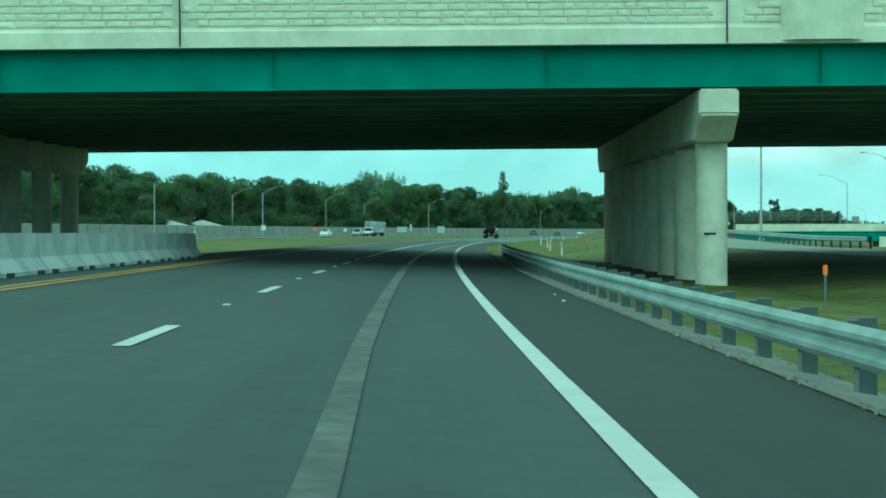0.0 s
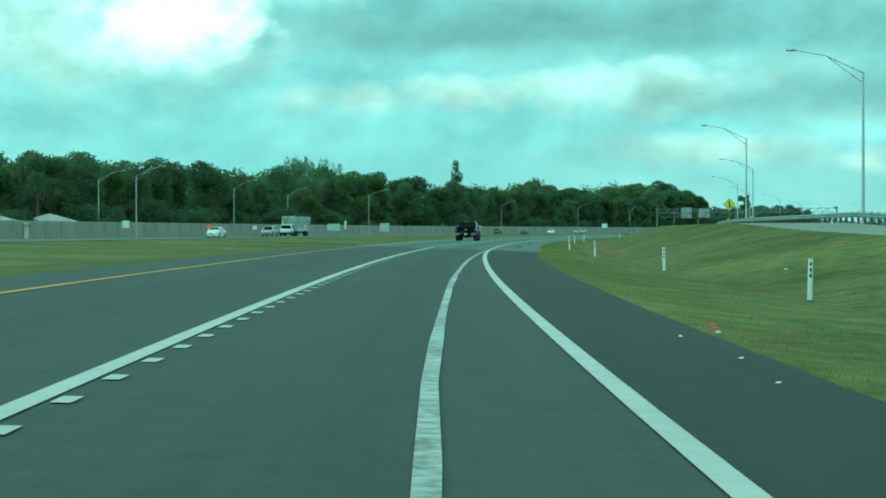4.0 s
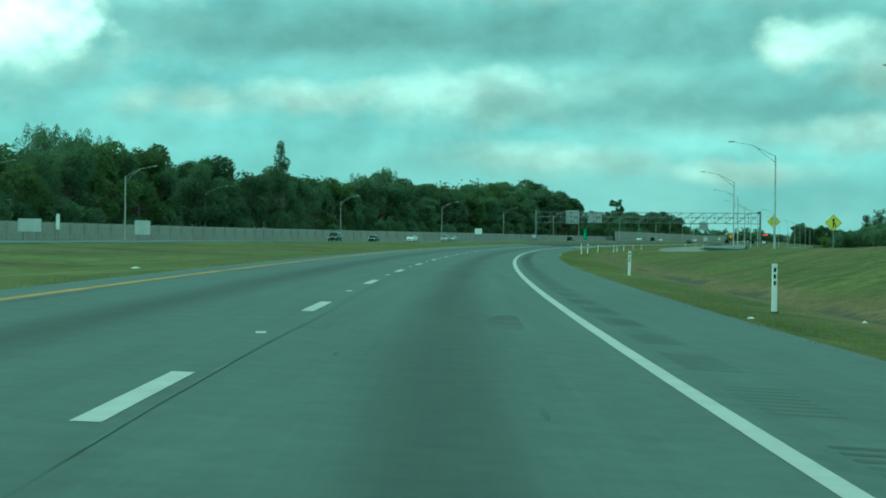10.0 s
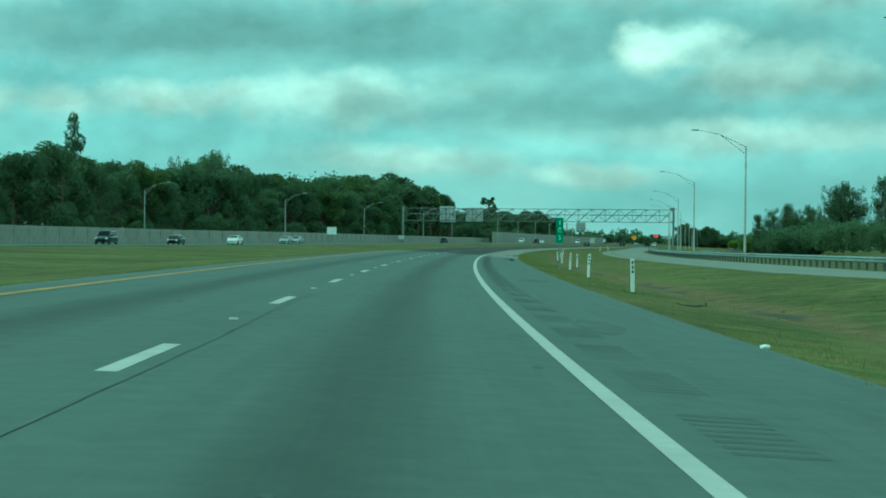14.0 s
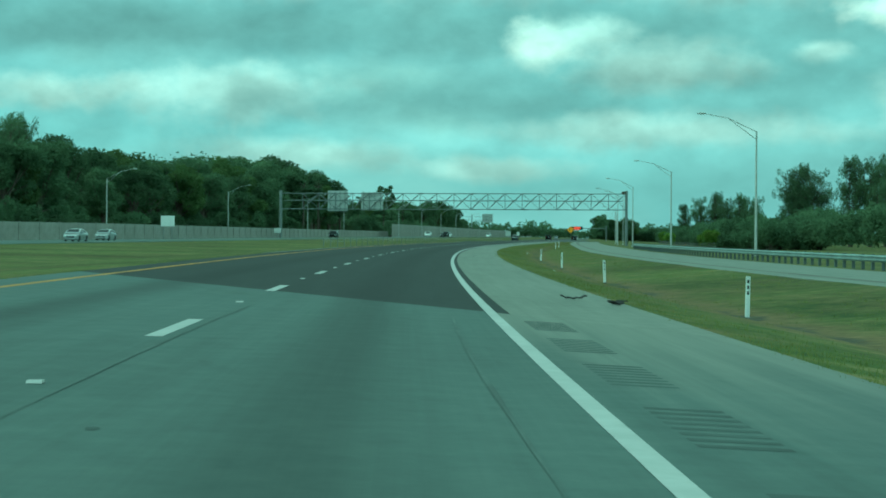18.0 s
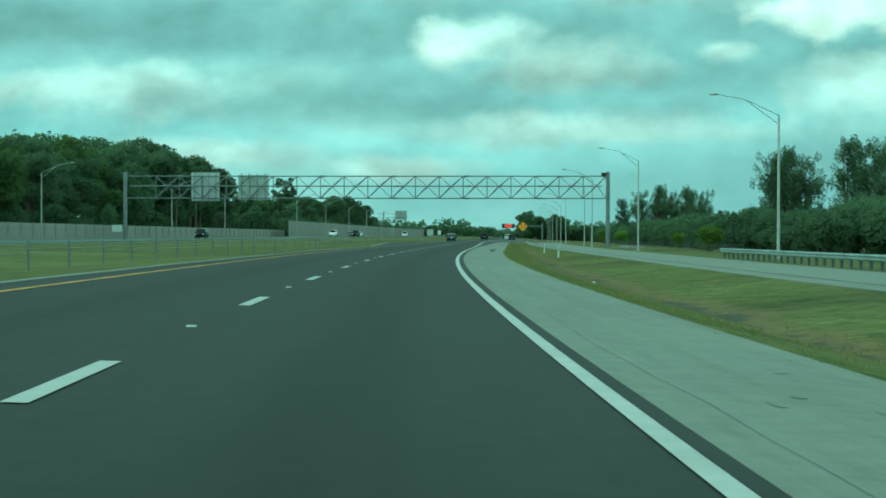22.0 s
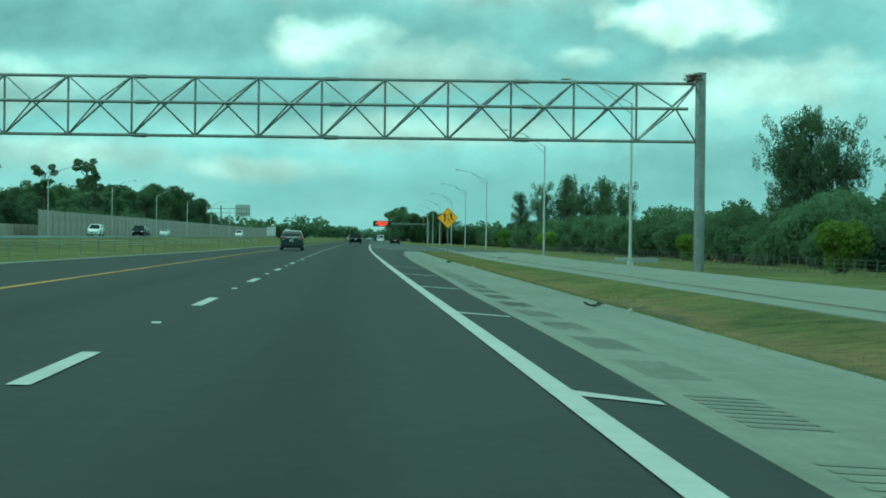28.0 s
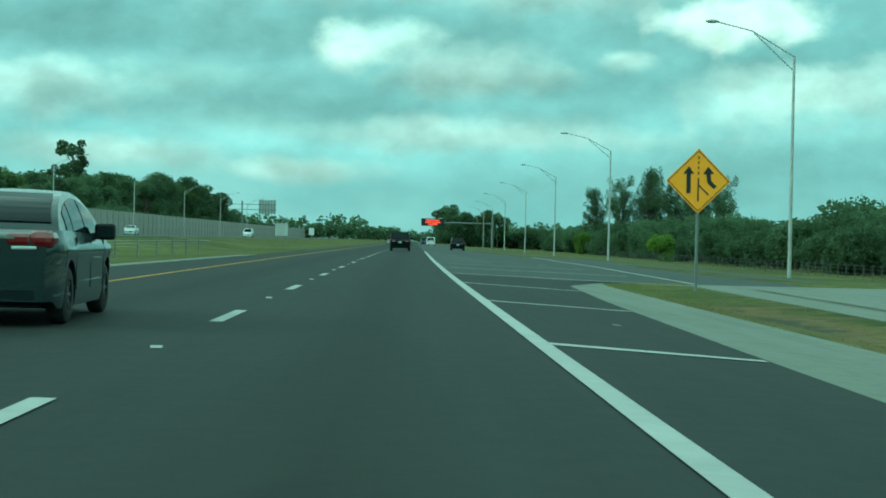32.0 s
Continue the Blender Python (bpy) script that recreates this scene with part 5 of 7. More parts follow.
def diamond(s, d, half, zc, yellow, label, art):
    """Diamond warning sign on one post, facing the traffic."""
    ob = thing("warning_sign", at(s, d, 0, 0, False), label, "road sign", "warning signs")
    gz = ground_z(s, d) - 0.3
    part("post", tube((0, 0.05, gz), (0, 0.05, zc + half * 0.7), 0.045, n=10), GALV, ob)
    r = half * 0.94
    outline = [(0, -half), (half, 0), (0, half), (-half, 0)]
    pl = part("plate", prism([(u, v + zc) for u, v in outline], 1, -0.012, 0.0), yellow, ob)
    for i in range(4):
        a, b = outline[i], outline[(i + 1) % 4]
        p, q = Vector((a[0] * 0.93, -0.016, zc + a[1] * 0.93)), Vector((b[0] * 0.93, -0.016, zc + b[1] * 0.93))
        bm = bmesh.new()
        c, dv = (p + q) / 2, (q - p)
        box(bm, c, (dv.length, 0.004, 0.022), Matrix.Rotation(-math.atan2(dv.z, dv.x), 4, "Y"))
        part("border", bm, SIGN_BLACK, pl)

    def bar(a, b, w):
        p, q = Vector((a[0], -0.018, zc + a[1])), Vector((b[0], -0.018, zc + b[1]))
        dv = q - p
        bm = box(bmesh.new(), (p + q) / 2, (dv.length, 0.005, w), Matrix.Rotation(-math.atan2(dv.z, dv.x), 4, "Y"))
        part("symbol_bar", bm, SIGN_BLACK, pl)

    def head(at_, w, turn=0.0):
        tri = [(-w, 0), (w, 0), (0, w * 1.35)]
        bm = prism(tri, 1, -0.0025, 0.0025)
        bm.transform(Matrix.Translation((at_[0], -0.018, zc + at_[1])) @ Matrix.Rotation(radians(turn), 4, "Y"))
        part("arrow_head", bm, SIGN_BLACK, pl)

    k = half
    if art == "added":
        bar((-0.30 * k, -0.38 * k), (-0.30 * k, 0.28 * k), 0.13 * k)
        head((-0.30 * k, 0.22 * k), 0.17 * k)
        bar((0.0, -0.62 * k), (0.0, 0.1 * k), 0.045 * k)
        for j in range(4):
            bar((0.0, (0.2 + 0.16 * j) * k), (0.0, (0.28 + 0.16 * j) * k), 0.045 * k)
        bar((0.0, -0.12 * k), (0.32 * k, -0.42 * k), 0.045 * k)
        bar((0.52 * k, -0.2 * k), (0.34 * k, -0.02 * k), 0.13 * k)
        bar((0.34 * k, -0.05 * k), (0.30 * k, 0.28 * k), 0.13 * k)
        head((0.31 * k, 0.22 * k), 0.17 * k, -4)
    elif art == "merge":
        bar((0, -0.6 * k), (0, 0.35 * k), 0.15 * k)
        head((0, 0.28 * k), 0.2 * k)
        bar((0.3 * k, -0.5 * k), (0.22 * k, -0.18 * k), 0.11 * k)
        bar((0.24 * k, -0.22 * k), (0.02 * k, 0.02 * k), 0.11 * k)
    else:
        for j, t in enumerate(art.split()):
            words(t, 0.30 * k * 1.05, SIGN_BLACK, pl, Matrix.Translation((0, -0.02, zc + (0.33 - 0.33 * j) * k)))
    return ob


diamond(923.0, 7.2, 0.95, 2.93, SIGN_YELLOW, "yellow diamond sign with added-lane arrows on a steel post", "added")
diamond(324, 23.3, 0.82, 4.4, SIGN_PALE, "yellow diamond merge sign on the embankment", "merge")
diamond(486, 27.3, 0.85, 3.6, SIGN_PALE, "yellow diamond sign lettered about an ending lane", "RIGHT LANE ENDS")
diamond(405, 24.5, 0.7, 2.6, SIGN_PALE, "small yellow diamond sign seen over the embankment", "merge")


def mile_marker():
    ob = thing("mile_marker", at(456, 4.0, 0, 0, False), "slim green mile marker plate with white digits", "road sign")
    part("post", tube((0, 0.03, -0.6), (0, 0.03, 2.2), 0.03, n=8), GALV, ob)
    pl = part("plate", cube((0, 0, 1.62), (0.34, 0.008, 1.18)), SIGN_GREEN, ob)
    for i, t in enumerate("105"):
        words(t, 0.34, SIGN_WHITE, pl, Matrix.Translation((0, -0.006, 1.97 - i * 0.35)))


mile_marker()


def panel_sign(s, d, w, h, z0, material, label, turn=0.0, posts=2):
    ob = thing("road_sign", at(s, d, 0, turn, False), label, "road sign", "panel signs")
    gz = ground_z(s, d) - 0.2
    for i in range(posts):
        x = 0 if posts == 1 else (-0.3 + 0.6 * i) * w
        part("post", tube((x, 0.06, gz), (x, 0.06, z0 + h * 0.9), 0.05, n=8), GALV, ob)
    part("plate", cube((0, 0, z0 + h / 2), (w, 0.03, h), 0.01), material, ob)
    part("stiffener", cube((0, 0.03, z0 + h * 0.3), (w * 0.96, 0.03, 0.06)), GALV, ob)
    return ob


panel_sign(732.8, -50.9, 2.1, 1.6, 2.3, SIGN_WHITE, "white panel sign on two posts by the opposite road")
panel_sign(455, -60, 2.8, 1.5, 1.3, PANEL, "grey back of a panel sign by the opposite road")
panel_sign(464.5, -60, 0.45, 1.9, 1.6, SIGN_WHITE, "narrow white marker sign by the opposite road", posts=1)
panel_sign(498.5, -60, 2.3, 2.0, 1.1, PANEL, "grey back of a guide sign by the opposite road")
panel_sign(334, -60, 1.0, 1.0, 1.7, SIGN_WHITE, "small white sign by the opposite road", posts=1)
panel_sign(374, -60, 0.8, 0.7, 1.6, ORANGE, "small red sign by the opposite road", posts=1)
panel_sign(400, -60, 0.8, 0.7, 1.5, SIGN_WHITE, "small white sign before the noise wall", posts=1)
panel_sign(1140, -22, 2.0, 2.0, 1.2, PANEL, "grey back of a sign in the far median")
panel_sign(1250, -24, 1.6, 1.6, 1.6, SIGN_WHITE, "white sign in the far median", turn=45, posts=1)
panel_sign(860, -58, 1.6, 1.1, 1.6, PANEL, "grey sign back near the gantry", posts=1)


def message_sign():
    ob = thing("message_sign", at(1238, 3.0, -0.55, 0, False), "overhead electronic message board with glowing red characters", "message sign")
    part("cabinet", cube((0, 0, 5.55), (5.0, 0.5, 1.6), 0.05), SIGN_BLACK, ob)
    for r in range(3):
        z = 6.0 - r * 0.45
        n = (7, 8, 5)[r]
        for i in range(n):
            part("lit_bar", cube(((i - (n - 1) / 2) * 0.42, -0.27, z), (0.26, 0.01, 0.24)), LED, ob)
    part("arm", tube((2.0, 0.3, 5.5), (13.0, 0.3, 5.5), 0.16, n=10), GALV, ob)
    part("post", tube((13.0, 0.3, -1.0), (13.0, 0.3, 6.6), 0.24, n=14), GALV, ob)


message_sign()


def far_cantilever():
    ob = thing("cantilever_sign", at(1510, -62, 0, 0, False), "tall cantilever sign structure seen from behind", "sign structure")
    part("post", tube((-4.5, 0, -1), (-4.5, 0, 14.5), 0.3, n=12), GALV, ob)
    for z in (11.2, 13.2):
        part("arm", tube((-9, 0, z), (8.5, 0, z), 0.1, n=8), GALV, ob)
    pl = part("sign_panel", cube((5, 0.4, 12.3), (6.4, 0.06, 5.2)), PANEL, ob, "grey back of a sign panel")
    for i in range(6):
        part("panel_rib", cube((2.2 + i * 1.12, 0.28, 12.3), (0.16, 0.14, 5.6)), GALV, pl)


far_cantilever()


def wire_fence():
    ob = thing("fence", Matrix(), "grey wire fence on thin posts before the scrub", "fence")
    post = None
    for i in range(130):
        s = 850 + i * 3.0
        if post is None:
            p = part("post", tube((0, 0, -0.2), (0, 0, 1.5), 0.035, n=6), FENCE, ob)
            post = p.data
        else:
            p = new("post", post)
            p.parent = ob
        p.matrix_basis = at(s, 39.5)
    for z in (0.3, 0.7, 1.1, 1.42):
        bm = bmesh.new()
        for i in range(26):
            rod(bm, P(850 + i * 15, 39.5, z), P(865 + i * 15, 39.5, z), 0.012, n=4)
        tagged(part("wire", bm, FENCE, ob), "thin fence wire", kind="stuff")


wire_fence()


def cable_barrier():
    ob = thing("cable_barrier", Matrix(), "median cable barrier on slim galvanised posts", "barrier")
    post = None
    for i in range(62):
        s = 636 + i * 5.6
        if post is None:
            p = part("post", cube((0, 0, 0.42), (0.06, 0.09, 1.0), 0.01), GALV, ob)
            post = p.data
        else:
            p = new("post", post)
            p.parent = ob
        p.matrix_basis = at(s, left_edge(s) - 5.2)
    for z in (0.52, 0.66, 0.80):
        bm = bmesh.new()
        for i in range(31):
            a, b = 636 + i * 11.2, 647.2 + i * 11.2
            rod(bm, P(a, left_edge(a) - 5.25, z), P(b, left_edge(b) - 5.25, z), 0.012, n=4)
        tagged(part("cable", bm, GALV, ob), "thin steel cable", kind="stuff")


cable_barrier()


def headwall():
    ob = thing("concrete_headwall", at(963.8, 31.3, -0.25, 124), "low pale concrete drain headwall by the lamp pole", "headwall")
    part("block", cube((0, 0, 0.45), (0.5, 6.6, 1.2), 0.04), BARRIERC, ob)
    part("wing", prism([(-0.2, -0.3), (0.2, -0.3), (0.2, 0.6), (-0.2, 0.8)], 1, 3.2, 6.4), BARRIERC, ob)


headwall()


def bird_nest():
    rnd = random.Random(3)
    g = at(875.7, 0, -0.4, -1.6, False) @ Matrix.Translation((20.1, 0, 0))
    ob = thing("bird_nest", g @ Matrix.Translation((0, -0.9, 11.55)), "untidy twig nest on the end of the gantry", "nest")
    bm = bmesh.new()
    for i in range(150):
        a, r = rnd.uniform(0, 6.28), rnd.uniform(0.1, 0.5)
        c = Vector((math.cos(a) * r, math.sin(a) * r, rnd.uniform(-0.05, 0.4)))
        dv = Vector((rnd.gauss(0, 1), rnd.gauss(0, 1), rnd.gauss(0, 0.35))).normalized() * rnd.uniform(0.15, 0.4)
        rod(bm, c - dv, c + dv, 0.012, n=4)
    for i in range(6):
        rod(bm, (rnd.uniform(-0.4, 0.3), 0, 0), (rnd.uniform(-0.5, 0.4), 0, rnd.uniform(-0.9, -0.4)), 0.01, n=4)
    part("twigs", bm, TWIG, ob)


bird_nest()


def tyre_shred(s, d, length, bend, turn, label="torn strip of tyre tread lying on the shoulder", lift=0.0):
    """A curled strip of tread."""
    ob = thing("tyre_shred", at(s, d, lift + 0.01, turn), label, "tyre debris", "tyre shreds")
    verts, faces = [], []
    n = 10
    for i in range(n + 1):
        u = i / n - 0.5
        a = u * bend
        x = length * (math.sin(a) / max(bend, 0.01))
        y = length * 0.3 * (1 - math.cos(a)) + 0.04 * math.sin(i * 1.7)
        z = 0.05 * (u * 2) ** 2 + 0.012 * math.sin(i * 2.3) + 0.015
        for w, h in ((-0.07, 0.0), (0.07, 0.01), (0.07, 0.03), (-0.07, 0.02)):
            verts.append((x, y + w, z + h))
    for i in range(n):
        for k in range(4):
            a, b = i * 4 + k, i * 4 + (k + 1) % 4
            faces.append((a, b, b + 4, a + 4))
    faces += [(0, 1, 2, 3), (n * 4 + 3, n * 4 + 2, n * 4 + 1, n * 4)]
    raw("tread", verts, faces, RUBBER, ob)


for a in ((249.5, 1.6, 0.6, 1.6, 15), (281, 4.6, 0.8, 1.0, 40), (242, 5.2, 0.9, 0.8, 10), (413, 4.6, 1.1, 3.4, 10), (485, 1.8, 0.55, 1.2, 20), (479.8, 2.1, 0.5, 0.8, 70), (516.4, 1.8, 0.5, 1.0, 0), (514.7, 2.4, 0.45, 0.8, 60), (734, 1.9, 0.6, 1.6, 30), (720.5, 1.9, 0.5, 0.4, 60), (798.5, 2.9, 0.35, 1.6, 20), (852, 3.5, 0.5, 0.7, 80), (890, 9.5, 0.8, 0.9, 20), (223, 1.4, 0.35, 1.0, 50), (270, 3.4, 0.4, 1.0, 70)):
    tyre_shred(*a)


def dark_spot(s, d, w, l, material=None):
    """A flat rust-dark stain on the concrete shoulder."""
    rnd = random.Random(int(s * 7))
    c, bm = P(s, d, 0.009), bmesh.new()
    h = road_at(s)[2]
    ring = []
    for k in range(10):
        a = k * 0.628
        x, y = math.cos(a) * w * rnd.uniform(0.7, 1.1), math.sin(a) * l * rnd.uniform(0.7, 1.1)
        ring.append(bm.verts.new((c.x + x * math.cos(h) + y * math.sin(h), c.y - x * math.sin(h) + y * math.cos(h), c.z - x * 0.05)))
    bm.faces.new(ring)
    part("stain", bm, material or GROOVE, road, "dark stain on the concrete")


for s, d in ((575.7, 0.96), (577.3, 1.01), (578.75, 1.05), (580.24, 1.12), (581.85, 1.13), (583.46, 1.14), (584.9, 1.18), (586.5, 1.2), (588.1, 1.2)):
    dark_spot(s, d, 0.10, 0.13)
dark_spot(585.4, 1.96, 0.2, 0.3)
chips = random.Random(31)
for k in range(46):
    s = chips.uniform(560, 900)
    dark_spot(s, chips.uniform(1.0, max(1.2, shoulder(s) - 0.5)), chips.uniform(0.04, 0.1), chips.uniform(0.08, 0.3), GROOVE_PALE if k % 4 else GROOVE)
for s, d, w, l in ((207.6, 0.55, 0.16, 0.6), (205.2, 0.75, 0.25, 0.7), (204.6, 1.25, 0.25, 0.35), (202.6, 1.05, 0.2, 0.4), (210.4, 2.1, 0.25, 0.5), (211.4, 2.4, 0.35, 0.6), (201.4, 0.3, 0.15, 0.5), (222, 0.9, 0.12, 0.8), (230, 1.5, 0.2, 1.0), (262, 1.2, 0.25, 1.4), (288, -1.0, 0.3, 2.2), (276, -4.4, 0.3, 1.5), (470, -5.8, 0.35, 1.2), (455, -4.9, 0.3, 0.9), (372, 1.4, 0.4, 2.4), (398, 1.0, 0.35, 2.0), (425, 1.6, 0.4, 2.0)):
    dark_spot(s, d, w, l)


def scuff(s, d, w, l):
    """A ragged patch of small worn chips, thin and broken."""
    verts, faces = [], []
    for k in range(int(30 * w * l) + 8):
        t, e = chips.gauss(s, l * 0.4), chips.gauss(d, w * 0.4)
        a, b, tilt = chips.uniform(0.005, 0.03), chips.uniform(0.08, 0.35), chips.uniform(-0.04, 0.04)
        i = len(verts)
        verts += [P(t - b, e - a + tilt, 0.0085), P(t - b * 0.3, e + a, 0.0085), P(t + b, e + a * 0.4 - tilt, 0.0085), P(t + b * 0.2, e - a, 0.0085)]
        faces.append((i, i + 1, i + 2, i + 3))
    raw("scuff", verts, faces, GROOVE, marks)


for a in ((220.6, -2.35, 0.9, 1.2), (222.6, -2.0, 0.8, 1.4), (224.6, -1.7, 0.5, 1.0), (219.6, 0.1, 0.5, 0.8), (227.5, -1.3, 0.3, 1.6), (231, -4.6, 0.8, 1.0), (234.5, -3.9, 0.9, 1.3), (241, -1.6, 0.35, 1.6), (478, -4.6, 0.7, 1.0), (486, -5.6, 1.0, 0.8), (330, -1.2, 0.5, 1.6), (352, -4.8, 0.6, 1.4), (405, -2.3, 0.5, 1.4)):
    scuff(*a)
for k in range(60):
    dark_spot(chips.uniform(212, 500), chips.choice((chips.uniform(-6.4, -4.2), chips.uniform(-2.9, -0.3), chips.uniform(0.5, 2.2))), chips.uniform(0.02, 0.06), chips.uniform(0.08, 0.5))


def litter(s, d, size, material, label):
    rnd = random.Random(int(s * 10))
    size *= 0.6
    ob = thing("litter", at(s, d, 0.0, rnd.uniform(0, 180)), label, "litter", "litter pieces")
    bm = bmesh.new()
    bmesh.ops.create_icosphere(bm, subdivisions=1, radius=size)
    for v in bm.verts:
        v.co = Vector((v.co.x * rnd.uniform(0.7, 1.6), v.co.y * rnd.uniform(0.5, 1.0), max(0, v.co.z * rnd.uniform(0.3, 0.8)) + 0.01))
    part("scrap", bm, material, ob)


for s, d, z, m in ((126, 2.0, 0.09, FADED_RED), (126.8, 2.1, 0.08, FADED_RED), (125.5, 1.95, 0.07, FADED_RED), (127.5, 2.2, 0.07, FADED_RED), (125.2, 1.9, 0.07, WHITE), (659, 5.1, 0.16, WHITE), (661, 5.3, 0.10, WHITE), (300, 6.2, 0.12, WHITE), (312, -10.4, 0.2, WHITE), (294, 3.0, 0.1, WHITE), (160, 9.5, 0.1, WHITE), (395, 2.6, 0.14, WHITE), (845, 4.2, 0.14, WHITE), (800, 3.8, 0.12, WHITE), (568, 5.0, 0.09, WHITE), (118.5, 1.2, 0.05, WHITE), (121, 1.4, 0.05, WHITE), (124, 1.3, 0.05, WHITE), (27, 1.3, 0.06, WHITE), (30, 1.4, 0.05, WHITE), (62, 1.4, 0.06, WHITE)):
    litter(s, d, z, m, "scrap of pale litter" if m == WHITE else "scrap of red plastic litter")


def gravel_bed():
    rnd = random.Random(8)
    strip("gravel_bed", -20, 96, 1.79, 2.62, 0.018, GRAVEL, road, "loose pale gravel under the guardrail", step=3)
    verts, faces = [], []
    for i in range(5200):
        p = P(rnd.uniform(-5, 96), 1.8 + abs(rnd.gauss(0.25, 0.22)), 0.018)
        k = rnd.uniform(0.016, 0.046)
        b, a0 = len(verts), rnd.uniform(0, 6.28)
        for r in range(5):
            a = a0 + r * 1.2566
            verts.append(p + Vector((math.cos(a) * rnd.uniform(0.8, 1.3), math.sin(a) * rnd.uniform(0.8, 1.3), 0)) * k)
        for r in range(3):
            a = a0 + r * 2.094
            verts.append(p + Vector((math.cos(a) * 0.5, math.sin(a) * 0.5, rnd.uniform(0.5, 0.9))) * k)
        faces += [(b, b + 1, b + 5), (b + 1, b + 2, b + 6, b + 5), (b + 2, b + 3, b + 6), (b + 3, b + 4, b + 7, b + 6), (b + 4, b, b + 5, b + 7), (b + 5, b + 6, b + 7)]
    ob = raw("loose_stones", verts, faces, GRAVEL)
    tagged(ob, "loose pale stones along the guardrail", "gravel", kind="stuff")


gravel_bed()


# ---- grass blades along the verge ----
def verge_grass():
    rnd = random.Random(12)
    blade = mat("grass_blades", [(0.12, 0.15, 0.045), (0.18, 0.195, 0.062), (0.27, 0.235, 0.105)], 0.5, 0.9, spec=0.1)
    leafy(blade)
    verts, faces = [], []

    def tuft(s, d, h):
        p = P(s, d, -0.02)
        for _ in range(5):
            a = rnd.uniform(0, 6.28)
            w = Vector((math.cos(a), math.sin(a), 0)) * h * 0.12
            t = Vector((rnd.gauss(0, 0.35), rnd.gauss(0, 0.35), 1)) * h
            o = Vector((rnd.gauss(0, 0.1), rnd.gauss(0, 0.1), 0))
            b = len(verts)
            verts.extend([p + o - w, p + o + w, p + o + t])
            faces.append((b, b + 1, b + 2))

    for i in range(30000):
        s = rnd.uniform(84, 935)
        sh = shoulder(s)
        d = sh + abs(rnd.gauss(0.0, 1.0)) * 1.1 + rnd.uniform(-0.12, 0.1)
        if d < ramp_d(s) - 3.5:
            tuft(s, d, rnd.uniform(0.025, 0.075))
    for i in range(20000):
        s = rnd.uniform(84, 900)
        lo, hi = shoulder(s) + 1, ramp_d(s) - 3.6
        if hi > lo:
            tuft(s, rnd.uniform(lo, hi), rnd.uniform(0.03, 0.09))
    for i in range(6000):
        s = rnd.uniform(60, 940)
        tuft(s, left_edge(s) - abs(rnd.gauss(0.1, 0.8)) - (0.45 if s > 560 else 0.0), rnd.uniform(0.02, 0.065))
    ob = raw("verge_grass", verts, faces, blade)
    tagged(ob, "ragged grass tufts along the road edge", "grass", kind="stuff")


verge_grass()


# ---- houses beyond the wall, flyover ----
def house(s, d, w, l, h, label):
    ob = thing("house", at(s, d, -0.2, 20), label, "house", "houses")
    part("wall", cube((0, 0, h * 0.35), (w, l, h * 0.7)), HOUSE, ob)
    bm = bmesh.new()
    z0, z1, e = h * 0.68, h * 1.3, 0.5
    v = [bm.verts.new(c) for c in ((-w / 2 - e, -l / 2 - e, z0), (w / 2 + e, -l / 2 - e, z0), (w / 2 + e, l / 2 + e, z0), (-w / 2 - e, l / 2 + e, z0), (0, -l * 0.22, z1), (0, l * 0.22, z1))]
    for f in ((0, 1, 4), (1, 2, 5, 4), (2, 3, 5), (3, 0, 4, 5), (3, 2, 1, 0)):
        bm.faces.new([v[i] for i in f])
    part("roof", bm, ROOF, ob)
    for y in (-l * 0.25, l * 0.25):
        part("window", cube((w / 2 + 0.01, y, h * 0.38), (0.04, 1.4, 1.0)), SIGN_BLACK, ob)


house(340, -84, 14, 18, 3.3, "low house with a grey hip roof beyond the wall")
house(368, -85, 13, 16, 3.2, "low house with a brown hip roof beyond the wall")


def flyover():
    ob = thing("flyover", at(200, 0, 0, -3, False), "low concrete flyover with green girders beyond the ramp", "bridge", kind="structure")
    x0, x1 = 29, 190
    part("parapet", cube(((x0 + x1) / 2, 0, 1.55), (x1 - x0, 0.4, 0.85)), CAST, ob)
    part("girder", cube(((x0 + x1) / 2, 0.3, 0.55), (x1 - x0, 0.5, 1.1)), GIRDER, ob)
    part("deck", cube(((x0 + x1) / 2, 6, 1.2), (x1 - x0, 12, 0.25)), CAST, ob)
    for x in (46, 72, 98, 124):
        part("pier", cube((x, 3, -0.2), (1.2, 6, 1.4)), CAST, ob)


flyover()


# ---- utility pole ----
def utility_pole(s, d):
    ob = thing("utility_pole", at(s, d, -0.2), "plain timber utility pole at the wood's edge", "pole")
    part("pole", tube((0, 0, 0), (0, 0, 12.5), 0.16, 0.11, 10), BARK, ob)
    part("crossarm", cube((0, 0, 11.4), (1.6, 0.1, 0.12)), BARK, ob)


utility_pole(672, -88)


# ---- vehicles standing on the roads ----
CAR_BLACK = plain("black_car_paint", (0.003, 0.005, 0.005), 0.16, spec=0.13, coat=0.0)
CAR_GREY = plain("dark_grey_car_paint", (0.012, 0.022, 0.024), 0.2, spec=0.4, coat=0.6)
CAR_SILVER = plain("silver_car_paint", (0.38, 0.4, 0.41), 0.35, metal=0.6, coat=0.8)
CAR_WHITE = plain("white_car_paint", (0.72, 0.73, 0.72), 0.35, coat=0.8)
CAR_BLUE = plain("dark_blue_car_paint", (0.02, 0.04, 0.09), 0.3, metal=0.3, coat=1.0)
TINT = plain("tinted_glass", (0.005, 0.008, 0.009), 0.05, spec=0.2)
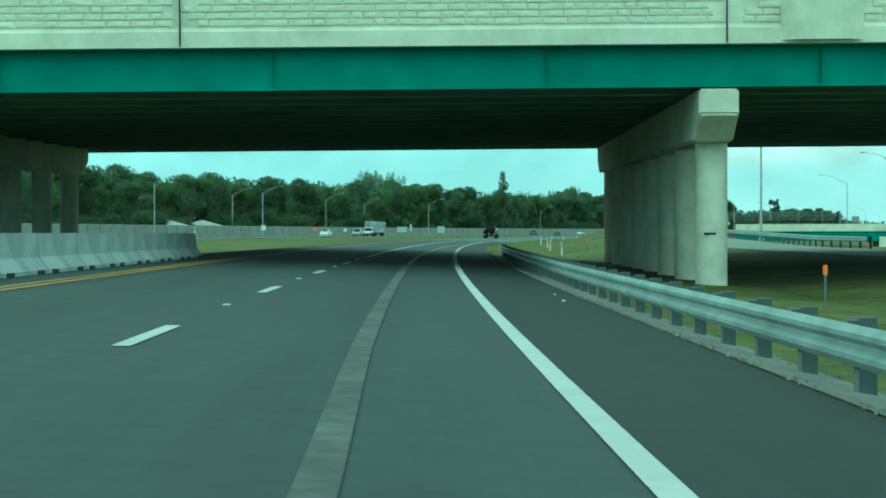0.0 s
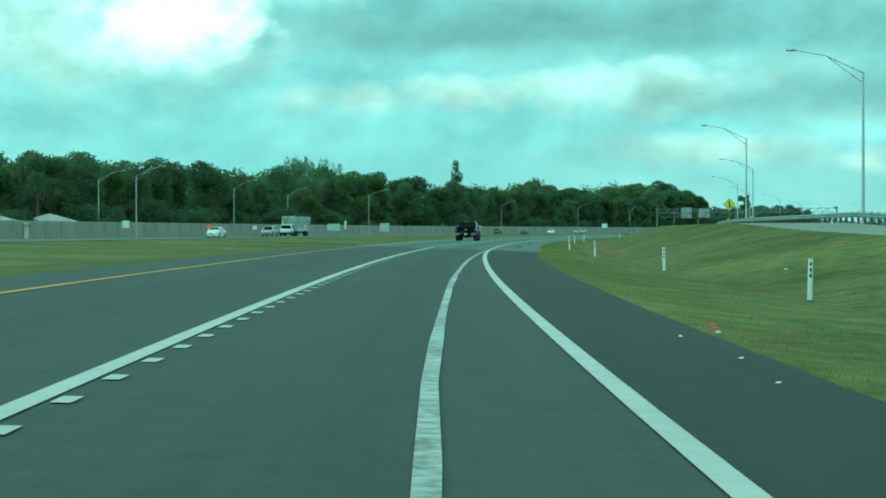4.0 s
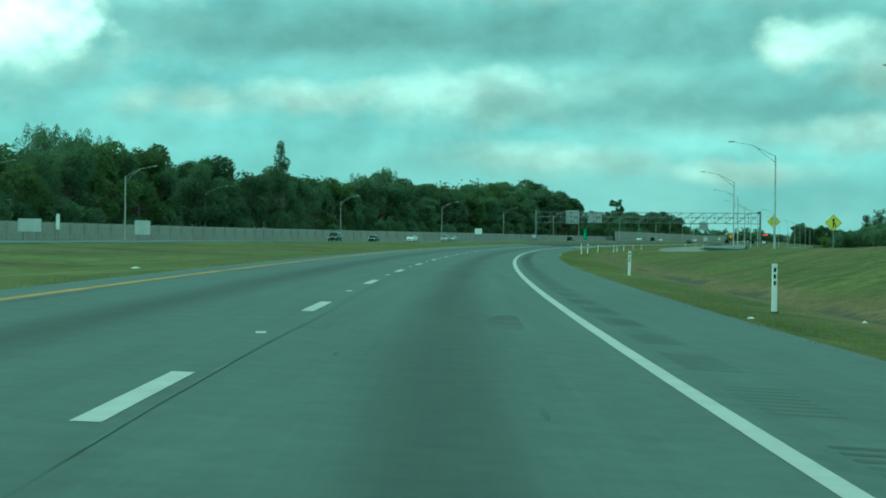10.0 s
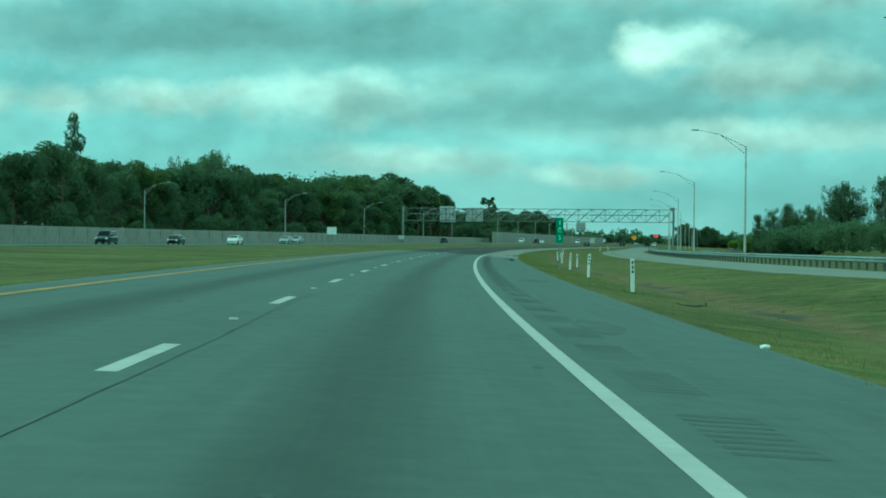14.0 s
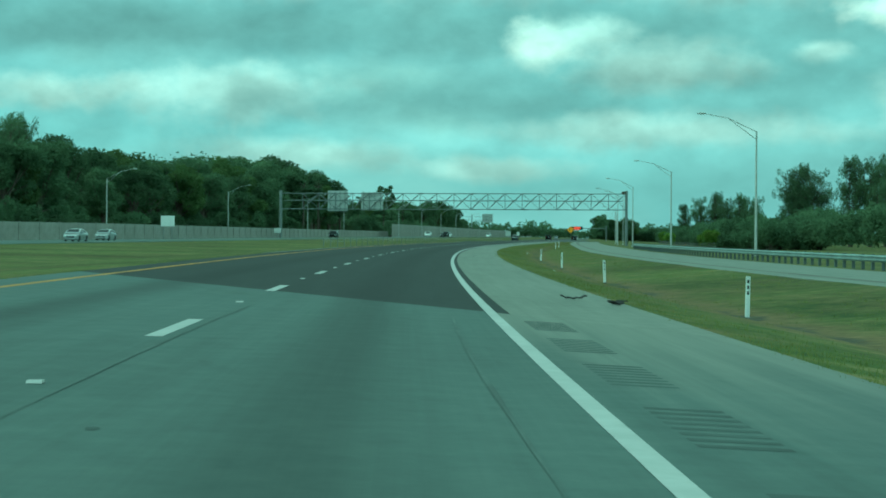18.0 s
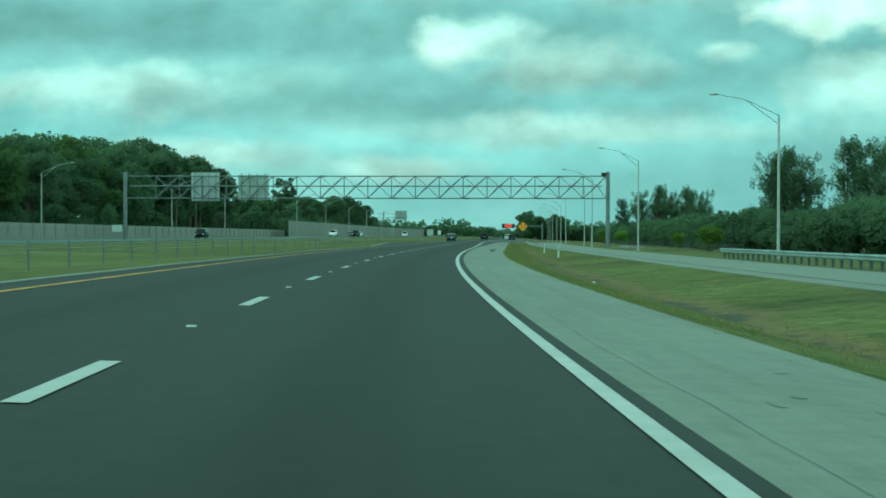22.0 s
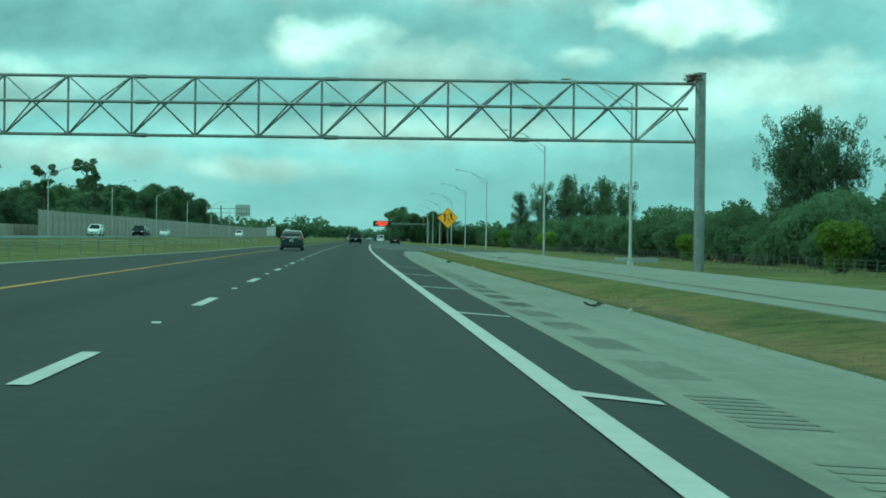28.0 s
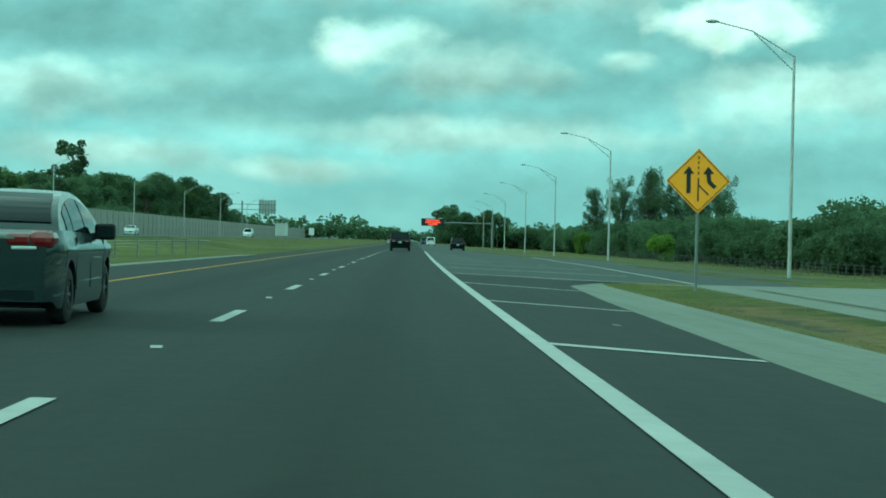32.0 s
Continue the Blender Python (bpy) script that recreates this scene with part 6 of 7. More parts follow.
DARK_TINT = plain("dark_tinted_glass", (0.004, 0.006, 0.006), 0.08, spec=0.09)
MIRROR = plain("mirror_glass", (0.75, 0.78, 0.78), 0.04, metal=1.0)
LAMP_RED = plain("red_lamp_lens", (0.13, 0.006, 0.008), 0.12, spec=0.6, coat=0.5)
LAMP_CLEAR = plain("clear_lamp_lens", (0.62, 0.64, 0.64), 0.12, spec=0.7, coat=0.8)
TRIM = plain("black_plastic_trim", (0.009, 0.010, 0.010), 0.6, spec=0.25)
TRAILER = mat("printed_trailer_side", [(0.16, 0.19, 0.18), (0.34, 0.37, 0.35), (0.5, 0.52, 0.5)], 1.1, 0.55, big=0.5, bigscale=0.5)
TRAILER_DARK = mat("trailer_print", [(0.06, 0.07, 0.07), (0.13, 0.12, 0.12)], 2.0, 0.6)
PAD = mat("worn_grey_bumper", [(0.15, 0.16, 0.165), (0.22, 0.235, 0.24)], 5.0, 0.5, metal=0.3, big=0.15, bigscale=2.0)
CHROME = plain("chrome", (0.62, 0.63, 0.63), 0.12, metal=1.0)
GOLD = plain("gold_emblem", (0.42, 0.30, 0.12), 0.4, metal=0.8)
PLATE = plain("number_plate", (0.66, 0.68, 0.66), 0.5)
TYRE = mat("tyre_rubber", [(0.012, 0.012, 0.012), (0.03, 0.03, 0.029)], 9.0, 0.85)
RIM = plain("dark_alloy", (0.16, 0.165, 0.17), 0.35, metal=0.8)


def skin(ys, zb, zt, half, rows=7):
    """Closed body shell: side rows from the sill or arch at zb(y) to zt(y), half width half(y, z)."""
    bm = bmesh.new()
    rings = []
    for y in ys:
        a, b = zb(y), zt(y)
        right = [(half(y, a + (b - a) * k / rows), y, a + (b - a) * k / rows) for k in range(rows + 1)]
        ring = [bm.verts.new(c) for c in right] + [bm.verts.new((-c[0], c[1], c[2])) for c in reversed(right)]
        rings.append(ring)
    n = len(rings[0])
    for p, q in zip(rings, rings[1:]):
        for k in range(n):
            bm.faces.new((p[k], p[(k + 1) % n], q[(k + 1) % n], q[k]))
    bm.faces.new(list(reversed(rings[0])))
    bm.faces.new(rings[-1])
    bmesh.ops.recalc_face_normals(bm, faces=bm.faces)
    return bm


def arch(y, centres, r, sill):
    """Height of the body's lower edge, lifted over each wheel."""
    z = sill
    for c, zc in centres:
        if abs(y - c) < r:
            z = max(z, zc + math.sqrt(r * r - (y - c) ** 2))
    return z


def spread_ys(y0, y1, centres, r):
    ys = {y0, y1}
    for k in range(1, 24):
        ys.add(y0 + (y1 - y0) * k / 24)
    for c, _ in centres:
        for k in range(13):
            ys.add(c + r * math.cos(math.pi * k / 12))
    return sorted(y for y in ys if y0 <= y <= y1)


def quad_panel(q, u0, u1, v0, v1, proud, u0t=None, u1t=None, thick=0.02):
    """A thin pane laid on the quad q (four corners, bottom pair then top pair)."""
    a, b, c, d = [Vector(k) for k in q]
    nrm = (b - a).cross(d - a).normalized()
    u0t, u1t = u0 if u0t is None else u0t, u1 if u1t is None else u1t

    def on(u, v):
        return (a.lerp(b, u)).lerp(d.lerp(c, u), v)

    ring = [on(u0, v0), on(u1, v0), on(u1t, v1), on(u0t, v1)]
    bm = bmesh.new()
    lo = [bm.verts.new(p - nrm * thick) for p in ring]
    hi = [bm.verts.new(p + nrm * proud) for p in ring]
    bm.faces.new(hi)
    bm.faces.new(list(reversed(lo)))
    for k in range(4):
        bm.faces.new((lo[k], lo[(k + 1) % 4], hi[(k + 1) % 4], hi[k]))
    bmesh.ops.recalc_face_normals(bm, faces=bm.faces)
    return bm


def wheel(parent, x, y, r, w):
    """Tyre with rounded shoulders, rim with spokes."""
    sgn = 1 if x > 0 else -1
    prof = [(0.55, -0.5), (0.86, -0.5), (0.97, -0.38), (1.0, -0.2), (1.0, 0.2), (0.97, 0.38), (0.86, 0.5), (0.55, 0.5)]
    bm = bmesh.new()
    n = 28
    rings = []
    for k in range(n):
        a = 2 * math.pi * k / n
        rings.append([bm.verts.new((x + p[1] * w, y + math.cos(a) * r * p[0], r + math.sin(a) * r * p[0])) for p in prof])
    for k in range(n):
        p, q = rings[k], rings[(k + 1) % n]
        for j in range(len(prof)):
            i = (j + 1) % len(prof)
            bm.faces.new((p[j], p[i], q[i], q[j]))
    bmesh.ops.recalc_face_normals(bm, faces=bm.faces)
    wh = part("wheel", bm, TYRE, parent, smooth=True)
    rim = bmesh.new()
    rod(rim, (x - sgn * w * 0.3, y, r), (x + sgn * w * 0.34, y, r), r * 0.57, r * 0.57, 20)
    rod(rim, (x + sgn * w * 0.3, y, r), (x + sgn * w * 0.44, y, r), r * 0.16, r * 0.12, 10)
    for k in range(6):
        a = k * math.pi / 3
        box(rim, (x + sgn * w * 0.36, y + math.cos(a) * r * 0.33, r + math.sin(a) * r * 0.33), (0.03, r * 0.42, r * 0.12), Matrix.Rotation(a, 4, "X"))
    part("rim", rim, RIM, wh)
    return wh


def liner(parent, x0, x1, y, z, r):
    """Dark half tunnel over a wheel."""
    bm = bmesh.new()
    rings = [[bm.verts.new((x, y + r * math.cos(math.pi * k / 14), z + r * math.sin(math.pi * k / 14))) for k in range(15)] for x in (x0, x1)]
    for k in range(14):
        bm.faces.new((rings[0][k], rings[0][k + 1], rings[1][k + 1], rings[1][k]))
    bm.faces.new(rings[0])
    part("arch_liner", bm, TRIM, parent)


def plate_on(ob, y, z, w=0.31, h=0.15):
    pl = part("number_plate", cube((0, y, z), (w, 0.012, h), 0.004), PLATE, ob, "pale number plate")
    for k in range(6):
        if k != 3:
            part("bar", cube((-w * 0.36 + k * w * 0.145, y - 0.008, z - 0.005), (w * 0.085, 0.006, h * 0.5)), TRIM, pl)


def cabin(ob, paint, base, roof, z0, z1, wb, wr, pillars, tint=TINT, rim=0.07):
    """Greenhouse between base (rear, front) at z0 and roof (rear, front) at z1, with its panes."""
    (b0, b1), (r0, r1) = base, roof
    bm = bmesh.new()
    mid, steps = (r0 + r1) / 2, 6
    lo = [(-wb, b0, z0), (wb, b0, z0), (wb, b1, z0), (-wb, b1, z0)]
    up = [(-wr, r0, z1), (wr, r0, z1), (wr, r1, z1), (-wr, r1, z1)]
    v = [bm.verts.new(c) for c in lo + up]
    for f in ((0, 1, 5, 4), (1, 2, 6, 5), (2, 3, 7, 6), (3, 0, 4, 7), (4, 5, 6, 7), (3, 2, 1, 0)):
        bm.faces.new([v[i] for i in f])
    bmesh.ops.recalc_face_normals(bm, faces=bm.faces)
    bmesh.ops.bevel(bm, geom=[e for e in bm.edges if max(a.co.z for a in e.verts) > z0 + 0.05], offset=0.07, segments=3, affect="EDGES", profile=0.6)
    cab = part("cabin", bm, paint, ob, smooth=True)
    part("rear_window", quad_panel([lo[0], lo[1], up[1], up[0]], rim, 1 - rim, 0.08, 0.88, 0.006, rim + 0.03, 0.97 - rim), tint, cab)
    part("windscreen", quad_panel([lo[2], lo[3], up[3], up[2]], 0.06, 0.94, 0.06, 0.9, 0.006, 0.08, 0.92), tint, cab)
    for sgn in (1, -1):
        q = [lo[1], lo[2], up[2], up[1]] if sgn > 0 else [lo[3], lo[0], up[0], up[3]]
        for a, b in pillars:
            u0, u1 = (a, b) if sgn > 0 else (1 - b, 1 - a)
            part("side_window", quad_panel(q, u0, u1, 0.08, 0.84, 0.006), tint, cab)
    return cab


def sedan_cabin(ob, paint, z0, z1, wb, wr):
    """Curved greenhouse of a sedan: a roof arc from boot to bonnet, with its panes a little proud."""
    def crown(y):
        return z0 + (z1 - z0) * max(0.0, math.sin(math.pi * (y - 0.5) / 3.15)) ** 0.62

    def point(y, f, proud=0.0):
        """f runs from the belt (0) up the side to the roof's edge (1) and over to its middle (2)."""
        zt = crown(y)
        k = (zt - z0) / (z1 - z0)
        edge = wb - (wb - wr) * k ** 1.2
        if f <= 1:
            return (wb + (edge - wb) * f ** 1.5 + proud, y, z0 + (zt - z0) * (f - 0.05 * f * f))
        g = f - 1
        return (edge * (1 - g), y, z0 + (zt - z0) * (0.95 + 0.05 * math.sin(g * math.pi / 2) ** 0.7) + proud)

    ys = [0.5 + 3.15 * i / 28 for i in range(29)]
    fs = [0, 0.2, 0.4, 0.6, 0.8, 0.92, 1, 1.06, 1.15, 1.35, 1.65, 2]
    bm = bmesh.new()
    rings = []
    for y in ys:
        right = [point(y, f) for f in fs]
        rings.append([bm.verts.new(c) for c in right] + [bm.verts.new((-c[0], c[1], c[2])) for c in reversed(right[:-1])])
    for p, q in zip(rings, rings[1:]):
        for k in range(len(p) - 1):
            bm.faces.new((p[k], p[k + 1], q[k + 1], q[k]))
    bmesh.ops.recalc_face_normals(bm, faces=bm.faces)
    cab = part("cabin", bm, paint, ob, smooth=True)

    def pane(name, rows):
        bm = bmesh.new()
        grid = [[bm.verts.new(c) for c in row] for row in rows]
        for p, q in zip(grid, grid[1:]):
            for k in range(len(p) - 1):
                bm.faces.new((p[k], p[k + 1], q[k + 1], q[k]))
        bmesh.ops.recalc_face_normals(bm, faces=bm.faces)
        bmesh.ops.solidify(bm, geom=bm.faces[:], thickness=0.004)
        part(name, bm, TINT, cab, smooth=True)

    for name, a, b in (("rear_window", 0.62, 1.42), ("windscreen", 2.72, 3.52)):
        rows = []
        for i in range(9):
            y = a + (b - a) * i / 8
            x, z = point(y, 1.0)[0] - 0.075, point(y, 1.65, 0.014)[2]
            rows.append([(x * k / 4, y, z + 0.012 * (1 - abs(k) / 4)) for k in range(-4, 5)])
        pane(name, rows)
    for sgn in (1, -1):
        for a, b in ((1.0, 1.36), (1.42, 2.2), (2.28, 3.1)):
            rows = []
            for i in range(7):
                y = a + (b - a) * i / 6
                top = 1 - 0.075 / max(0.1, crown(y) - z0)
                rows.append([(sgn * c[0], c[1], c[2]) for c in (point(y, 0.08 + (max(top, 0.12) - 0.08) * k / 4, 0.008) for k in range(5))])
            pane("side_window", rows)
    return cab


def mirrors(ob, paint, x, y, z, s=1.0, glass=TINT):
    for sgn in (1, -1):
        bm = cube((sgn * (x + 0.13 * s), y, z), (0.24 * s, 0.14 * s, 0.19 * s), 0.035 * s)
        rod(bm, (sgn * (x - 0.06), y + 0.04, z - 0.05), (sgn * (x + 0.08), y + 0.02, z - 0.03), 0.03, 0.03, 6)
        m = part("mirror", bm, paint, ob)
        part("mirror_glass", cube((sgn * (x + 0.14 * s), y - 0.072 * s, z), (0.18 * s, 0.008, 0.13 * s)), glass, m)


def pickup(m, label):
    ob = thing("pickup_truck", m, label, "truck", "vehicles")
    R, wt = 0.45, 0.36
    cen = [(1.25, R), (4.85, R)]

    def half(y, z):
        x = 0.985 - 0.35 * max(0, z - 1.12) ** 2 - 0.5 * max(0, 0.86 - z) ** 2
        x += 0.035 * math.exp(-((z - 0.98) / 0.12) ** 2)
        for c, _ in cen:
            x += 0.05 * max(0.0, 1 - abs(y - c) / 0.75) * max(0, min(1, (1.3 - z) * 3))
        return x - 0.35 * max(0, y - 5.25) ** 2 * 1.0

    def top(y):
        return float(np.interp(y, [0, 2.0, 2.06, 4.3, 4.45, 5.5, 5.75], [1.36, 1.36, 1.34, 1.30, 1.28, 1.22, 1.08]))

    ys = spread_ys(0.06, 5.75, cen, 0.56)
    part("body", skin(ys, lambda y: arch(y, cen, 0.55, 0.62), top, half, 9), CAR_BLACK, ob, "glossy black body", smooth=True)
    part("underbody", cube((0, 2.9, 0.66), (1.3, 5.2, 0.16)), TRIM, ob)
    for x in (-0.92, 0.92):
        part("bed_rail", cube((x, 1.05, 1.375), (0.1, 2.0, 0.05), 0.02), TRIM, ob)
    tg = part("tailgate", cube((0, 0.045, 1.02), (1.52, 0.05, 0.64), 0.02), CAR_BLACK, ob, "black tailgate")
    part("tailgate_lip", cube((0, 0.02, 1.335), (1.56, 0.13, 0.07), 0.03), CAR_BLACK, tg)
    part("tailgate_spoiler", cube((0, 0.035, 1.255), (1.5, 0.07, 0.12), 0.03), CAR_BLACK, tg)
    part("handle", cube((0, 0.012, 1.2), (0.22, 0.02, 0.07), 0.006), TRIM, tg)
    em = bmesh.new()
    box(em, (0, 0.012, 1.06), (0.27, 0.02, 0.05))
    box(em, (0, 0.011, 1.06), (0.11, 0.022, 0.10))
    part("emblem", em, GOLD, tg, "gold emblem bar")
    for k in range(9):
        part("bar", cube((-0.62 + k * 0.05, 0.016, 0.835), (0.034, 0.008, 0.035)), CHROME, tg)
    part("bar", cube((0.56, 0.016, 0.79), (0.07, 0.008, 0.03)), CHROME, tg)
    for sgn in (1, -1):
        tl = part("tail_light", cube((sgn * 0.895, 0.07, 1.06), (0.17, 0.10, 0.44), 0.06), LAMP_RED, ob, "tall red tail light")
        part("reverse_lens", cube((sgn * 0.895, 0.017, 1.06), (0.09, 0.012, 0.07), 0.004), PAD, tl)
        part("bumper_pad", cube((sgn * 0.76, -0.02, 0.655), (0.42, 0.17, 0.22), 0.03), PAD, ob, "grey corner of the bumper")
        part("headlight", cube((sgn * 0.78, 5.62, 1.0), (0.34, 0.2, 0.3), 0.03), LAMP_CLEAR, ob)
    part("rear_bumper", cube((0, -0.01, 0.645), (1.12, 0.15, 0.2), 0.03), TRIM, ob, "black step bumper")
    part("front_bumper", cube((0, 5.76, 0.62), (1.8, 0.16, 0.26), 0.04), TRIM, ob)
    plate_on(ob, -0.1, 0.675)
    hitch = bmesh.new()
    rod(hitch, (0, 0.3, 0.42), (0, -0.05, 0.42), 0.04, 0.04, 8)
    box(hitch, (0, 0.1, 0.44), (0.7, 0.08, 0.08))
    part("hitch", hitch, TRIM, ob)
    part("axle", tube((-0.75, 1.25, R), (0.75, 1.25, R), 0.07, n=10), TRIM, ob)
    part("differential", tube((-0.12, 1.25, R), (0.16, 1.25, R), 0.16, n=12), TRIM, ob)
    part("exhaust", tube((0.52, 1.6, 0.46), (0.55, 0.1, 0.36), 0.045, n=10), PAD, ob)
    part("tow_ring", tube((0.38, 0.1, 0.5), (0.38, 0.1, 0.3), 0.04, n=8), TRIM, ob)
    cab = cabin(ob, CAR_BLACK, (2.08, 4.75), (2.3, 3.75), 1.3, 1.9, 0.9, 0.74, [(0.06, 0.27), (0.30, 0.56), (0.59, 0.80)], DARK_TINT, 0.035)
    part("brake_light", cube((0, 2.27, 1.845), (0.36, 0.05, 0.045), 0.01), LAMP_RED, cab)
    for sgn in (1, -1):
        part("cargo_lamp", cube((sgn * 0.22, 2.272, 1.845), (0.09, 0.045, 0.04)), LAMP_CLEAR, cab)
        part("door_handle", cube((sgn * 1.0, 3.05, 1.14), (0.03, 0.16, 0.035), 0.008), TRIM, ob)
        part("running_board", cube((sgn * 0.93, 3.1, 0.56), (0.16, 2.3, 0.07), 0.02), TRIM, ob)
        for y in (2.06, 3.12, 4.25):
            part("door_gap", cube((sgn * 0.975, y, 1.02), (0.06, 0.014, 0.52)), TRIM, ob)
        for y, _ in cen:
            wheel(ob, sgn * 0.86, y, R, wt)
            liner(ob, sgn * 0.5, sgn * 0.95, y, R, 0.545)
    mirrors(ob, CAR_BLACK, 0.96, 4.05, 1.40, 1.0, MIRROR)
    return ob


def car(m, label, paint, kind="sedan", rear_plate=True):
    """Sedan, hatch or SUV; +y is its front, the rear bumper stands at y = 0."""
    dims = {"sedan": (4.55, 0.87, 0.31, 0.18, 0.95, 1.47), "suv": (4.7, 0.93, 0.37, 0.27, 1.08, 1.72), "van": (5.0, 0.97, 0.36, 0.22, 1.1, 1.85)}
    L, W, R, sill, belt, roof = dims[kind]
    ob = thing("car" if kind == "sedan" else kind if kind == "van" else "suv", m, label, "car" if kind != "van" else "van", "vehicles")
    cen = [(0.92, R), (L - 0.88, R)]
    tail = belt + (0.05 if kind == "sedan" else -0.02)

    def half(y, z):
        x = W - 0.3 * max(0, z - belt * 0.72) ** 2 - 0.45 * max(0, 0.45 - z) ** 2
        x += 0.025 * math.exp(-((z - belt * 0.83) / 0.07) ** 2)
        return x - 0.55 * max(0, y - (L - 0.75)) ** 2 - 0.35 * max(0, 0.6 - y) ** 2

    def top(y):
        if kind == "sedan":
            return float(np.interp(y, [0, 0.12, 1.0, 3.3, 4.2, L], [tail - 0.1, tail, tail, belt, belt - 0.18, belt - 0.32]))
        return float(np.interp(y, [0, 0.1, 3.4, L - 0.35, L], [belt - 0.04, belt, belt, belt - 0.1, belt - 0.35]))

    ys = spread_ys(0.0, L, cen, R + 0.09)
    part("body", skin(ys, lambda y: arch(y, cen, R + 0.07, sill if 0.35 < y < L - 0.3 else sill + 0.08), top, half, 9), paint, ob, smooth=True)
    if kind == "sedan":
        cab = sedan_cabin(ob, paint, belt - 0.02, roof, W - 0.06, W - 0.25)
    else:
        cab = cabin(ob, paint, (0.1, L - 1.05), (0.42, L - 1.85), belt - 0.02, roof, W - 0.06, W - 0.2, [(0.05, 0.27), (0.29, 0.56), (0.585, 0.86)])
    for sgn in (1, -1):
        zl = tail - 0.12
        tl = part("tail_light", cube((sgn * (W - 0.17), 0.2, zl + 0.02), (0.26, 0.44, 0.2), 0.08), LAMP_RED, ob, "red tail light wrapped round the corner")
        part("inner_lens", cube((sgn * (W - 0.4), 0.03, zl + 0.02), (0.26, 0.09, 0.13), 0.04), LAMP_RED, tl)
        part("tail_lens", cube((sgn * (W - 0.34), 0.012, zl - 0.065), (0.26, 0.05, 0.035), 0.012), LAMP_CLEAR, tl)
        part("headlight", cube((sgn * (W - 0.26), L - 0.12, belt - 0.34), (0.36, 0.2, 0.15), 0.03), LAMP_CLEAR, ob)
        part("reflector", cube((sgn * (W - 0.24), 0.035, 0.47), (0.2, 0.03, 0.05)), LAMP_RED, ob)
        for y in (1.55, 2.6):
            part("door_handle", cube((sgn * (W - 0.005), y, belt - 0.16), (0.03, 0.15, 0.03), 0.006), paint, ob)
        for y in (1.28, 2.3, 3.3):
            part("door_gap", cube((sgn * (W - 0.02), y, (belt + sill) / 2 + 0.08), (0.05, 0.010, belt - sill - 0.2)), TRIM, ob)
        for y, _ in cen:
            wheel(ob, sgn * (W - 0.12), y, R, 0.21)
            liner(ob, sgn * (W - 0.32), sgn * (W - 0.03), y, R, R + 0.066)
    part("chrome_strip", cube((0, -0.004, tail - 0.08), (W * 1.0, 0.03, 0.03)), CHROME, ob)
    part("lower_bumper", cube((0, 0.06, 0.33), (W * 1.55, 0.12, 0.16), 0.03), TRIM, ob)
    part("grille", cube((0, L - 0.04, 0.52), (W * 1.1, 0.08, 0.22), 0.02), TRIM, ob)
    part("underbody", cube((0, L / 2, sill + 0.06), (W * 1.5, L - 0.6, 0.1)), TRIM, ob)
    if rear_plate:
        plate_on(ob, -0.012, tail - 0.27)
    mirrors(ob, TRIM if paint is CAR_GREY else paint, W - 0.04, L - 1.75, belt + 0.05)
    return ob


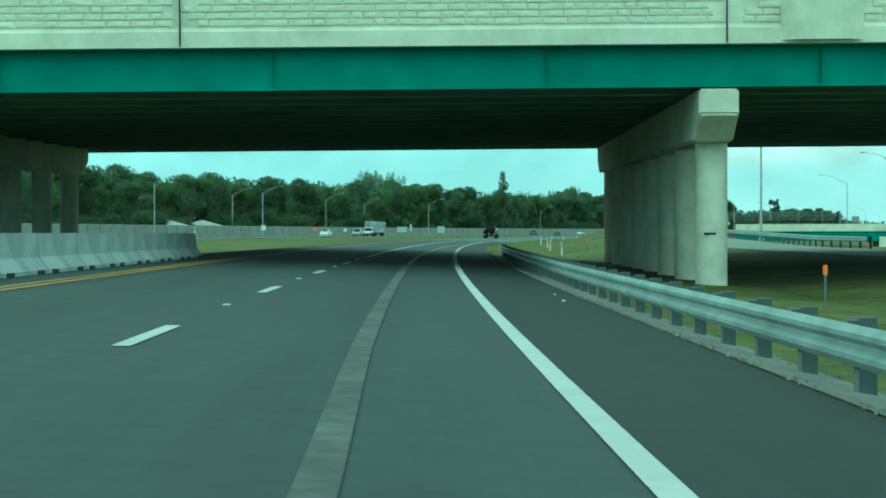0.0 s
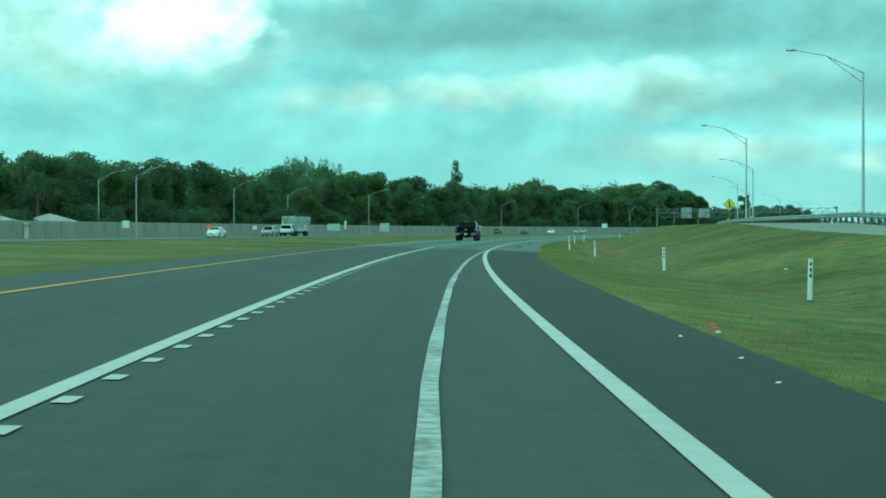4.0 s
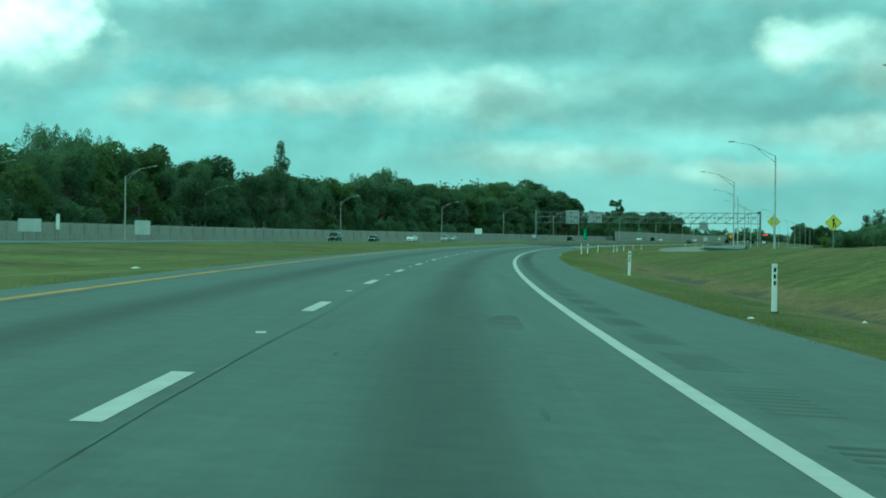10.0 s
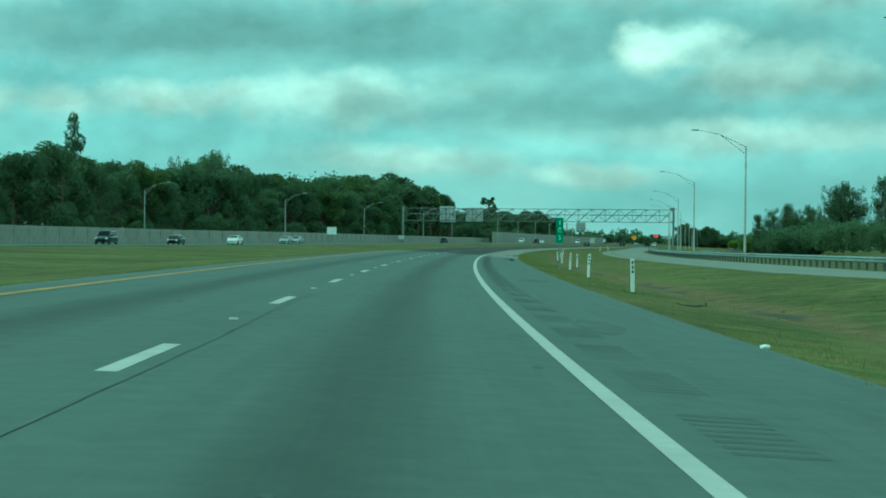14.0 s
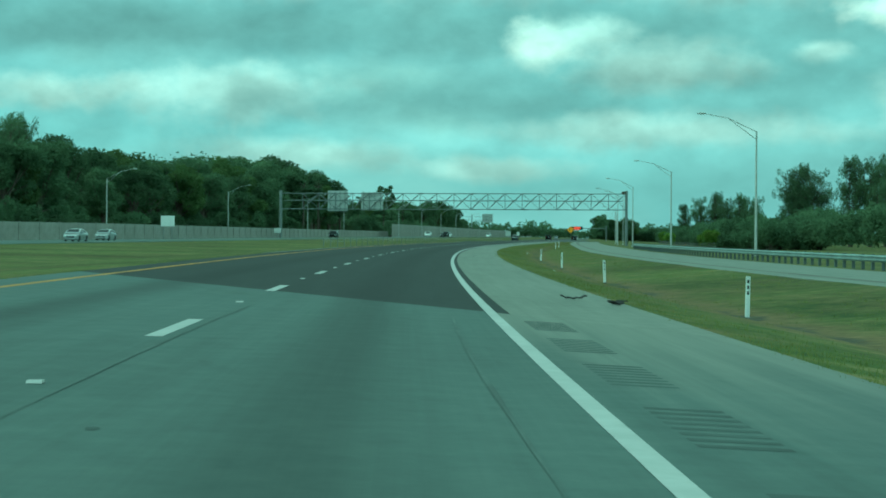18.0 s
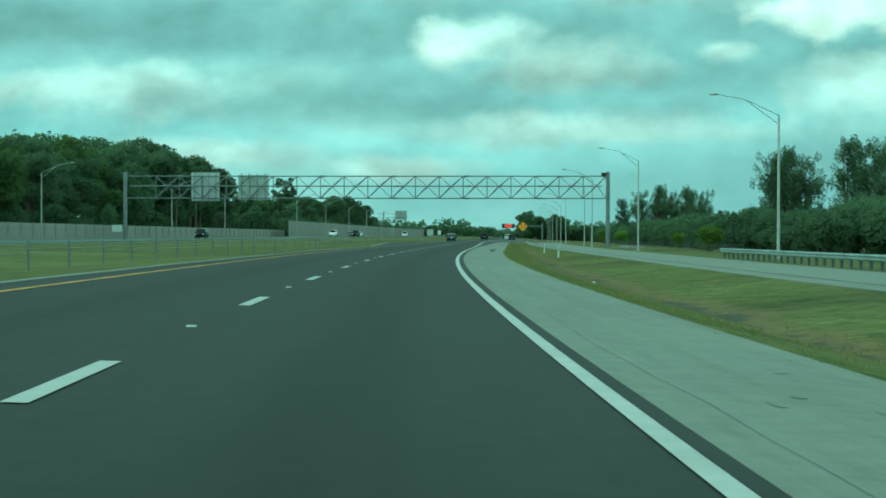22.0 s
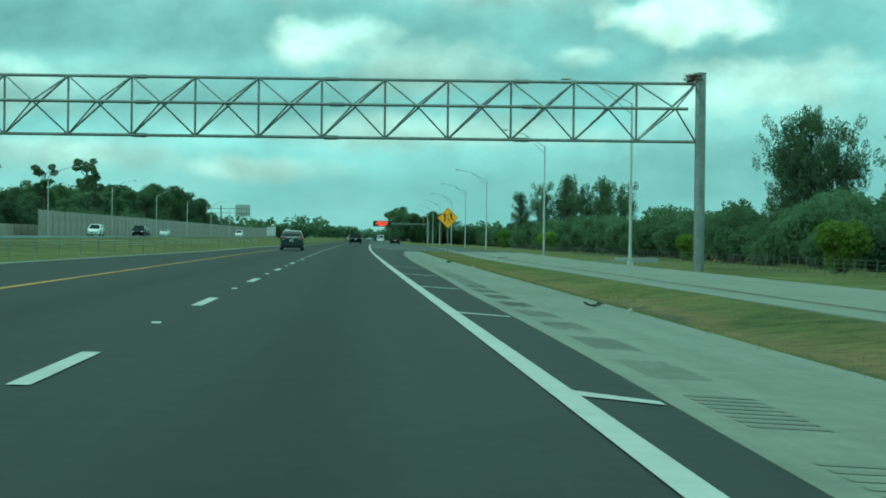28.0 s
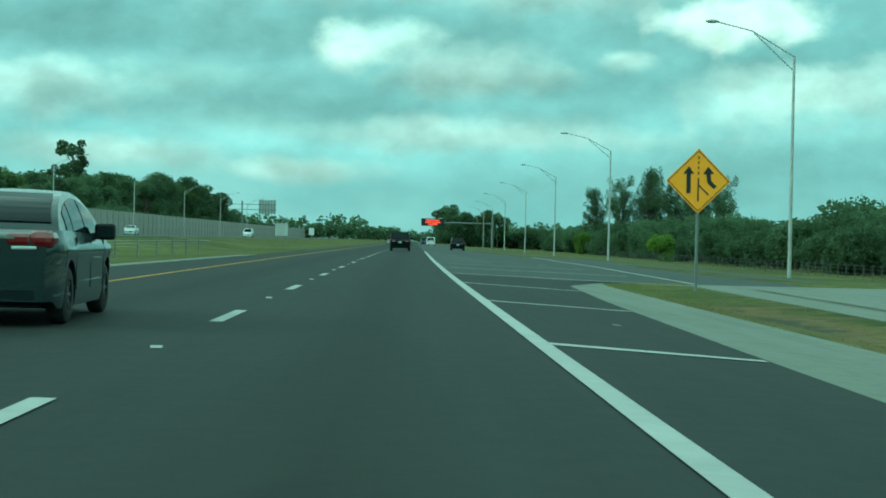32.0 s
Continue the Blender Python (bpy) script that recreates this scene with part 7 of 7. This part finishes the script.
def box_truck(m, label):
    ob = thing("box_truck", m, label, "truck", "vehicles")
    box_len = 10.8
    part("cargo_box", cube((0, box_len / 2, 2.25), (2.5, box_len, 2.75), 0.04), TRAILER, ob, "pale grey-green cargo box with dark printed swirls")
    for sgn in (1, -1):
        for z in (0.92, 3.58):
            part("side_rail", cube((sgn * 1.255, box_len / 2, z), (0.03, box_len, 0.09)), PAD, ob)
        for k, (y, z, w, h, tilt) in enumerate(((2.6, 2.5, 1.5, 0.28, 0.5), (2.6, 2.05, 1.5, 0.28, -0.5), (4.6, 2.5, 1.5, 0.28, -0.5), (4.6, 2.05, 1.5, 0.28, 0.5), (7.2, 2.3, 0.35, 1.7, 0.3), (8.3, 2.3, 0.3, 1.8, -0.2), (9.4, 2.2, 0.4, 1.5, 0.25), (1.0, 2.2, 0.3, 1.5, -0.3))):
            bm = bmesh.new()
            box(bm, (sgn * 1.256, y, z), (0.012, w, h), Matrix.Rotation(tilt * sgn, 4, "X"))
            part("swirl", bm, TRAILER_DARK, ob)
    bm = cube((0, box_len + 0.8, 1.35), (2.1, 1.3, 1.5), 0.12)
    box(bm, (0, box_len + 1.8, 0.95), (1.9, 1.0, 0.75), None, 0.12)
    cab = part("cab", bm, CAR_WHITE, ob)
    part("windscreen", cube((0, box_len + 1.46, 1.65), (1.8, 0.05, 0.6)), TINT, cab)
    for sgn in (1, -1):
        part("side_window", cube((sgn * 1.055, box_len + 0.8, 1.7), (0.02, 0.8, 0.5)), TINT, cab)
        part("headlight", cube((sgn * 0.72, box_len + 2.3, 0.95), (0.3, 0.06, 0.2)), LAMP_CLEAR, ob)
        for y, w in ((box_len + 1.5, 0.28), (2.0, 0.5), (3.2, 0.5), (box_len - 1.0, 0.5)):
            wheel(ob, sgn * 0.98, y, 0.47, w)
    part("chassis", cube((0, box_len / 2 + 0.6, 0.7), (1.0, box_len + 1.0, 0.25)), TRIM, ob)
    part("bumper", cube((0, box_len + 2.35, 0.55), (2.1, 0.16, 0.25), 0.03), TRIM, ob)
    return ob


pickup(at(266.6, -5.1, 0.0, 0.0), "black lifted pickup truck with big tyres in the fast lane")
car(at(891.6, -5.77, 0.0, 2.0), "dark grey sedan with red tail lights in the fast lane", CAR_GREY, "sedan")
car(at(1025, -2.2, 0.0, 0), "black SUV ahead on the highway", CAR_BLACK, "suv")
car(at(1090, 4.7, 0.0, 0), "black SUV far ahead in the merging lane", CAR_BLACK, "suv")
car(at(1230, 2.6, 0.0, 0), "white van far ahead on the highway", CAR_WHITE, "van")
car(at(1205, -5.4, 0.0, 0), "silver sedan far ahead on the highway", CAR_SILVER, "sedan")
car(at(1260, 1.5, 0.0, 0), "dark blue SUV far ahead on the highway", CAR_BLUE, "suv")
box_truck(at(411.5, -54, 0.0, 180), "truck with a pale printed cargo box on the opposite road")
first = {}
for s, d, paint, kind, label in (
        (333, -46, CAR_WHITE, "sedan", "white sedan on the opposite road"), (377, -50, CAR_SILVER, "suv", "silver SUV on the opposite road"),
        (674, -46, CAR_SILVER, "sedan", "silver sedan on the opposite road"), (583, -50, CAR_GREY, "suv", "dark grey SUV on the opposite road"),
        (617, -50, CAR_GREY, "sedan", "dark grey sedan on the opposite road"), (637, -46, CAR_WHITE, "sedan", "white sedan on the opposite road"),
        (700, -50, CAR_SILVER, "sedan", "silver sedan on the opposite road"), (893, -50, CAR_BLACK, "suv", "black SUV on the opposite road"),
        (1018, -40, CAR_WHITE, "suv", "white SUV on the opposite road"), (1035, -36, CAR_BLACK, "suv", "black SUV on the opposite road"),
        (1132, -44, CAR_WHITE, "sedan", "white sedan on the opposite road"), (1085, -42, CAR_GREY, "sedan", "dark grey sedan on the opposite road"),
        (1231, -36, CAR_WHITE, "van", "white van on the opposite road")):
    m = at(s, d, 0.0, 180)
    key = (paint.name, kind)
    if key in first:
        copy_thing(first[key], m)
    else:
        first[key] = car(m, label, paint, kind)
